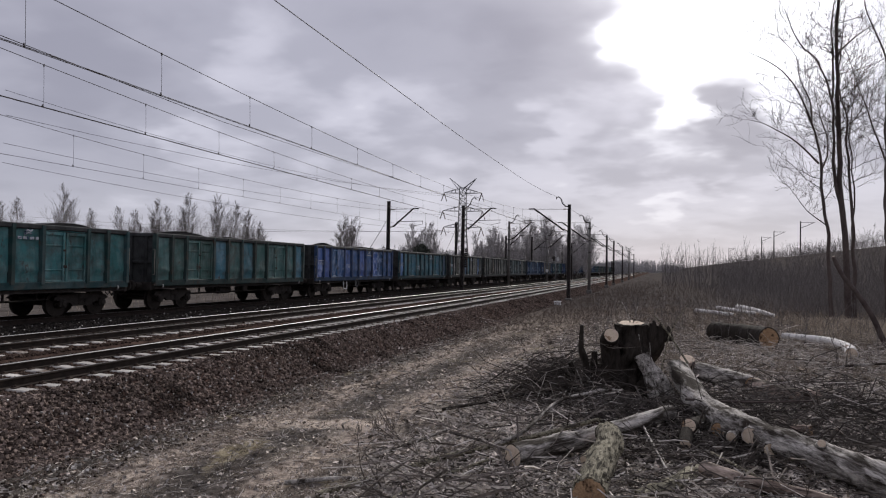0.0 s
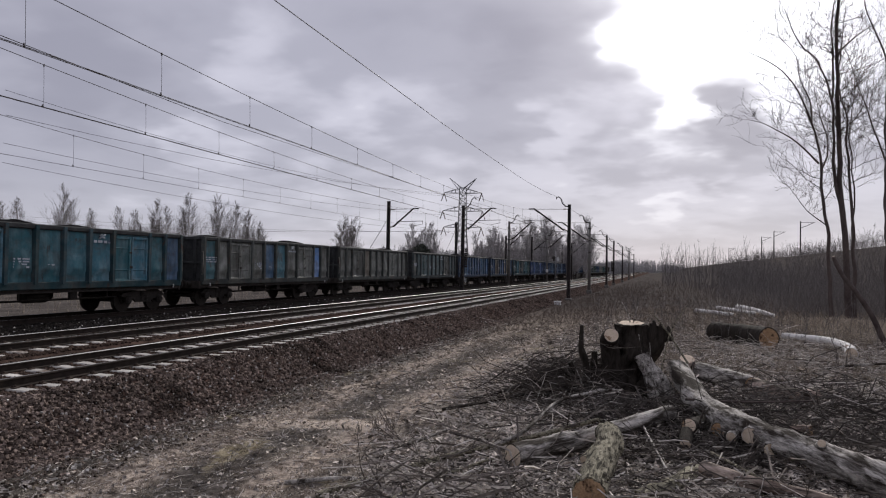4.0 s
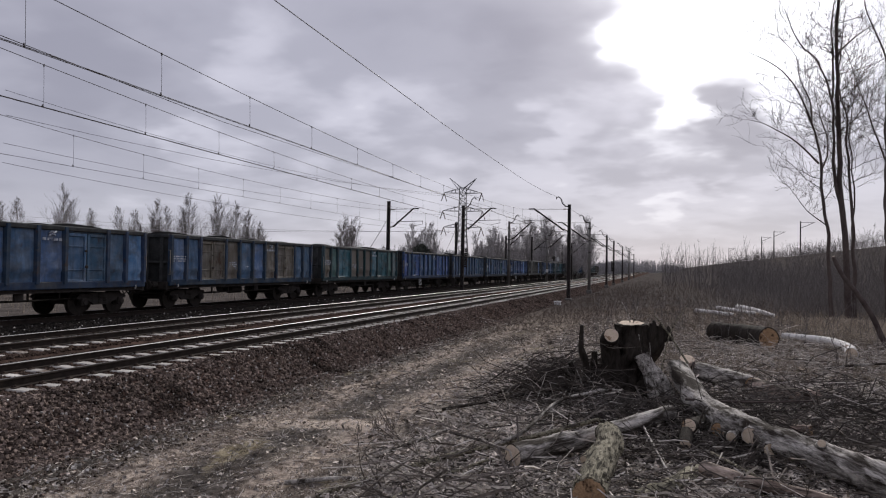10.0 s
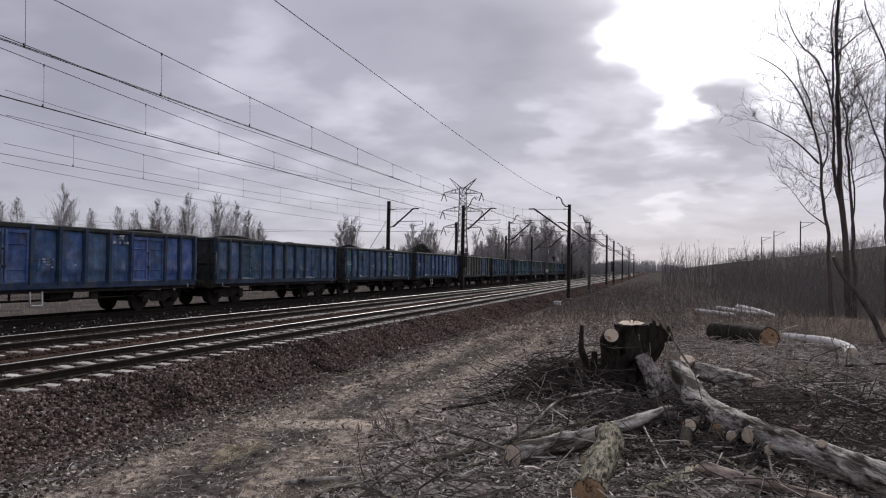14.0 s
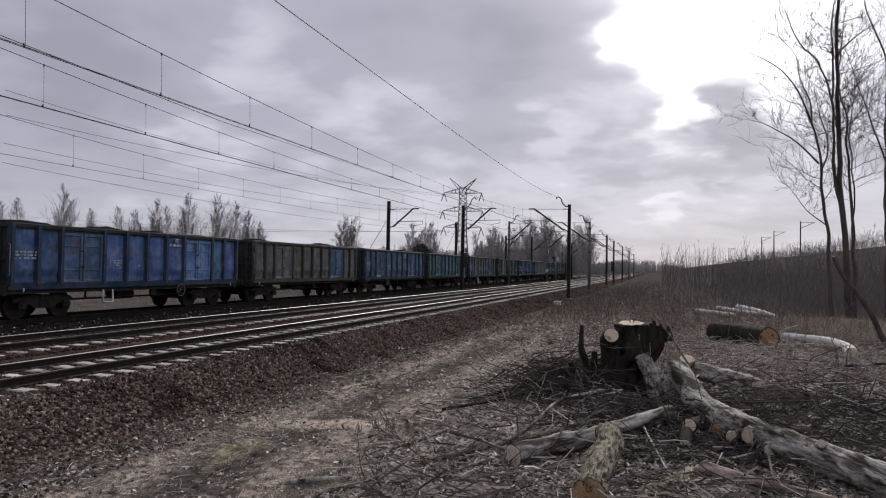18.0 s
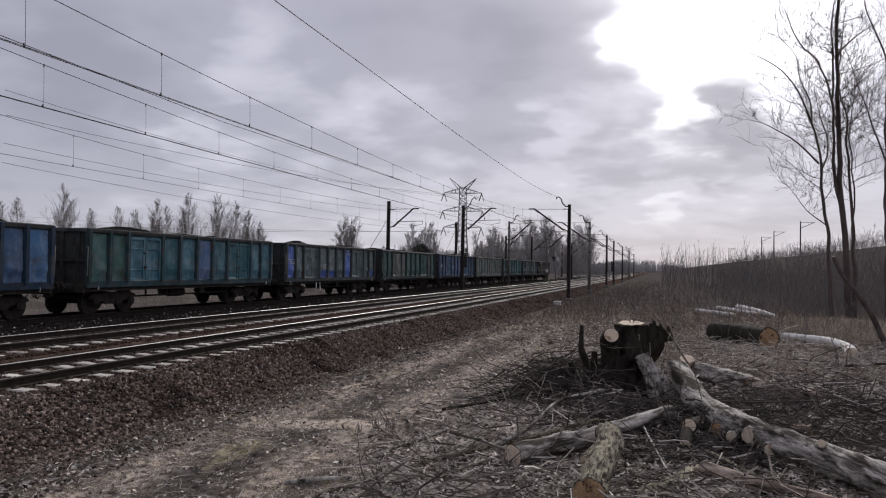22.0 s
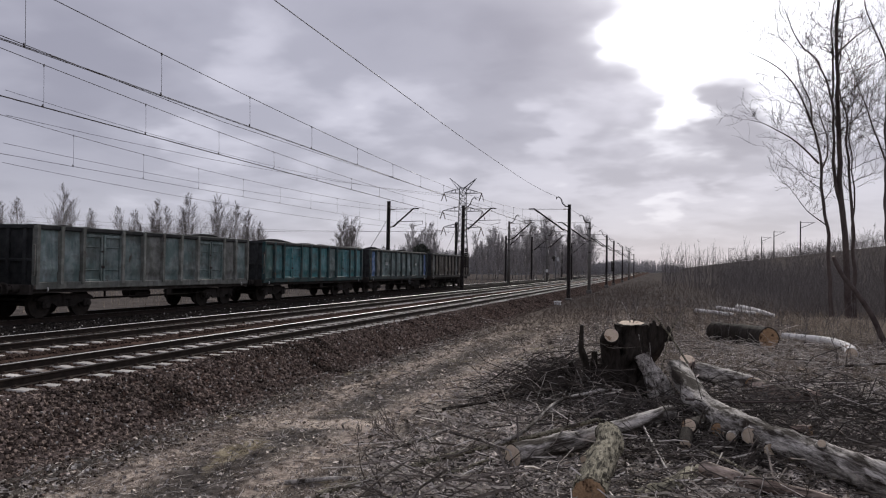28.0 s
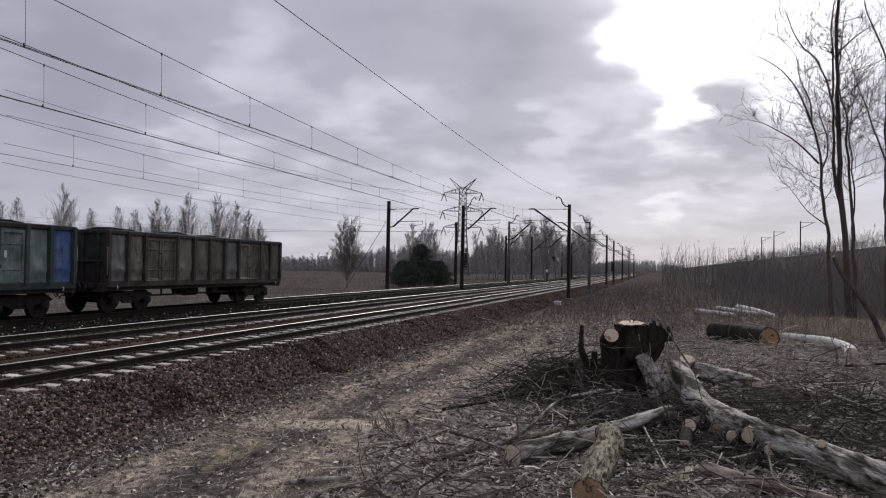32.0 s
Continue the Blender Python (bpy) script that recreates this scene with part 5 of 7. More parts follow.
def sprout(tw, p, d, length, r, level, rn, droop=0.0, rmin=0.004, fork=4, spread=0.75):
    """A bent twig with its own side twigs, down to the finest."""
    mid = p + d * length * 0.5 + Vector((rn.uniform(-1, 1), rn.uniform(-1, 1), rn.uniform(-1, 1))) * length * 0.10
    end = p + d * length + Vector((rn.uniform(-1, 1), rn.uniform(-1, 1), rn.uniform(-0.6, 1) - droop)) * length * 0.22
    tw.add(tuple(p), tuple(mid), tuple(end), r, max(rmin, r * 0.45))
    if level <= 0:
        return
    for k in range(fork):
        f = rn.uniform(0.25, 1.0)
        q = p.lerp(mid, f * 2) if f < 0.5 else mid.lerp(end, f * 2 - 1)
        nd = ((end - p).normalized() + Vector((rn.uniform(-1, 1), rn.uniform(-1, 1), rn.uniform(-0.7, 0.9) - droop)) * spread).normalized()
        sprout(tw, q, nd, length * rn.uniform(0.5, 0.85), max(rmin, r * 0.5), level - 1, rn, droop, rmin, fork, spread)


def tree(name, m, label, stems, seed, limbs=14, reach=0.28, bark="dark_bark", start=0.3, level=2, rmin=0.006, droop=0.15, up=0.8, group="bare trees", fork=4, ratio=0.38, twigs="twig", spread=0.75, taper=0.75):
    """A bare tree: stems are (points, base radius) in its own space; limbs and twigs sprout from them."""
    rn = random.Random(seed)
    top = thing(name, m, label, "tree", group)
    tw = Twigs()
    for pts, r in stems:
        pts = [Vector(p) for p in pts]
        g = Geo()
        n = len(pts)
        g.tube(pts, [max(rmin * 1.5, r * (1 - 0.88 * i / (n - 1))) for i in range(n)], 8)
        part("trunk", g, M[bark], top)
        total = sum((b - a).length for a, b in zip(pts, pts[1:]))
        for k in range(limbs):
            f = start + (1 - start) * (k + rn.random()) / limbs
            p = along(pts, min(f, 0.995))
            ax = (along(pts, min(1, f + 0.05)) - along(pts, max(0, f - 0.05))).normalized()
            q = rn.uniform(0, 2 * math.pi)
            d = (Vector((math.cos(q), math.sin(q), 0)) + ax * up * rn.uniform(0.7, 1.3)).normalized()
            sprout(tw, p, d, total * reach * (1.12 - taper * f) * rn.uniform(0.6, 1.2), max(rmin, r * (1 - 0.85 * f) * ratio), level, rn, droop, rmin, fork, spread)
    part("crown", tw.mesh("crown", M[twigs]), None, top)
    return top


def stem_line(h, lean, rn, n=7, wob=0.03):
    return [(lean[0] * k / n * h + rn.uniform(-1, 1) * wob * h * (k / n) * 0.5, lean[1] * k / n * h + rn.uniform(-1, 1) * wob * h * (k / n) * 0.5, h * k / n) for k in range(n + 1)]


def place(px, depth):
    """x of a place that lies at that distance along the line, from its bearing: px is x over y."""
    return px * depth, depth


# birches behind the goods track
rn = random.Random(3)
FIELD = [(-1.126, 14.6), (-1.085, 15.6), (-0.985, 17.8), (-0.925, 13.2), (-0.868, 13.4), (-0.838, 12.4), (-0.798, 14.6), (-0.776, 13.6), (-0.735, 15.6), (-0.677, 15.4), (-0.648, 14.4), (-0.625, 12.6), (-0.605, 10.6)]
for i, (bear, h) in enumerate(FIELD):
    y = 118 + rn.uniform(-4, 4)
    x = bear * y
    r2 = random.Random(i + 40)
    stems = [(stem_line(h, (r2.uniform(-0.03, 0.03), 0), r2), 0.12)]
    if i % 3 != 1:
        stems.append((stem_line(h * 0.82, (r2.choice((-1, 1)) * 0.09, 0.02), r2), 0.08))
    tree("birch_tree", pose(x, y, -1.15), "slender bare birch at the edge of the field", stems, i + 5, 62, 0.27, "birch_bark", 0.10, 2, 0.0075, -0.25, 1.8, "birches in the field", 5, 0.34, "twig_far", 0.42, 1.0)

# the lone tree in the field
r2 = random.Random(9)
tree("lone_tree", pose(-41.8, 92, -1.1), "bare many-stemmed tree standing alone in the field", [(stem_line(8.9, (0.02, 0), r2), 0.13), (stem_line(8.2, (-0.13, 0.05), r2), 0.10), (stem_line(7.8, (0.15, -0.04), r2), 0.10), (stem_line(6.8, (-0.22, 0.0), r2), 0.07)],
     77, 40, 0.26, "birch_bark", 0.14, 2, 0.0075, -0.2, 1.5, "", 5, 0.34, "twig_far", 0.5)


def pine(m, h, w, label, seed, tufts=2600):
    rn2 = random.Random(seed)
    top = thing("pine_tree", m, label, "tree")
    g = Geo()
    g.tube([(0, 0, 0), (0.05, 0, h * 0.95)], [0.22, 0.05], 8)
    part("trunk", g, M["dark_bark"], top)
    tw, nd = Twigs(), Twigs()
    for k in range(90):
        z = h * (0.04 + 0.92 * k / 90)
        if z < 0.66 * h:
            r = w * (0.92 + 0.1 * math.sin(k * 1.7)) * (1 - 0.35 * (z / (0.66 * h)) ** 3)
        else:
            r = w * 0.52 * (1 - ((z - 0.66 * h) / (0.36 * h)) ** 2)
        q = k * 2.4
        r *= rn2.uniform(0.6, 1.1)
        e = Vector((math.cos(q) * r, math.sin(q) * r, z + 0.15 * r))
        tw.add((0, 0, z), (e.x * 0.5, e.y * 0.5, z + 0.02), tuple(e), 0.04, 0.012)
        for _ in range(tufts // 90):
            f = rn2.uniform(0.25, 1.05)
            c = Vector((e.x * f, e.y * f, z + (e.z - z) * f)) + Vector((rn2.gauss(0, 0.22), rn2.gauss(0, 0.22), rn2.gauss(0, 0.15)))
            for _ in range(3):
                d = Vector((rn2.gauss(0, 1), rn2.gauss(0, 1), rn2.gauss(0.4, 0.8))).normalized() * rn2.uniform(0.18, 0.36)
                nd.add(tuple(c), tuple(c + d * 0.5), tuple(c + d), 0.045, 0.012)
    part("branches", tw.mesh("branches", M["dark_bark"]), None, top)
    part("crown", nd.mesh("crown", M["needles"]), None, top, "dense dark green needles")


pine(pose(-36.3, 107, -1.15), 6.6, 2.9, "dark bushy pine among dry grass in the field", 4, 4200)

pine(pose(-38.9, 106, -1.15), 3.9, 2.4, "low dark juniper bush beside the pine", 6, 2600)
pine(pose(-33.7, 108, -1.15), 3.9, 2.5, "low dark juniper bush beside the pine", 8, 2600)
pine(pose(-36.8, 103, -1.15), 3.4, 3.4, "low dark juniper bush before the pine", 10, 2200)

# grove behind the tracks: several forms, copied
GROVE = []
for k, (h, lim) in enumerate(((12.0, 22), (10.5, 20), (13.0, 24), (8.0, 18))):
    r2 = random.Random(60 + k)
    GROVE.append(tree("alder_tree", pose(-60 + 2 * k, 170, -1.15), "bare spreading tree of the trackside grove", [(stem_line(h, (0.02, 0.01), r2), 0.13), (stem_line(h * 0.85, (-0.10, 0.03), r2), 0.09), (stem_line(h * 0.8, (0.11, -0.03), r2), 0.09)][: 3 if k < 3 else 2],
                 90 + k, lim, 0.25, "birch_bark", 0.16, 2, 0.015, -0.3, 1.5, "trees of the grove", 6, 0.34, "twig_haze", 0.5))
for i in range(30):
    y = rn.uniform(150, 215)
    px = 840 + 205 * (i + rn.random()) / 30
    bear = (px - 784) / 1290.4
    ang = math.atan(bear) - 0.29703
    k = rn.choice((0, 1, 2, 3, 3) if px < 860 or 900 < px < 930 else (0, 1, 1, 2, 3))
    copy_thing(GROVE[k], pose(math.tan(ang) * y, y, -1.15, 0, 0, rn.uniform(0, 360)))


def thicket(name, label, area, count, hmin, hmax, seed, rmin=0.012, level=1, mat="scrub", lean=0.12, fork=5, bank=True):
    """Dense bare scrub: many thin stems with side twigs."""
    r3 = random.Random(seed)
    tw = Twigs()
    for _ in range(count):
        x, y = area(r3)
        z = level_at(x, y)
        h = r3.uniform(hmin, hmax) * r3.uniform(0.6, 1.0)
        base = Vector((x, y, z - 0.05))
        d = Vector((r3.gauss(0, lean), r3.gauss(0, lean), 1)).normalized()
        mid = base + d * h * 0.5
        end = base + d * h + Vector((r3.gauss(0, 0.06), r3.gauss(0, 0.06), 0)) * h
        r = max(rmin, 0.006 * h)
        tw.add(tuple(base), tuple(mid), tuple(end), r, rmin * 0.6)
        for k in range(fork + int(h)):
            f = r3.uniform(0.25, 0.98)
            p = base.lerp(mid, f * 2) if f < 0.5 else mid.lerp(end, f * 2 - 1)
            q = r3.uniform(0, 2 * math.pi)
            sd2 = Vector((math.cos(q) * 0.6, math.sin(q) * 0.6, r3.uniform(0.5, 1.1))).normalized()
            sprout(tw, p, sd2, h * r3.uniform(0.14, 0.34) * (1.2 - f), rmin * 0.8, level - 1, r3, 0.0, rmin * 0.5, 3)
    ob = new(name, tw.mesh(name, M[mat]))
    return tagged(ob, label, "scrub", kind="stuff")


level_at = level


def wedge(a0, a1, y0, y1):
    """Places between two bearings (x over y) and two distances."""
    def pick(r3):
        y = y0 * (y1 / y0) ** r3.random()
        return r3.uniform(a0, a1) * y, y
    return pick


thicket("embankment_scrub", "bare brown scrub covering the embankment slope", lambda r3: (r3.uniform(19, 36), 50 * (8 ** r3.random())), 3600, 1.2, 3.4, 1, 0.009, 1, "scrub", 0.30, 9)
thicket("sapling_thicket", "thicket of thin bare saplings below the embankment", lambda r3: (r3.uniform(7, 22), r3.uniform(52, 130)), 1600, 1.4, 4.6, 2, 0.0048, 2, "scrub", 0.20, 4)
thicket("edge_brush", "dark tangled brush at the foot of the tall trees", lambda r3: (r3.uniform(6.6, 15), r3.uniform(39, 50)), 700, 0.6, 3.0, 23, 0.0042, 2, "scrub", 0.30, 4)
thicket("clearing_brush", "low brown brush at the edge of the clearing", lambda r3: (r3.uniform(3.5, 22), 40 * (3 ** r3.random())), 4200, 0.4, 1.6, 21, 0.0045, 1, "scrub", 0.45, 8)
thicket("tall_saplings", "taller bare birch saplings along the clearing", wedge(-0.005, 0.12, 100, 220), 420, 3.0, 8.0, 3, 0.014, 1, "scrub")
thicket("ridge_trees", "bare bushes and small trees along the crest of the embankment", lambda r3: (r3.uniform(29, 37), 75 * (5 ** r3.random())), 700, 1.6, 4.6, 31, 0.012, 2, "scrub", 0.22, 4)
thicket("low_brush", "low brown brush on the verge of the line", lambda r3: (r3.uniform(-7.2, 7), 34 * (4.5 ** r3.random())), 5200, 0.3, 1.2, 4, 0.0045, 1, "weed_far", 0.4)
thicket("verge_brush", "thin dry brush beside the ballast", lambda r3: (r3.uniform(-8.0, -2), r3.uniform(30, 110)), 2400, 0.2, 0.7, 5, 0.0042, 1, "weed_far", 0.4)
thicket("field_reeds", "dry reeds and weeds in the field behind the tracks", lambda r3: (r3.uniform(-75, -25.5), r3.uniform(20, 150)), 2600, 0.5, 1.2, 6, 0.012, 1, "dry_grass")


def far_wood(name, label, x0, x1, y, depth, hmin, hmax, count, seed, conifer=0.35):
    """Distant woodland: trunks and crowns of many small upright slivers."""
    r3 = np.random.RandomState(seed)
    n = count
    x, yy = r3.uniform(x0, x1, n), y + r3.uniform(0, depth, n)
    h = r3.uniform(hmin, hmax, n) * (0.85 + 0.25 * np.sin(x * 0.045 + seed))
    z = np.full(n, -2.0)
    p0 = np.stack([x, yy, z], 1)
    p2 = np.stack([x + r3.normal(0, 0.3, n), yy, z + h], 1)
    parts_ = [sticks_np(p0, (p0 + p2) / 2, p2, np.full(n, 0.20), np.full(n, 0.05))]
    per = 34
    k = r3.uniform(0.0, 1.0, (n, per))
    con = r3.rand(n) < conifer
    spread = np.where(con[:, None], (1.05 - k) * 0.20 * h[:, None], np.sin(np.clip(k, 0.25, 1) * 3.0) * 0.19 * h[:, None] + 0.1)
    q = r3.uniform(0, 2 * np.pi, (n, per))
    b0 = np.stack([x[:, None] + np.zeros_like(k), yy[:, None] + np.zeros_like(k), z[:, None] + k * h[:, None]], -1).reshape(-1, 3)
    out = np.stack([np.cos(q) * spread, np.sin(q) * spread, np.where(con[:, None], -0.15, 0.9) * spread + 0.2], -1).reshape(-1, 3)
    rad = np.repeat(np.where(con, 0.26, 0.11), per) * r3.uniform(0.6, 1.3, n * per)
    parts_.append(sticks_np(b0, b0 + out * 0.5, b0 + out, rad, rad * 0.35))
    off, vs, fs = 0, [], []
    for v, f in parts_:
        vs.append(v), fs.append(f + off)
        off += len(v)
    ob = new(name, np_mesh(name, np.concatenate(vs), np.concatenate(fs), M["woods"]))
    return tagged(ob, label, "woodland", kind="stuff")


# Far above real bark and needles: distance haze is put into this colour.
M["woods"] = surface("hazy_distant_woods", (0.20, 0.195, 0.20), (0.32, 0.31, 0.315), 0.05, 0.7, 0.95, 0.0, islands=0.3, local=False)
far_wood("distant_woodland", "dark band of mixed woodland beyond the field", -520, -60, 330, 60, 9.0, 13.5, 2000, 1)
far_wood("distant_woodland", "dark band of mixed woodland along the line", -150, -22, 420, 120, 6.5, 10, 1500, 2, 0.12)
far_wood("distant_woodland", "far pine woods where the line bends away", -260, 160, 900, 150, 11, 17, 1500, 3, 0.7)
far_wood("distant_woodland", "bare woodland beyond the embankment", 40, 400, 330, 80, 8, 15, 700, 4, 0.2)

# tall bare trees at the clearing's edge, as they lean
SIDE_TREES = [
    ("tall bare birch with a dark trunk at the clearing", 40.0, [([(8.56, 0, -0.7), (8.44, 0, 3.1), (8.24, 0, 5.3), (8.10, 0, 8.24), (8.07, 0, 11.16), (7.99, 0, 13.65), (8.08, 0, 15.6), (8.23, 0, 17.3), (8.3, 0, 20.0)], 0.165),
                                                              ([(8.19, 0, 5.1), (7.98, 0.1, 6.2), (7.88, 0.2, 8.5), (7.85, 0.2, 10.4), (7.49, 0.2, 11.65), (7.1, 0.2, 12.5), (6.56, 0.2, 13.0), (6.15, 0.2, 13.8), (5.75, 0.2, 15.0)], 0.085),
                                                              ([(7.86, 0.2, 10.4), (7.87, 0.3, 12.6), (7.81, 0.3, 14.1), (7.98, 0.3, 15.4), (7.9, 0.3, 17.0)], 0.06),
                                                              ([(8.06, 0, 12.4), (8.22, 0.1, 12.76), (8.94, 0.1, 13.44), (9.95, 0.1, 14.1)], 0.05)], 12, 12),
    ("bare birch leaning over the clearing", 39.0, [([(7.62, 0, -0.7), (7.52, 0, 2.7), (7.32, 0.1, 4.95), (7.09, 0.1, 7.1), (6.86, 0.1, 8.5), (6.41, 0, 9.9), (5.8, -0.1, 11.05), (5.21, -0.1, 11.8), (4.26, -0.2, 12.4)], 0.105),
                                                   ([(7.07, 0.1, 7.0), (6.42, 0.3, 7.8), (5.89, 0.3, 8.3), (5.23, 0.2, 8.7), (4.56, 0.2, 9.1), (3.88, 0.2, 9.3)], 0.055),
                                                   ([(7.16, 0.1, 6.7), (7.51, 0.4, 7.44), (7.46, 0.5, 8.4), (7.18, 0.4, 9.4), (6.9, 0.4, 10.6)], 0.045),
                                                   ([(6.75, 0.1, 8.9), (6.75, 0.4, 10.0), (6.3, 0.5, 11.2), (6.1, 0.5, 12.4), (5.4, 0.4, 13.3)], 0.045),
                                                   ([(7.38, 0, 4.0), (6.55, 0, 4.7), (6.03, 0, 5.4), (5.70, 0, 5.9)], 0.03)], 31, 12),
    ("slim bare tree beside the birch", 41.0, [([(9.06, 0, -0.7), (8.98, 0, 3.6), (8.77, 0, 6.9), (8.69, 0.1, 9.1), (8.61, 0.1, 10.0), (8.38, 0.1, 10.8), (8.3, 0, 11.9), (8.5, 0, 14.0)], 0.10),
                                              ([(9.14, 0.3, -0.7), (9.03, 0.3, 3.5), (9.08, 0.3, 5.4), (8.97, 0.3, 7.5), (8.89, 0.3, 9.1), (9.02, 0.3, 10.7), (9.2, 0.3, 12.8)], 0.06)], 44, 10),
    ("bare tree leaning at the wood's edge", 38.0, [([(9.70, 0, -0.7), (9.68, 0, 3.4), (9.66, 0, 7.1), (9.68, 0, 10.0), (9.64, 0, 11.7), (9.22, 0, 12.9), (8.84, 0, 14.1), (8.6, 0.0, 15.4)], 0.10),
                                                   ([(9.66, 0, 6.9), (9.11, 0, 8.56), (8.61, 0, 10.2), (8.0, 0, 12.1), (7.7, 0, 13.2)], 0.045)], 52, 10),
]


def crooked(tw, p, d, length, r, level, rn, rmin=0.0046):
    """A zigzag limb that forks at its bends and reaches upwards at its tips."""
    n = (4, 5, 7)[level]
    for i in range(n):
        d = (d + Vector((rn.gauss(0, 0.24), rn.gauss(0, 0.24), rn.gauss(0.07, 0.22)))).normalized()
        q = p + d * length / n * rn.uniform(0.7, 1.3)
        r2 = max(rmin, r * 0.84)
        tw.add(tuple(p), tuple(p.lerp(q, 0.5) + Vector((rn.gauss(0, 0.05), rn.gauss(0, 0.05), rn.gauss(0, 0.05))) * length / n), tuple(q), r, r2)
        p, r = q, r2
        if level > 0 and i < n - 1 and rn.random() < 0.8:
            side = (d + Vector((rn.uniform(-1, 1), rn.uniform(-1, 1), rn.uniform(-0.5, 1))) * 0.8).normalized()
            crooked(tw, p, side, length * rn.uniform(0.42, 0.78), max(rmin, r * 0.6), level - 1, rn)


def crooked_tree(label, m, stems, seed, limbs):
    rn3 = random.Random(seed)
    top = thing("bare_birch", m, label, "tree", "trees at the clearing")
    tw = Twigs()
    for pts, r in stems:
        pts = resample(pts, 0.35)
        n = len(pts)
        pts = [p + Vector((0.10 * noise.noise(Vector((p.z * 0.9, seed, r * 90))), 0.10 * noise.noise(Vector((p.z * 0.9, r * 90, seed))), 0)) * min(1.0, i / 3) for i, p in enumerate(pts)]
        g = Geo()
        g.tube(pts, [max(0.012, r * (1 - 0.80 * i / (n - 1)) * (1 + 0.07 * noise.noise(Vector((i * 0.7, seed, r * 50))))) for i in range(n)], 10)
        part("trunk", g, M["dark_bark"], top)
        total = sum((b - a).length for a, b in zip(pts, pts[1:]))
        first = 0.42 if total > 12 else 0.22
        count = max(6, round(2.6 * limbs * min(1.0, total / 11)))
        for k in range(count):
            f = first + (0.99 - first) * (k + rn3.random()) / count
            q = rn3.uniform(0, 2 * math.pi)
            d = Vector((math.cos(q), math.sin(q), rn3.uniform(0.2, 1.0))).normalized()
            crooked(tw, along(pts, f), d, min(2.9, total * 0.22 + 0.7) * (1.15 - 0.5 * f) * rn3.uniform(0.6, 1.15), max(0.009, r * (1 - 0.8 * f) * 0.34), 2, rn3)
        crooked(tw, pts[-1], (pts[-1] - pts[-2]).normalized(), 1.5, max(0.011, r * 0.2), 2, rn3)
    part("crown", tw.mesh("crown", M["twig"]), None, top)


for label, y, stems, seed, limbs in SIDE_TREES:
    crooked_tree(label, pose(0, y, 0.3), stems, seed, limbs)


# ---- the clearing: stump, logs, sticks, litter ----
M["stump_bark"] = surface("wet_black_bark", (0.010, 0.0085, 0.0075), (0.052, 0.044, 0.037), 7, 30, 0.9, 1.0, 0.06, stretch=(1, 1, 0.22), spots=(0.075, 0.068, 0.056), spot_at=0.68, spot_scale=5)
M["log_grey"] = surface("weathered_grey_wood", (0.060, 0.052, 0.045), (0.66, 0.62, 0.57), 4.0, 26, 0.9, 1.0, 0.05, spots=(0.040, 0.033, 0.027), spot_at=0.515, spot_scale=2.2, stretch=(2.3, 0.42, 2.3))
M["log_bark"] = surface("furrowed_mossy_bark", (0.075, 0.068, 0.050), (0.34, 0.312, 0.235), 9, 34, 0.95, 0.9, 0.03, spots=(0.030, 0.026, 0.020), spot_at=0.53, spot_scale=13, stretch=(2.2, 0.4, 2.2))
M["log_peeled"] = surface("peeled_reddish_wood", (0.13, 0.088, 0.068), (0.47, 0.39, 0.335), 4, 30, 0.85, 0.7, 0.03, spots=(0.035, 0.026, 0.021), spot_at=0.54, spot_scale=3, stretch=(2, 0.4, 2))
M["birch_log"] = surface("white_birch_log_bark", (0.45, 0.43, 0.41), (0.76, 0.74, 0.71), 4, 30, 0.8, 0.3, 0.01, spots=(0.035, 0.03, 0.026), spot_at=0.60, spot_scale=7)
M["cut_wood"] = surface("sawn_wood", (0.42, 0.335, 0.25), (0.63, 0.53, 0.42), 9, 60, 0.85, 0.25, 0.006, spots=(0.20, 0.13, 0.08), spot_at=0.60, spot_scale=6, vary=0.2)
M["rotten_cut"] = surface("rotten_sawn_wood", (0.22, 0.135, 0.075), (0.46, 0.31, 0.19), 6, 50, 0.9, 0.5, 0.02, spots=(0.06, 0.035, 0.022), spot_at=0.55, spot_scale=6)
M["stick_black"] = surface("black_stick", (0.027, 0.0235, 0.021), (0.12, 0.105, 0.094), 3, 30, 0.9, 0.0, islands=0.4, local=False)
M["stick_dark"] = surface("damp_stick", (0.045, 0.039, 0.034), (0.22, 0.19, 0.167), 3, 30, 0.9, 0.0, islands=0.4, local=False)
M["stick_pale"] = surface("dry_pale_stick", (0.22, 0.20, 0.178), (0.70, 0.645, 0.58), 3, 30, 0.9, 0.0, islands=0.4, local=False)
M["leaf"] = surface("dead_leaf", (0.052, 0.044, 0.039), (0.62, 0.55, 0.485), 4, 30, 0.85, 0.0, islands=0.7, local=False)
M["sooty_stone"] = surface("sooty_stone", (0.010, 0.009, 0.008), (0.045, 0.040, 0.037), 9, 70, 0.9, 0.3, 0.01, islands=0.5, local=False, gloss=0.0)
M["weed"] = surface("withered_weed", (0.070, 0.058, 0.049), (0.20, 0.168, 0.14), 1, 9, 0.95, 0.0, islands=0.4, local=False)
M["chip"] = surface("pale_stone_chip", (0.28, 0.26, 0.24), (0.50, 0.48, 0.455), 4, 30, 0.85, 0.0, islands=0.35, local=False)


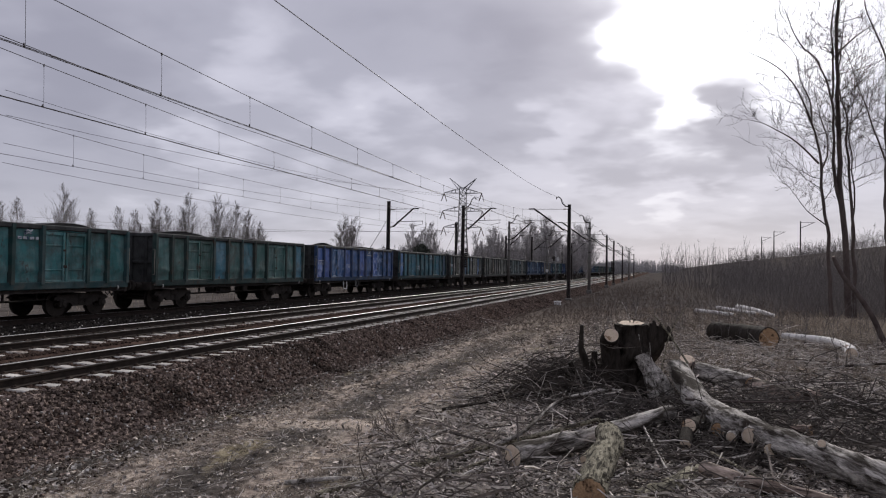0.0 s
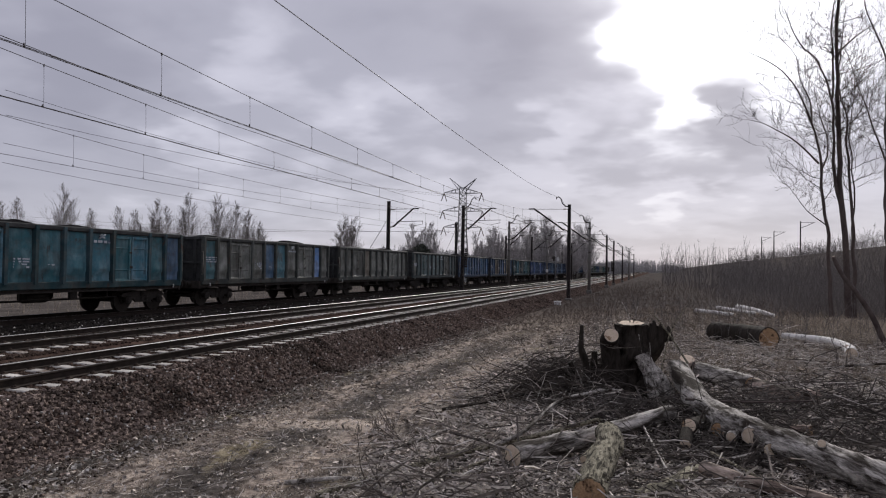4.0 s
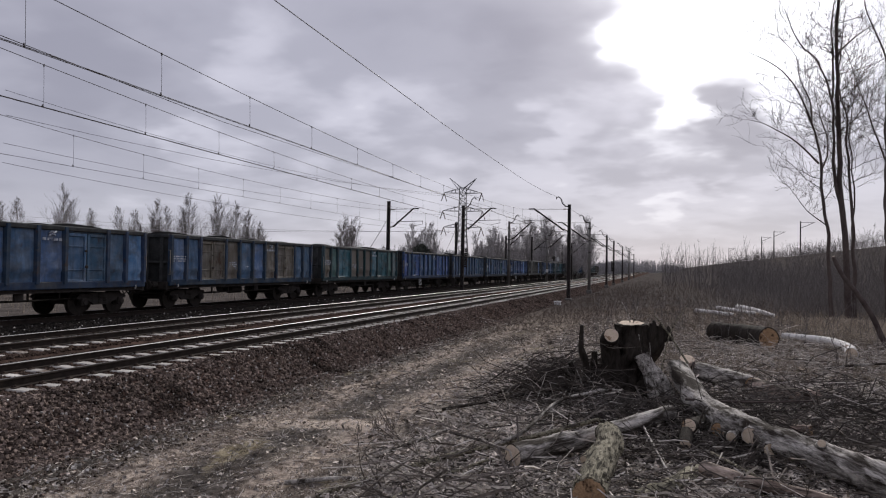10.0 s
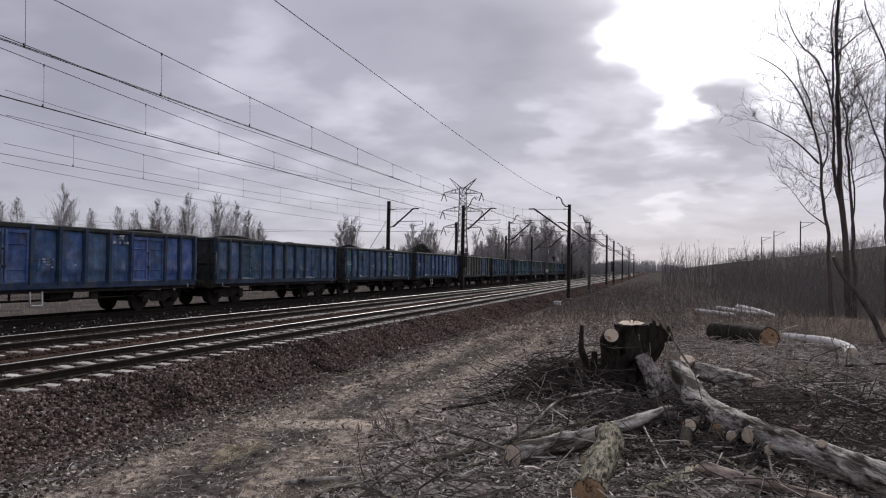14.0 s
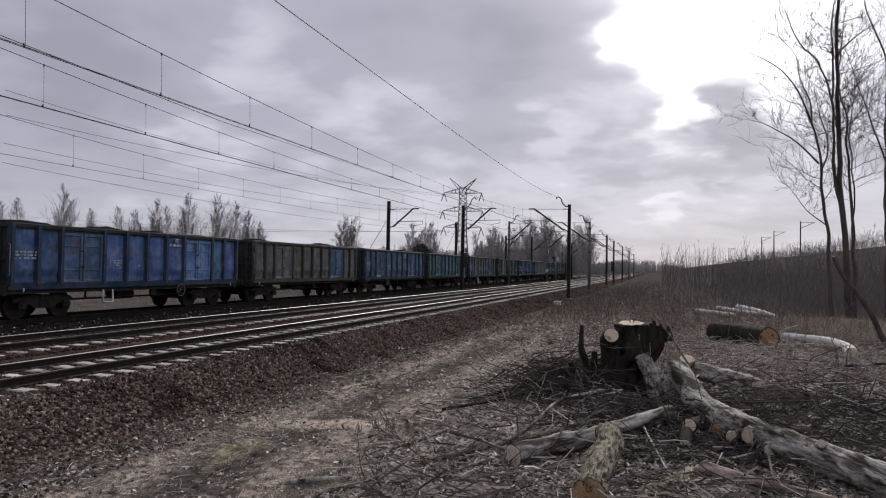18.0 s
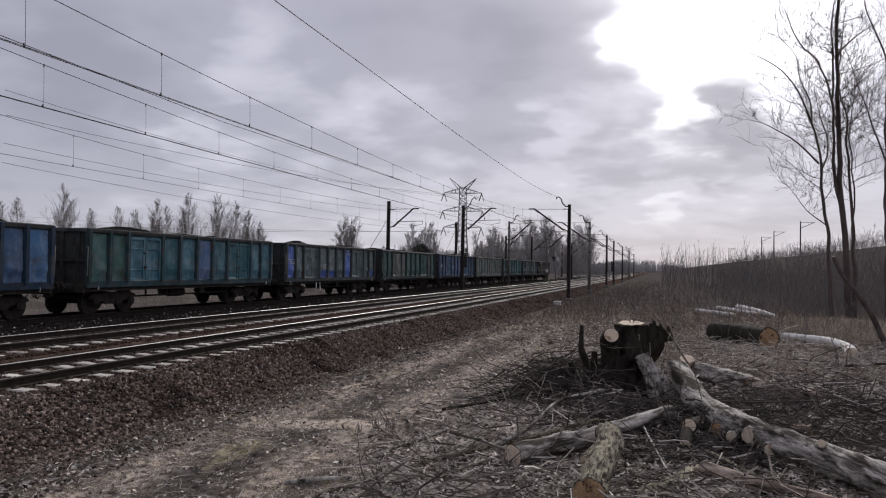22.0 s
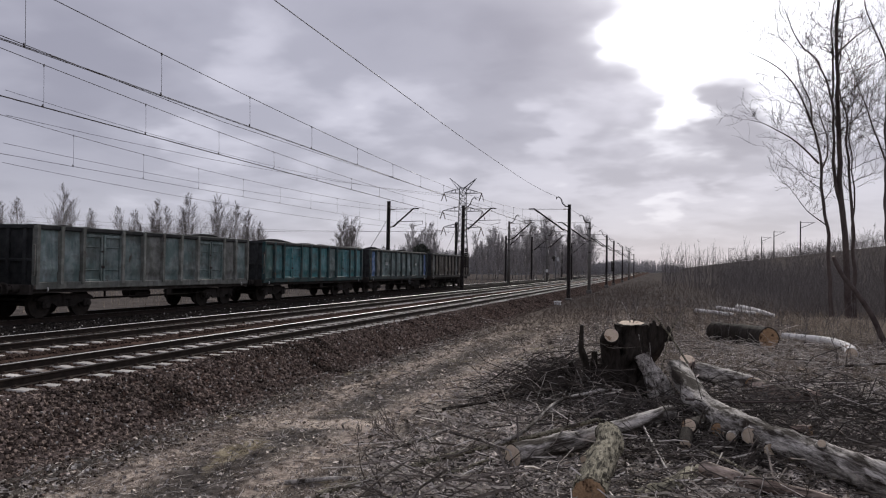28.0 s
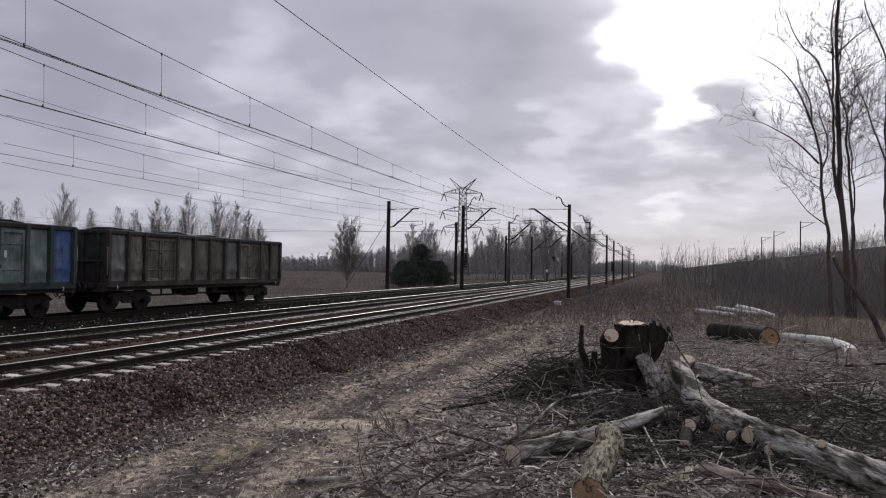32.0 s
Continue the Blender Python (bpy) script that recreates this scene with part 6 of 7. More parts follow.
def rough_tube(pts, r0, r1, seed, knob=0.12, sides=16, step=0.09, flare=None, furrow=0.0):
    """A tapered trunk with an uneven, knobbly skin."""
    pts = resample(pts, step)
    n = len(pts)
    vs, fs, side = [], [], None
    for i, a in enumerate(pts):
        d = (pts[min(i + 1, n - 1)] - pts[max(i - 1, 0)]).normalized()
        if side is None:
            side = d.orthogonal().normalized()
        side = (side - d * side.dot(d)).normalized()
        up = d.cross(side)
        f = i / (n - 1)
        r = r0 + (r1 - r0) * f
        if flare:
            r *= 1 + flare * math.exp(-f * 6)
        for k in range(sides):
            q = 2 * math.pi * k / sides
            e = side * math.cos(q) + up * math.sin(q)
            q3 = a + e * r
            w2 = r * (1 + knob * (noise.noise(q3 * 2.6 + Vector((seed, 0, 0))) + 0.5 * noise.noise(q3 * 8 + Vector((0, seed, 0)))
                                 + (0.9 * noise.noise(e * 3.4 + d * (a.dot(d) * 0.6) + Vector((seed, seed, 0))) if knob > 0.19 else 0.0)))
            if furrow:                     # ridges of bark that run and fork along the trunk
                w2 += furrow * (min(1.0, 5.0 * abs(noise.noise(Vector((math.cos(q) * 3.2 + seed, math.sin(q) * 3.2, f * n * step * 4.0))))) - 0.6)
            vs.append(a + e * w2)
    for i in range(n - 1):
        for k in range(sides):
            k2 = (k + 1) % sides
            fs.append((i * sides + k, (i + 1) * sides + k, (i + 1) * sides + k2, i * sides + k2))
    g = Geo()
    g.add(vs, fs, 0, True)
    g.add(vs[:sides], [tuple(range(sides))])
    g.add(vs[-sides:], [tuple(reversed(range(sides)))])
    return g, [Vector(v) for v in vs[:sides]], [Vector(v) for v in vs[-sides:]], pts


def cut_face(ring, out, lift=0.004):
    """Sawn end: a slightly domed disc with a bark rim, just proud of the trunk's end."""
    c = sum(ring, Vector()) / len(ring)
    n = len(ring)
    vs = [c + (v - c) * 0.90 + out * lift for v in ring] + [c + (v - c) * 0.5 + out * (lift + 0.004) for v in ring] + [c + out * (lift + 0.005)]
    fs = [(k, (k + 1) % n, n + (k + 1) % n, n + k) for k in range(n)] + [(n + k, n + (k + 1) % n, 2 * n) for k in range(n)]
    g = Geo()
    g.add(vs, fs, 0, True)
    return g


def log(name, label, category, pts, r0, r1, bark, seed, cuts=(True, True), cutmat="cut_wood", stubs=(), knob=0.10, group="", sides=16, furrow=0.0):
    """A felled log; its own y axis runs along it, so that the grain does too."""
    run = (Vector(pts[-1]) - Vector(pts[0])).normalized()
    m = Matrix.Translation(Vector(pts[0])) @ run.to_track_quat("Y", "Z").to_matrix().to_4x4()
    top = thing(name, m, label, category, group)
    inv = m.inverted()
    loc = [inv @ Vector(p) for p in pts]
    g, a, b, line = rough_tube(loc, r0, r1, seed, knob, 44 if furrow else sides, 0.035 if furrow else 0.09, None, furrow)
    part("trunk", g, M[bark], top)
    if cuts[0]:
        part("cut_face", cut_face(a, (line[0] - line[1]).normalized()), M[cutmat], top, "sawn pale end grain")
    if cuts[1]:
        part("cut_face", cut_face(b, (line[-1] - line[-2]).normalized()), M[cutmat], top, "sawn pale end grain")
    for p, d, r in stubs:
        p, d = inv @ Vector(p), inv.to_3x3() @ Vector(d)
        g, _, e, ln = rough_tube([p - d * 0.8, p - d * 0.3, p], r * 1.25, r, seed + 3, 0.05, 10, 0.05)
        st = part("branch_stub", g, M[bark], top)
        part("cut_face", cut_face(e, d.normalized()), M["cut_wood"], st, "fresh sawn end grain")
    return top


FELLED = "felled logs in the clearing"
log("fallen_tree", "long grey fallen trunk with sawn branch stubs, leaning on the stump", "log",
    [(0.22, 13.75, 0.22), (0.36, 13.0, 0.06), (0.57, 12.0, -0.10), (0.99, 10.75, -0.12), (1.48, 9.8, -0.14), (1.84, 9.15, -0.15), (2.18, 8.56, -0.16), (2.75, 7.5, -0.17)], 0.185, 0.16, "log_grey", 3,
    (True, False), "rotten_cut", [((1.06, 10.22, -0.14), (-0.10, -0.30, 0.02), 0.115), ((0.84, 10.36, -0.20), (-0.10, -0.30, -0.02), 0.07), ((1.26, 9.85, -0.22), (-0.08, -0.25, -0.03), 0.095),
                                  ((1.70, 9.2, 0.05), (-0.02, -0.16, 0.08), 0.05)], 0.24, FELLED, 28)
log("cut_log", "thick grey log with a pale sawn end on the litter", "log", [(-1.76, 8.76, -0.30), (-1.26, 9.50, -0.28), (-0.84, 10.10, -0.25), (-0.28, 10.99, -0.19), (0.10, 11.6, -0.15)], 0.15, 0.10, "log_grey", 11, (True, False), "cut_wood", (), 0.16, FELLED)
log("bark_log", "short log with deeply furrowed mossy bark and a rotten orange end", "log", [(-0.72, 7.45, -0.26), (-0.70, 8.1, -0.23), (-0.66, 8.7, -0.19), (-0.64, 9.2, -0.14), (-0.70, 9.65, -0.12)], 0.165, 0.155, "log_bark", 21, (True, True), "rotten_cut",
    [((-0.91, 8.87, -0.30), (-0.16, -0.34, -0.10), 0.065)], 0.14, FELLED, 16, 0.02)
log("peeled_log", "half-peeled reddish log behind the fallen trunk", "log", [(0.34, 17.0, -0.16), (0.95, 16.3, -0.18), (1.60, 15.2, -0.20)], 0.20, 0.18, "log_grey", 31, (True, True), "rotten_cut", (), 0.12, FELLED)
log("peeled_log", "rotten peeled log with torn reddish wood", "log", [(1.63, 15.1, -0.21), (2.02, 14.4, -0.23), (2.57, 14.05, -0.20)], 0.17, 0.12, "log_peeled", 37, (False, False), "rotten_cut", (), 0.30, FELLED)
log("dark_log", "thick black-barked log with an orange sawn end", "log", [(2.90, 23.3, 0.04), (2.35, 24.4, 0.03), (1.49, 25.4, 0.02)], 0.34, 0.30, "stump_bark", 41, (True, True), "rotten_cut", (), 0.08, FELLED)
log("birch_log", "white birch log curving to a sawn end", "log", [(3.75, 26.6, -0.12), (4.38, 25.9, -0.12), (4.85, 25.0, -0.12), (4.97, 23.3, -0.14), (4.72, 21.7, -0.15)], 0.10, 0.165, "birch_log", 51, (False, True), "cut_wood", [((4.78, 22.5, -0.02), (-0.10, -0.2, 0.05), 0.05)], 0.06, FELLED)
log("birch_log", "white birch log lying far in the clearing", "log", [(1.59, 42.0, -0.16), (2.5, 40.6, -0.16), (3.3, 39.2, -0.16)], 0.12, 0.08, "birch_log", 57, (True, True), "cut_wood", (), 0.06, FELLED)
log("birch_log", "white birch log lying far in the clearing", "log", [(3.8, 43.4, 0.06), (4.5, 41.0, 0.0), (5.13, 38.4, -0.15)], 0.13, 0.09, "birch_log", 59, (True, True), "cut_wood", (), 0.06, FELLED)
log("birch_log", "white birch log lying far in the clearing", "log", [(2.79, 43.6, -0.05), (3.6, 42.0, -0.08), (4.43, 40.0, -0.12)], 0.11, 0.08, "birch_log", 61, (True, True), "cut_wood", (), 0.06, FELLED)
log("branch_log", "knotty branch log with two sawn ends under the trunk", "log", [(0.32, 10.70, -0.16), (0.42, 11.1, -0.22), (0.62, 11.6, -0.25)], 0.105, 0.11, "stump_bark", 71, (True, False), "cut_wood", [((0.26, 10.15, -0.30), (-0.03, -0.5, -0.08), 0.08)], 0.12, FELLED)
log("mossy_log", "mossy half-rotten log sunk in the litter", "log", [(-0.20, 7.75, -0.38), (0.0, 8.1, -0.36), (0.22, 8.6, -0.36), (0.36, 9.3, -0.40)], 0.11, 0.09, "log_bark", 72, (False, False), "rotten_cut", (), 0.22, FELLED)
log("branch_log", "thin log with peeling bark lying in the litter", "log", [(0.42, 8.80, -0.24), (0.89, 8.41, -0.26), (1.40, 8.08, -0.25), (1.7, 7.8, -0.26)], 0.085, 0.06, "log_peeled", 73, (True, False), "cut_wood", (), 0.15, FELLED)
log("branch_log", "sawn branch end standing out of the brush", "log", [(0.71, 10.85, -0.22), (0.78, 11.2, -0.28), (0.84, 11.6, -0.30)], 0.10, 0.10, "stump_bark", 75, (True, False), "rotten_cut", (), 0.10, FELLED)
log("cut_block", "short sawn block beside the stump", "log", [(0.42, 16.6, -0.34), (0.44, 16.55, 0.0), (0.45, 16.5, 0.10)], 0.17, 0.17, "log_peeled", 77, (False, True), "cut_wood", (), 0.06, FELLED)
log("cut_block", "small sawn stub in the brush", "log", [(2.97, 18.2, -0.42), (2.99, 18.15, -0.20)], 0.11, 0.11, "stump_bark", 79, (False, True), "cut_wood", (), 0.06, FELLED)
log("cut_block", "small torn block of wood in the brush", "log", [(1.80, 11.7, -0.33), (2.0, 11.55, -0.28)], 0.10, 0.08, "log_peeled", 81, (True, True), "rotten_cut", (), 0.2, FELLED)
log("leaning_pole", "bare pole with a pale sawn top, leaning over the clearing", "pole", [(6.75, 25.5, -0.7), (6.40, 25.5, 0.0), (6.12, 25.5, 0.66), (5.71, 25.5, 1.34), (5.30, 25.5, 1.90), (5.02, 25.5, 2.5)], 0.095, 0.06, "dark_bark", 83, (False, True), "cut_wood", (), 0.05)


def stump():
    """A many-stemmed stump with sawn tops, torn stems and roots. x to the right, y away from the clearing."""
    top = thing("tree_stump", pose(-0.62, 14.0, -0.46, 0, 0, 17), "big black many-stemmed stump with pale sawn tops", "tree stump")
    g, _, ring, line = rough_tube([(-0.30, 0, -0.1), (-0.22, 0, 0.35), (-0.04, 0.03, 0.9), (0.03, 0.01, 1.25), (0.03, -0.012, 1.44)], 0.38, 0.27, 5, 0.45, 40, 0.05, 0.9)
    part("main_stem", g, M["stump_bark"], top)
    mid = sum(ring, Vector()) / len(ring)
    mean = sum((v - mid).length for v in ring) / len(ring)
    ring = [mid + (v - mid) * (0.35 + 0.65 * mean / (v - mid).length) for v in ring]
    part("cut_face", cut_face(ring, Vector((0, -0.10, 1)).normalized(), 0.02), M["cut_wood"], top, "pale sawn top")
    g, _, ring, line = rough_tube([(-0.15, -0.05, 0.2), (-0.36, -0.10, 0.78), (-0.44, -0.20, 1.10), (-0.46, -0.46, 1.26)], 0.22, 0.145, 8, 0.14, 16, 0.06, 0.3)
    part("side_stem", g, M["stump_bark"], top)
    part("cut_face", cut_face(ring, (line[-1] - line[-2]).normalized(), 0.02), M["cut_wood"], top, "pale sawn end")
    g, _, ring, line = rough_tube([(0.02, -0.05, 0.35), (0.24, -0.10, 0.80), (0.44, -0.15, 1.14), (0.55, -0.15, 1.36)], 0.15, 0.19, 13, 0.5, 18, 0.05)
    part("torn_stem", g, M["stump_bark"], top)
    for x, z, r in ((0.40, 1.52, 0.10), (0.53, 1.46, 0.13), (0.66, 1.42, 0.09)):
        g, *_ = rough_tube([(x + 0.04, -0.14, 1.15), (x + 0.02, -0.15, 1.32), (x - 0.02, -0.16, z)], r, 0.02, x * 31, 0.45, 8, 0.05)
        part("splinter", g, M["stump_bark"], top)
    for x0, x1, x2, z2, r in ((-0.74, -0.86, -0.90, 1.40, 0.085), (-0.50, -0.62, -0.66, 0.92, 0.13), (-0.35, -0.50, -0.56, 0.70, 0.15), (-0.20, -0.30, -0.40, 0.55, 0.14), (-0.55, -0.95, -1.12, 0.72, 0.12), (-0.9, -1.05, -1.3, 0.62, 0.06)):
        g, _, ring, line = rough_tube([(x0, 0.1, -0.05), (x1 + 0.06, 0.05, z2 * 0.45), (x1 - 0.04, 0.02, z2 * 0.7), (x2, 0.0, z2)], r * 1.2, r * 0.35, x0 * 9, 0.35, 10, 0.06)
        part("snag", g, M["stump_bark"], top)
    for q, ln, r in ((-160, 0.9, 0.16), (-115, 0.8, 0.15), (-60, 1.0, 0.18), (-10, 0.9, 0.15), (70, 0.8, 0.15), (160, 0.9, 0.13)):
        c, s = math.cos(radians(q)), math.sin(radians(q))
        g, _, ring, line = rough_tube([(c * 0.25, s * 0.25, 0.30), (c * 0.5 * ln + c * 0.2, s * 0.5 * ln + s * 0.2, 0.10), (c * (ln + 0.2), s * (ln + 0.2), -0.10)], r, 0.06, q, 0.2, 10, 0.08)
        part("root", g, M["stump_bark"], top)
    g, _, ring, line = rough_tube([(0.10, -0.44, 0.92), (0.22, -0.56, 0.60), (0.42, -0.70, 0.16)], 0.13, 0.23, 19, 0.34, 20, 0.05)
    part("split_slab", g, M["log_grey"], top, "grey peeled slab of split wood")


stump()


def branch(name, label, pts, r0, r1, mat="log_grey", seed=1, twigs=5):
    base = Vector(pts[0])
    top = thing(name, Matrix.Translation(base), label, "branch", "fallen branches")
    g, *_ = rough_tube([Vector(p) - base for p in pts], r0, r1, seed, 0.12, 8, 0.08)
    part("limb", g, M[mat], top)
    r3 = random.Random(seed)
    tw = Twigs()
    loc = [Vector(p) - base for p in pts]
    for _ in range(twigs):
        p = along(loc, r3.uniform(0.25, 1.0))
        d = Vector((r3.uniform(-1, 1), r3.uniform(-1, 1), r3.uniform(-0.1, 0.7))).normalized()
        sprout(tw, p, d, r3.uniform(0.25, 0.7), r1 * 0.6, 1, r3, 0.1, 0.003, 3)
    if twigs:
        part("twig_spray", tw.mesh("twig_spray", M["stick_dark"]), None, top)["kind"] = "stuff"


branch("fallen_branch", "long crooked fallen branch in the litter", [(-3.61, 7.26, -0.53), (-3.06, 8.21, -0.47), (-2.40, 9.14, -0.38), (-1.78, 9.74, -0.30), (-1.1, 9.9, -0.1), (-0.80, 9.6, 0.05)], 0.045, 0.028, "log_bark", 1)
branch("fallen_branch", "grey crooked branch propped on the logs", [(-2.46, 9.34, -0.45), (-1.86, 9.72, -0.25), (-1.62, 11.5, -0.11), (-1.15, 12.07, -0.02), (-0.8, 12.4, 0.0)], 0.028, 0.022, "log_grey", 2)
branch("fallen_branch", "grey branch lying on the path's edge", [(-4.2, 7.6, -0.55), (-3.60, 7.95, -0.53), (-3.1, 7.7, -0.5), (-2.80, 7.36, -0.48), (-2.3, 7.0, -0.47)], 0.03, 0.02, "log_grey", 3)
branch("fallen_branch", "thin fallen branch in the litter", [(-2.55, 7.2, -0.46), (-2.17, 8.28, -0.41), (-1.82, 8.82, -0.38)], 0.028, 0.018, "log_grey", 4)
branch("fallen_branch", "thin fallen branch in the litter", [(-2.75, 7.0, -0.46), (-2.5, 8.0, -0.44), (-2.0, 8.95, -0.38)], 0.026, 0.016, "log_bark", 5)
branch("fallen_branch", "stout stick lying on the bare soil", [(-3.6, 9.1, -0.52), (-3.12, 10.54, -0.47)], 0.032, 0.02, "log_grey", 6, 2)
branch("fallen_branch", "long pale stick over the brush", [(3.3, 18.1, -0.2), (3.9, 18.1, -0.06), (4.75, 18.05, 0.05)], 0.03, 0.022, "log_grey", 7)
branch("fallen_branch", "dark dry branch behind the path", [(-3.5, 13.2, -0.5), (-2.9, 13.7, -0.35), (-2.2, 14.0, -0.10), (-1.6, 14.3, 0.05)], 0.035, 0.02, "stump_bark", 8, 14)
branch("fallen_branch", "dark dry branch behind the path", [(-3.7, 12.2, -0.5), (-2.9, 12.9, -0.4), (-2.0, 13.2, -0.22), (-1.3, 13.3, -0.2)], 0.03, 0.018, "stump_bark", 9, 14)
branch("fallen_branch", "thin dark branch lying over the brush", [(0.3, 11.9, 0.0), (1.2, 11.9, 0.02), (2.1, 12.0, 0.08)], 0.02, 0.012, "dark_bark", 10, 3)
branch("fallen_branch", "thin pale branch on the chopped brush", [(-0.4, 11.5, -0.2), (-0.1, 9.6, -0.28), (0.15, 8.0, -0.3)], 0.016, 0.012, "log_grey", 12, 3)
branch("fallen_branch", "bent dry branch in the chopped brush", [(0.55, 9.6, -0.25), (1.0, 8.7, -0.28), (1.3, 7.9, -0.28)], 0.02, 0.014, "log_bark", 14, 4)
branch("fallen_branch", "broken stick leaning on the trunk", [(0.45, 10.9, -0.28), (0.52, 10.95, 0.0), (0.60, 11.0, 0.06)], 0.022, 0.014, "log_grey", 15, 0)
branch("fallen_branch", "long dead stem arching past the stump", [(0.37, 13.2, 0.40), (0.09, 13.4, 0.83), (-0.06, 13.45, 1.02), (-0.2, 13.5, 1.19)], 0.020, 0.012, "log_bark", 16, 1)
branch("fallen_branch", "long dead stem arching past the stump", [(-0.10, 13.5, 0.05), (-0.03, 13.6, 0.36), (0.09, 13.8, 0.88), (0.38, 13.9, 1.36)], 0.016, 0.008, "log_bark", 17, 2)
for k, (a, b, c) in enumerate((((-0.62, 14.0, 0.95), (-0.66, 14.0, 1.15), (-0.80, 13.9, 1.42)), ((-0.58, 14.0, 0.95), (-0.52, 13.95, 1.2), (-0.46, 13.9, 1.45)), ((-0.30, 13.3, 0.0), (-0.38, 13.3, 0.45), (-0.45, 13.35, 0.85)), ((-0.12, 13.2, -0.1), (-0.22, 13.25, 0.25), (-0.26, 13.3, 0.72)),
                             ((-1.35, 13.2, -0.45), (-1.42, 13.1, 0.0), (-1.55, 13.1, 0.30)), ((-2.2, 12.6, -0.5), (-2.05, 12.6, -0.1), (-1.95, 12.55, 0.2)))):
    branch("dead_shoot", "thin pale dead shoot growing from the stump", [a, b, c], 0.011, 0.006, "log_grey", 40 + k, 1)


# loose stuff on the ground
def scatter(name, label, category, n, area, lo, hi, rlo, rhi, mat, seed, lift=0.03, tilt=0.18, bendy=0.15, heading=None):
    """Loose sticks lying about."""
    r3 = random.Random(seed)
    a, b, c, ra, rc = [], [], [], [], []
    for _ in range(n):
        x, y = area(r3)
        q, ln = r3.uniform(0, 2 * math.pi) if heading is None else r3.gauss(radians(heading), 0.45), lo * (hi / lo) ** r3.random()
        z = level(x, y) + r3.random() ** 2 * lift
        d = Vector((math.cos(q), math.sin(q), r3.gauss(0, tilt))) * ln / 2
        p = Vector((x, y, z + 0.01 + abs(d.z)))
        m2 = p + Vector((r3.gauss(0, 1), r3.gauss(0, 1), r3.gauss(0, 0.5))) * ln * bendy * 0.5
        a.append(tuple(p - d)), b.append(tuple(m2)), c.append(tuple(p + d))
        r = rlo * (rhi / rlo) ** r3.random()
        ra.append(r), rc.append(r * 0.6)
    v, f = sticks_np(np.array(a), np.array(b), np.array(c), np.array(ra), np.array(rc))
    return tagged(new(name, np_mesh(name, v, f, M[mat])), label, category, kind="stuff")


def clearing(x0, x1, y0, y1):
    def pick(r3):
        return r3.uniform(x0, x1), y0 * (y1 / y0) ** r3.random()
    return pick


def heap(cx, cy, sx, sy):
    def pick(r3):
        return cx + r3.gauss(0, sx), cy + r3.gauss(0, sy)
    return pick


def slash(r3):
    """Over the felled ground, thinning out towards the track along the line."""
    for _ in range(40):
        y = 6.4 * (40 / 6.4) ** r3.random()
        x = r3.uniform(-0.45, 0.34) * y + 0.3
        if noise.noise(Vector((x * 0.9, y * 0.9, 2.2))) + 0.5 * noise.noise(Vector((x * 2.6, y * 2.6, 6.2))) + r3.uniform(-0.25, 0.55) < 0:
            continue
        if x > -3.4 + 0.8 * r3.random() - (0.05 * y if y < 14 else 0.7) or r3.random() < 0.10:
            return x, y
    return x, y


scatter("twig_litter", "dark broken twigs strewn over the felled ground", "twigs", 4000, slash, 0.06, 0.6, 0.003, 0.011, "stick_black", 1, 0.18, 0.22, 0.3)
scatter("stick_litter", "pale dry sticks strewn over the felled ground", "twigs", 4600, slash, 0.03, 0.36, 0.003, 0.011, "stick_pale", 2, 0.16, 0.25, 0.3)
scatter("thick_sticks", "grey broken sticks as thick as a thumb in the litter", "sticks", 330, slash, 0.4, 1.7, 0.007, 0.020, "stick_dark", 22, 0.20, 0.14, 0.22)
scatter("thick_sticks", "pale barkless sticks in the litter", "sticks", 330, slash, 0.3, 1.3, 0.007, 0.018, "stick_pale", 23, 0.18, 0.16, 0.22)
scatter("wood_chips", "short pale chips and splinters in the litter", "chips", 15000, slash, 0.02, 0.11, 0.004, 0.014, "stick_pale", 3, 0.05, 0.35)
scatter("wood_chips", "pale chopped chips and bark on the near litter", "chips", 8500, clearing(-3.6, 2.2, 6.0, 11.5), 0.02, 0.12, 0.004, 0.014, "stick_pale", 33, 0.06, 0.35)
scatter("brush_heap", "heap of black thin brush beside the stump", "brush", 900, heap(-1.8, 14.3, 0.6, 0.6), 0.3, 1.2, 0.005, 0.016, "stick_black", 4, 0.55, 0.28, 0.30, 205)
scatter("brush_heap", "pale broken twigs over the brush beside the stump", "brush", 160, heap(-2.0, 13.8, 0.9, 0.9), 0.15, 0.7, 0.003, 0.008, "stick_pale", 24, 0.45, 0.40, 0.30)
scatter("brush_heap", "heap of black thin brush behind the trunk", "brush", 900, heap(2.6, 12.6, 1.1, 1.5), 0.2, 1.0, 0.004, 0.013, "stick_black", 5, 0.30, 0.30, 0.32)
scatter("brush_heap", "black tangle of brush round the stump's roots", "brush", 1100, heap(0.0, 12.3, 0.9, 0.8), 0.15, 0.7, 0.005, 0.016, "stick_black", 6, 0.26, 0.3, 0.32)
scatter("brush_heap", "long dry brush along the clearing's edge", "brush", 1900, heap(3.0, 21, 2.2, 3.2), 0.15, 0.9, 0.003, 0.009, "stick_pale", 7, 0.25, 0.2, 0.2)
# Black sticks added to deepen the shade in the hollow below the trunk.
scatter("brush_heap", "black brush and bark filling the dark hollow under the fallen trunk", "brush", 1300, heap(0.7, 10.4, 0.7, 0.9), 0.1, 0.5, 0.006, 0.02, "stick_black", 34, 0.10, 0.3, 0.3)
scatter("path_twigs", "few twigs and straws on the bare track", "twigs", 2600, clearing(-8, -2.5, 6.0, 30), 0.05, 0.35, 0.002, 0.006, "stick_pale", 8, 0.02)


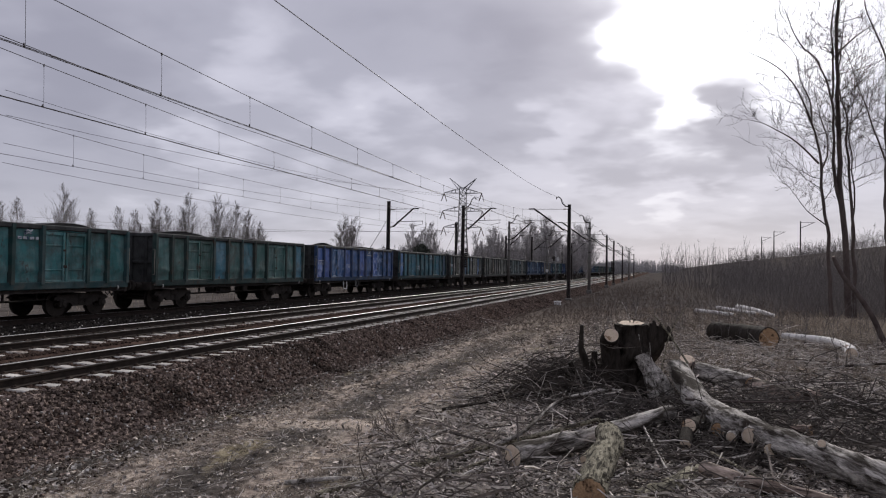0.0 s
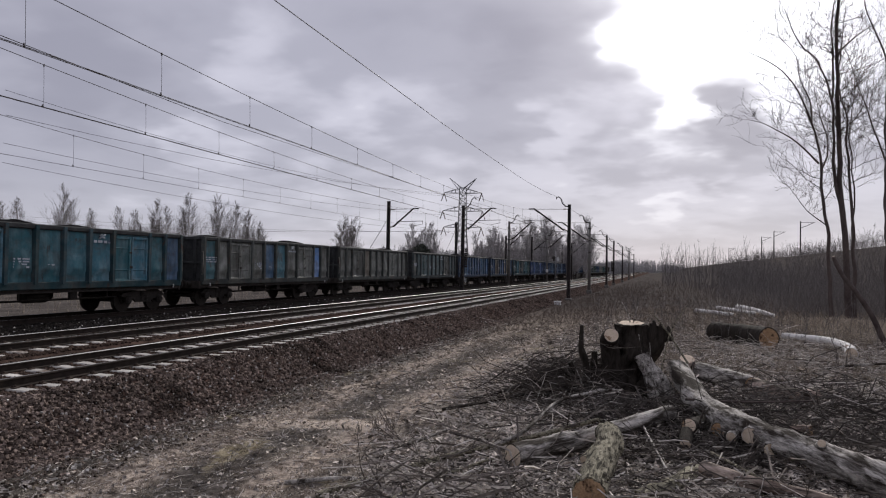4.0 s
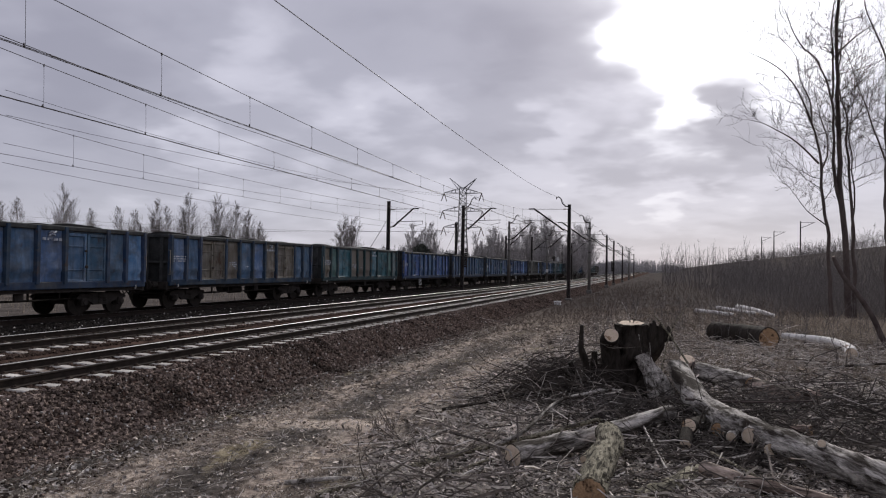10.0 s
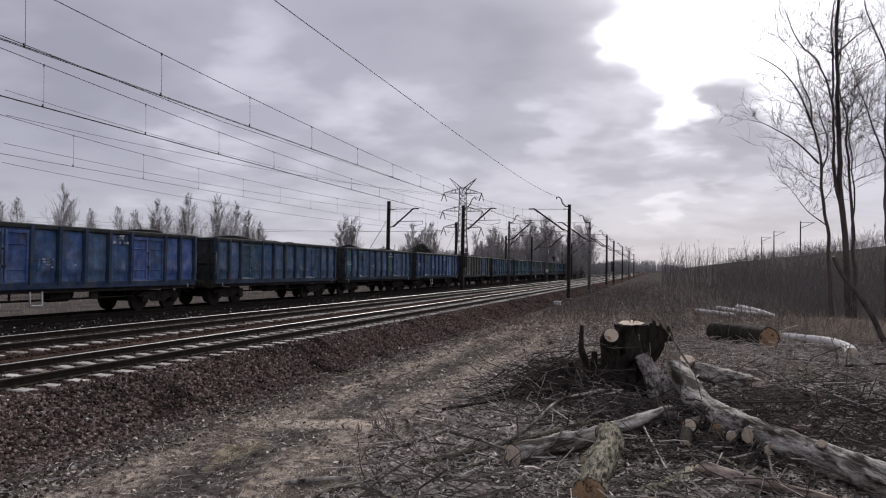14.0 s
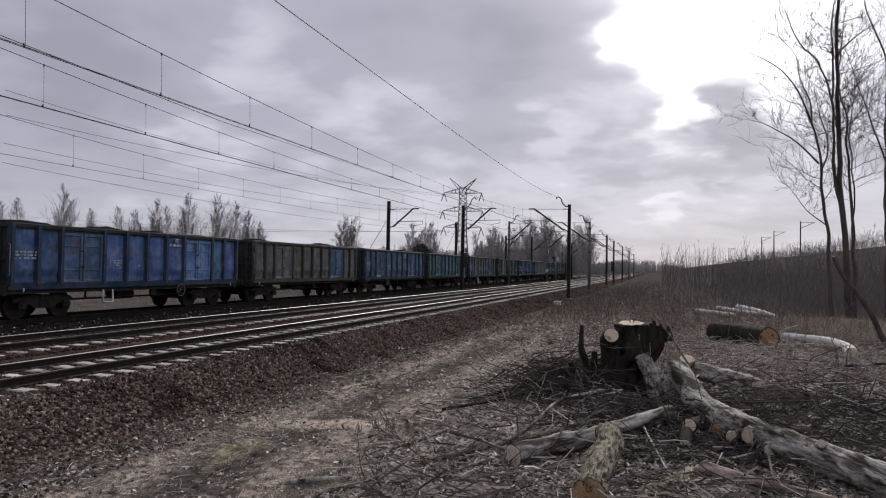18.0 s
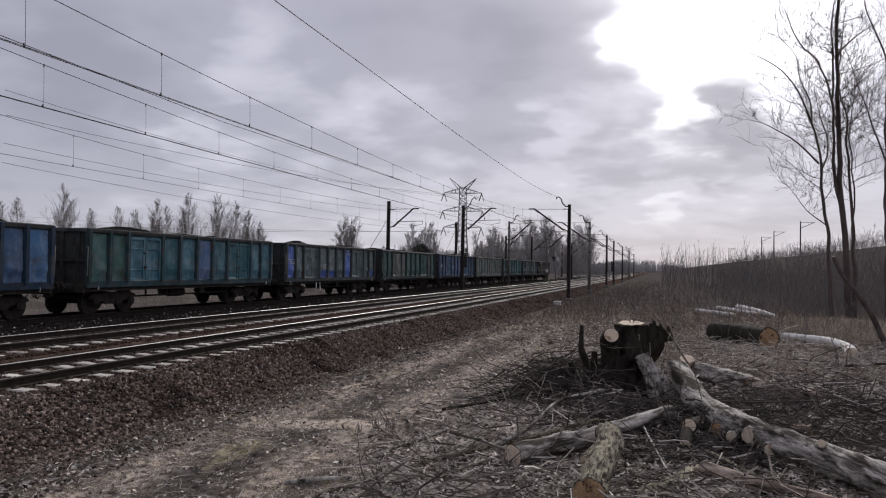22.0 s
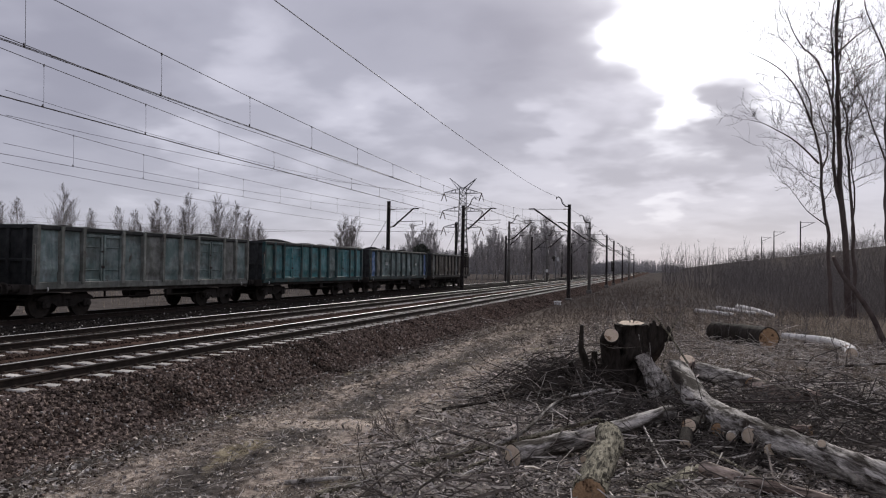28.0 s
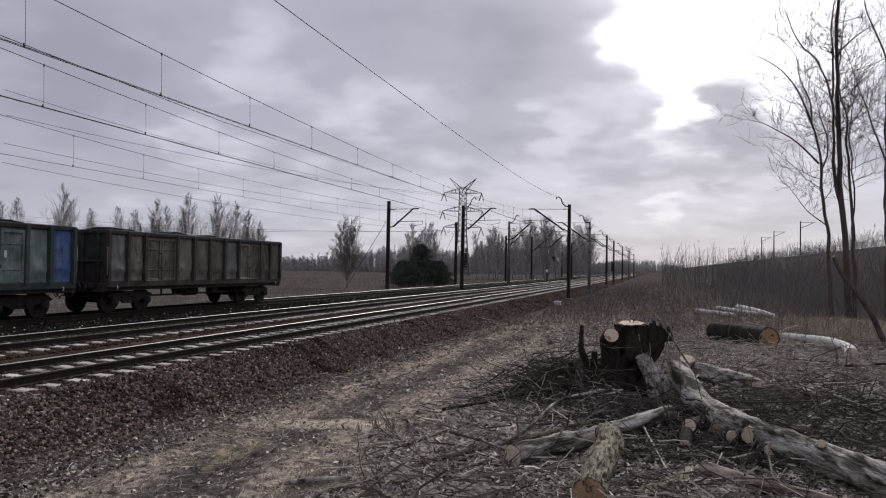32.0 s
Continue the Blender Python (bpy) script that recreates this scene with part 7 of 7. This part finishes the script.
def leaves(name, label, n, area, mat, seed, lo=0.025, hi=0.06):
    r3 = random.Random(seed)
    vs = np.zeros((n, 4, 3))
    for i in range(n):
        x, y = area(r3)
        q, s = r3.uniform(0, 6.28), r3.uniform(lo, hi)
        z = level(x, y) + 0.008 + r3.random() ** 2 * 0.05
        c, d = math.cos(q) * s, math.sin(q) * s
        k = [r3.gauss(0, 0.45) * s for _ in range(4)]
        vs[i] = ((x + c, y + d, z + k[0]), (x - d * 0.6, y + c * 0.6, z + k[1]), (x - c, y - d, z + k[2]), (x + d * 0.6, y - c * 0.6, z + k[3]))
    f = np.arange(n * 4).reshape(-1, 4)
    f = np.concatenate([f[:, [0, 1, 2]], f[:, [0, 2, 3]]])
    return tagged(new(name, np_mesh(name, vs.reshape(-1, 3), f, M[mat])), label, "leaf litter", kind="stuff")


leaves("leaf_litter", "curled dead brown leaves among the twigs", 30000, slash, "leaf", 1, 0.02, 0.08)
leaves("leaf_litter", "sparse dead leaves along the track", 3500, clearing(-8.0, -2.5, 6.0, 28), "leaf", 2, 0.02, 0.045)


def tufts(name, label, n, area, lo, hi, mat, seed, blades=9, spread=0.5, r=0.0028):
    r3 = random.Random(seed)
    tw = Twigs()
    for _ in range(n):
        x, y = area(r3)
        z = level(x, y) - 0.01
        h = r3.uniform(lo, hi)
        for _ in range(blades):
            q = r3.uniform(0, 6.28)
            o = Vector((x + r3.gauss(0, 0.03), y + r3.gauss(0, 0.03), z))
            d = Vector((math.cos(q) * spread * r3.random(), math.sin(q) * spread * r3.random(), 1)).normalized() * h * r3.uniform(0.5, 1.0)
            e = d + Vector((d.x, d.y, -0.25 * h)) * 0.6
            tw.add(tuple(o), tuple(o + d * 0.6), tuple(o + e), r, r * 0.3)
    return tagged(new(name, tw.mesh(name, M[mat])), label, "grass", kind="stuff")


tufts("dry_grass", "short matted dry grass beside the track", 2600, clearing(-8.0, -2.0, 7.0, 45), 0.05, 0.16, "dry_grass", 1, 9, 1.2)
tufts("tall_dry_grass", "pale dry grass between the stumps", 3800, clearing(-1.5, 13.0, 17.0, 46), 0.10, 0.42, "dry_grass", 2, 9, 0.9, 0.007)
tufts("tall_dry_grass", "tall pale dry grass before the tall trees", 1500, clearing(5.0, 12.5, 26.0, 37), 0.25, 0.65, "straw", 16, 9, 0.7, 0.007)
tufts("verge_grass", "thin dry grass on the verge", 2600, clearing(-7.8, 1.0, 24.0, 90), 0.06, 0.18, "weed", 3, 8, 1.2, 0.006)
tufts("weed_tuft", "dark stiff weed tuft on the sand", 5, heap(-4.25, 10.95, 0.22, 0.10), 0.28, 0.42, "stick_dark", 4, 10, 0.35, 0.005)
thicket("dead_weeds", "thin dead weed stalks in the clearing", clearing(-2.5, 8.0, 12.0, 34), 260, 0.3, 1.1, 11, 0.0045)
thicket("young_shoots", "thin bare shoots standing behind the stump", clearing(-3.0, 7.0, 24.0, 46), 220, 0.6, 1.9, 12, 0.0065)
thicket("dead_bush", "small dead bush on the path", heap(-5.15, 7.85, 0.05, 0.05), 3, 0.30, 0.45, 13, 0.004)


# ---- loose ballast stones ----
def stones(name, label, places, smin, smax, mat, seed):
    r3 = np.random.RandomState(seed)
    n = len(places)
    cube = np.array([(x, y, z) for x in (-1, 1) for y in (-1, 1) for z in (-1, 1)], float)
    quads = np.array([(0, 1, 3, 2), (4, 6, 7, 5), (0, 4, 5, 1), (2, 3, 7, 6), (0, 2, 6, 4), (1, 5, 7, 3)])
    v = cube[None] * r3.uniform(0.55, 1.0, (n, 8, 3)) * r3.uniform(0.6, 1.1, (n, 1, 3)) * r3.uniform(smin, smax, (n, 1, 1)) * 0.5
    a = r3.uniform(0, 2 * np.pi, (n, 3))
    for k, (i, j) in enumerate(((0, 1), (1, 2), (0, 2))):
        c, s = np.cos(a[:, k])[:, None], np.sin(a[:, k])[:, None]
        vi, vj = v[:, :, i].copy(), v[:, :, j].copy()
        v[:, :, i], v[:, :, j] = c * vi - s * vj, s * vi + c * vj
    v += np.array(places)[:, None]
    f = (np.arange(n)[:, None, None] * 8 + quads[None]).reshape(-1, 4)
    return tagged(new(name, np_mesh(name, v.reshape(-1, 3), f, M[mat])), label, "ballast", kind="stuff")


def bed_top(u):
    if u < -17.55:
        return -0.16
    if u < -13.4:
        return -0.13
    if u < -9.87:
        return -0.205
    if u < -9.62:
        return -0.205 - 0.05 * (u + 9.87) / 0.25
    return -0.25 - 0.80 * (u + 9.62) / 1.75


def ballast_places(n, u0, u1, y0, y1, seed, lift=0.03):
    r3 = random.Random(seed)
    out = []
    while len(out) < n:
        u, y = r3.uniform(u0, u1), y0 * (y1 / y0) ** r3.random()
        if any(abs(u - axis) < 1.28 and abs((y - first + 0.3) % 0.6 - 0.3) < 0.16 for axis, first in ((-11.254, 2.4), (-15.027, 4.0))):
            continue                                   # the sleepers stay clear of stones
        z = bed_top(u) if u < -9.0 else max(bed_top(u), level(u + bend(y), y) - 0.01)
        out.append((u + bend(y), y, z + r3.uniform(-0.01, lift)))
    return out


stones("ballast_stones", "rust-brown crushed stones on the ballast shoulder", ballast_places(40000, -9.95, -7.9, 5.0, 115, 1), 0.035, 0.078, "ballast_stone", 1)
stones("ballast_stones", "rust-brown crushed stones between the rails", ballast_places(26000, -14.0, -9.9, 6.0, 60, 2, 0.015), 0.04, 0.075, "track_stone", 2)
stones("ballast_stones", "dark crushed stones of the second track", ballast_places(12000, -17.3, -14.0, 9.0, 60, 8, 0.015), 0.04, 0.075, "track_stone", 8)
stones("ballast_stones", "stray ballast stones on the verge", ballast_places(4200, -8.3, -6.9, 5.0, 40, 3, 0.02), 0.025, 0.065, "ballast_stone", 3)
stones("pale_stones", "pale stones scattered among the brown ballast", ballast_places(1300, -9.8, -7.0, 5.0, 36, 4, 0.035), 0.025, 0.06, "chip", 4)
stones("pale_stones", "pale grit on the sandy track", [(x, y, level(x, y) + 0.006) for x, y in [(random.Random(k).uniform(-7.6, -3.2), 6.2 * (4.5 ** random.Random(k + 9000).random())) for k in range(1800)]], 0.012, 0.03, "chip", 5)
stones("ballast_stones", "sooty stones of the goods track's ballast", ballast_places(12000, -20.0, -17.6, 12.0, 60, 6, 0.03), 0.04, 0.09, "sooty_stone", 6)
stones("pale_stones", "pale specks on the sooty ballast", ballast_places(260, -20.0, -17.6, 12.0, 50, 7, 0.05), 0.04, 0.08, "chip", 7)
tufts("matted_weeds", "grey matted weeds at the foot of the ballast", 1500, clearing(-8.3, -6.0, 5.5, 30), 0.04, 0.12, "weed", 14, 8, 1.4, 0.003)
tufts("matted_weeds", "tufts of grey weeds between the wheel ruts", 700, clearing(-5.6, -3.0, 6.0, 26), 0.03, 0.10, "weed", 15, 8, 1.4, 0.003)


motions()
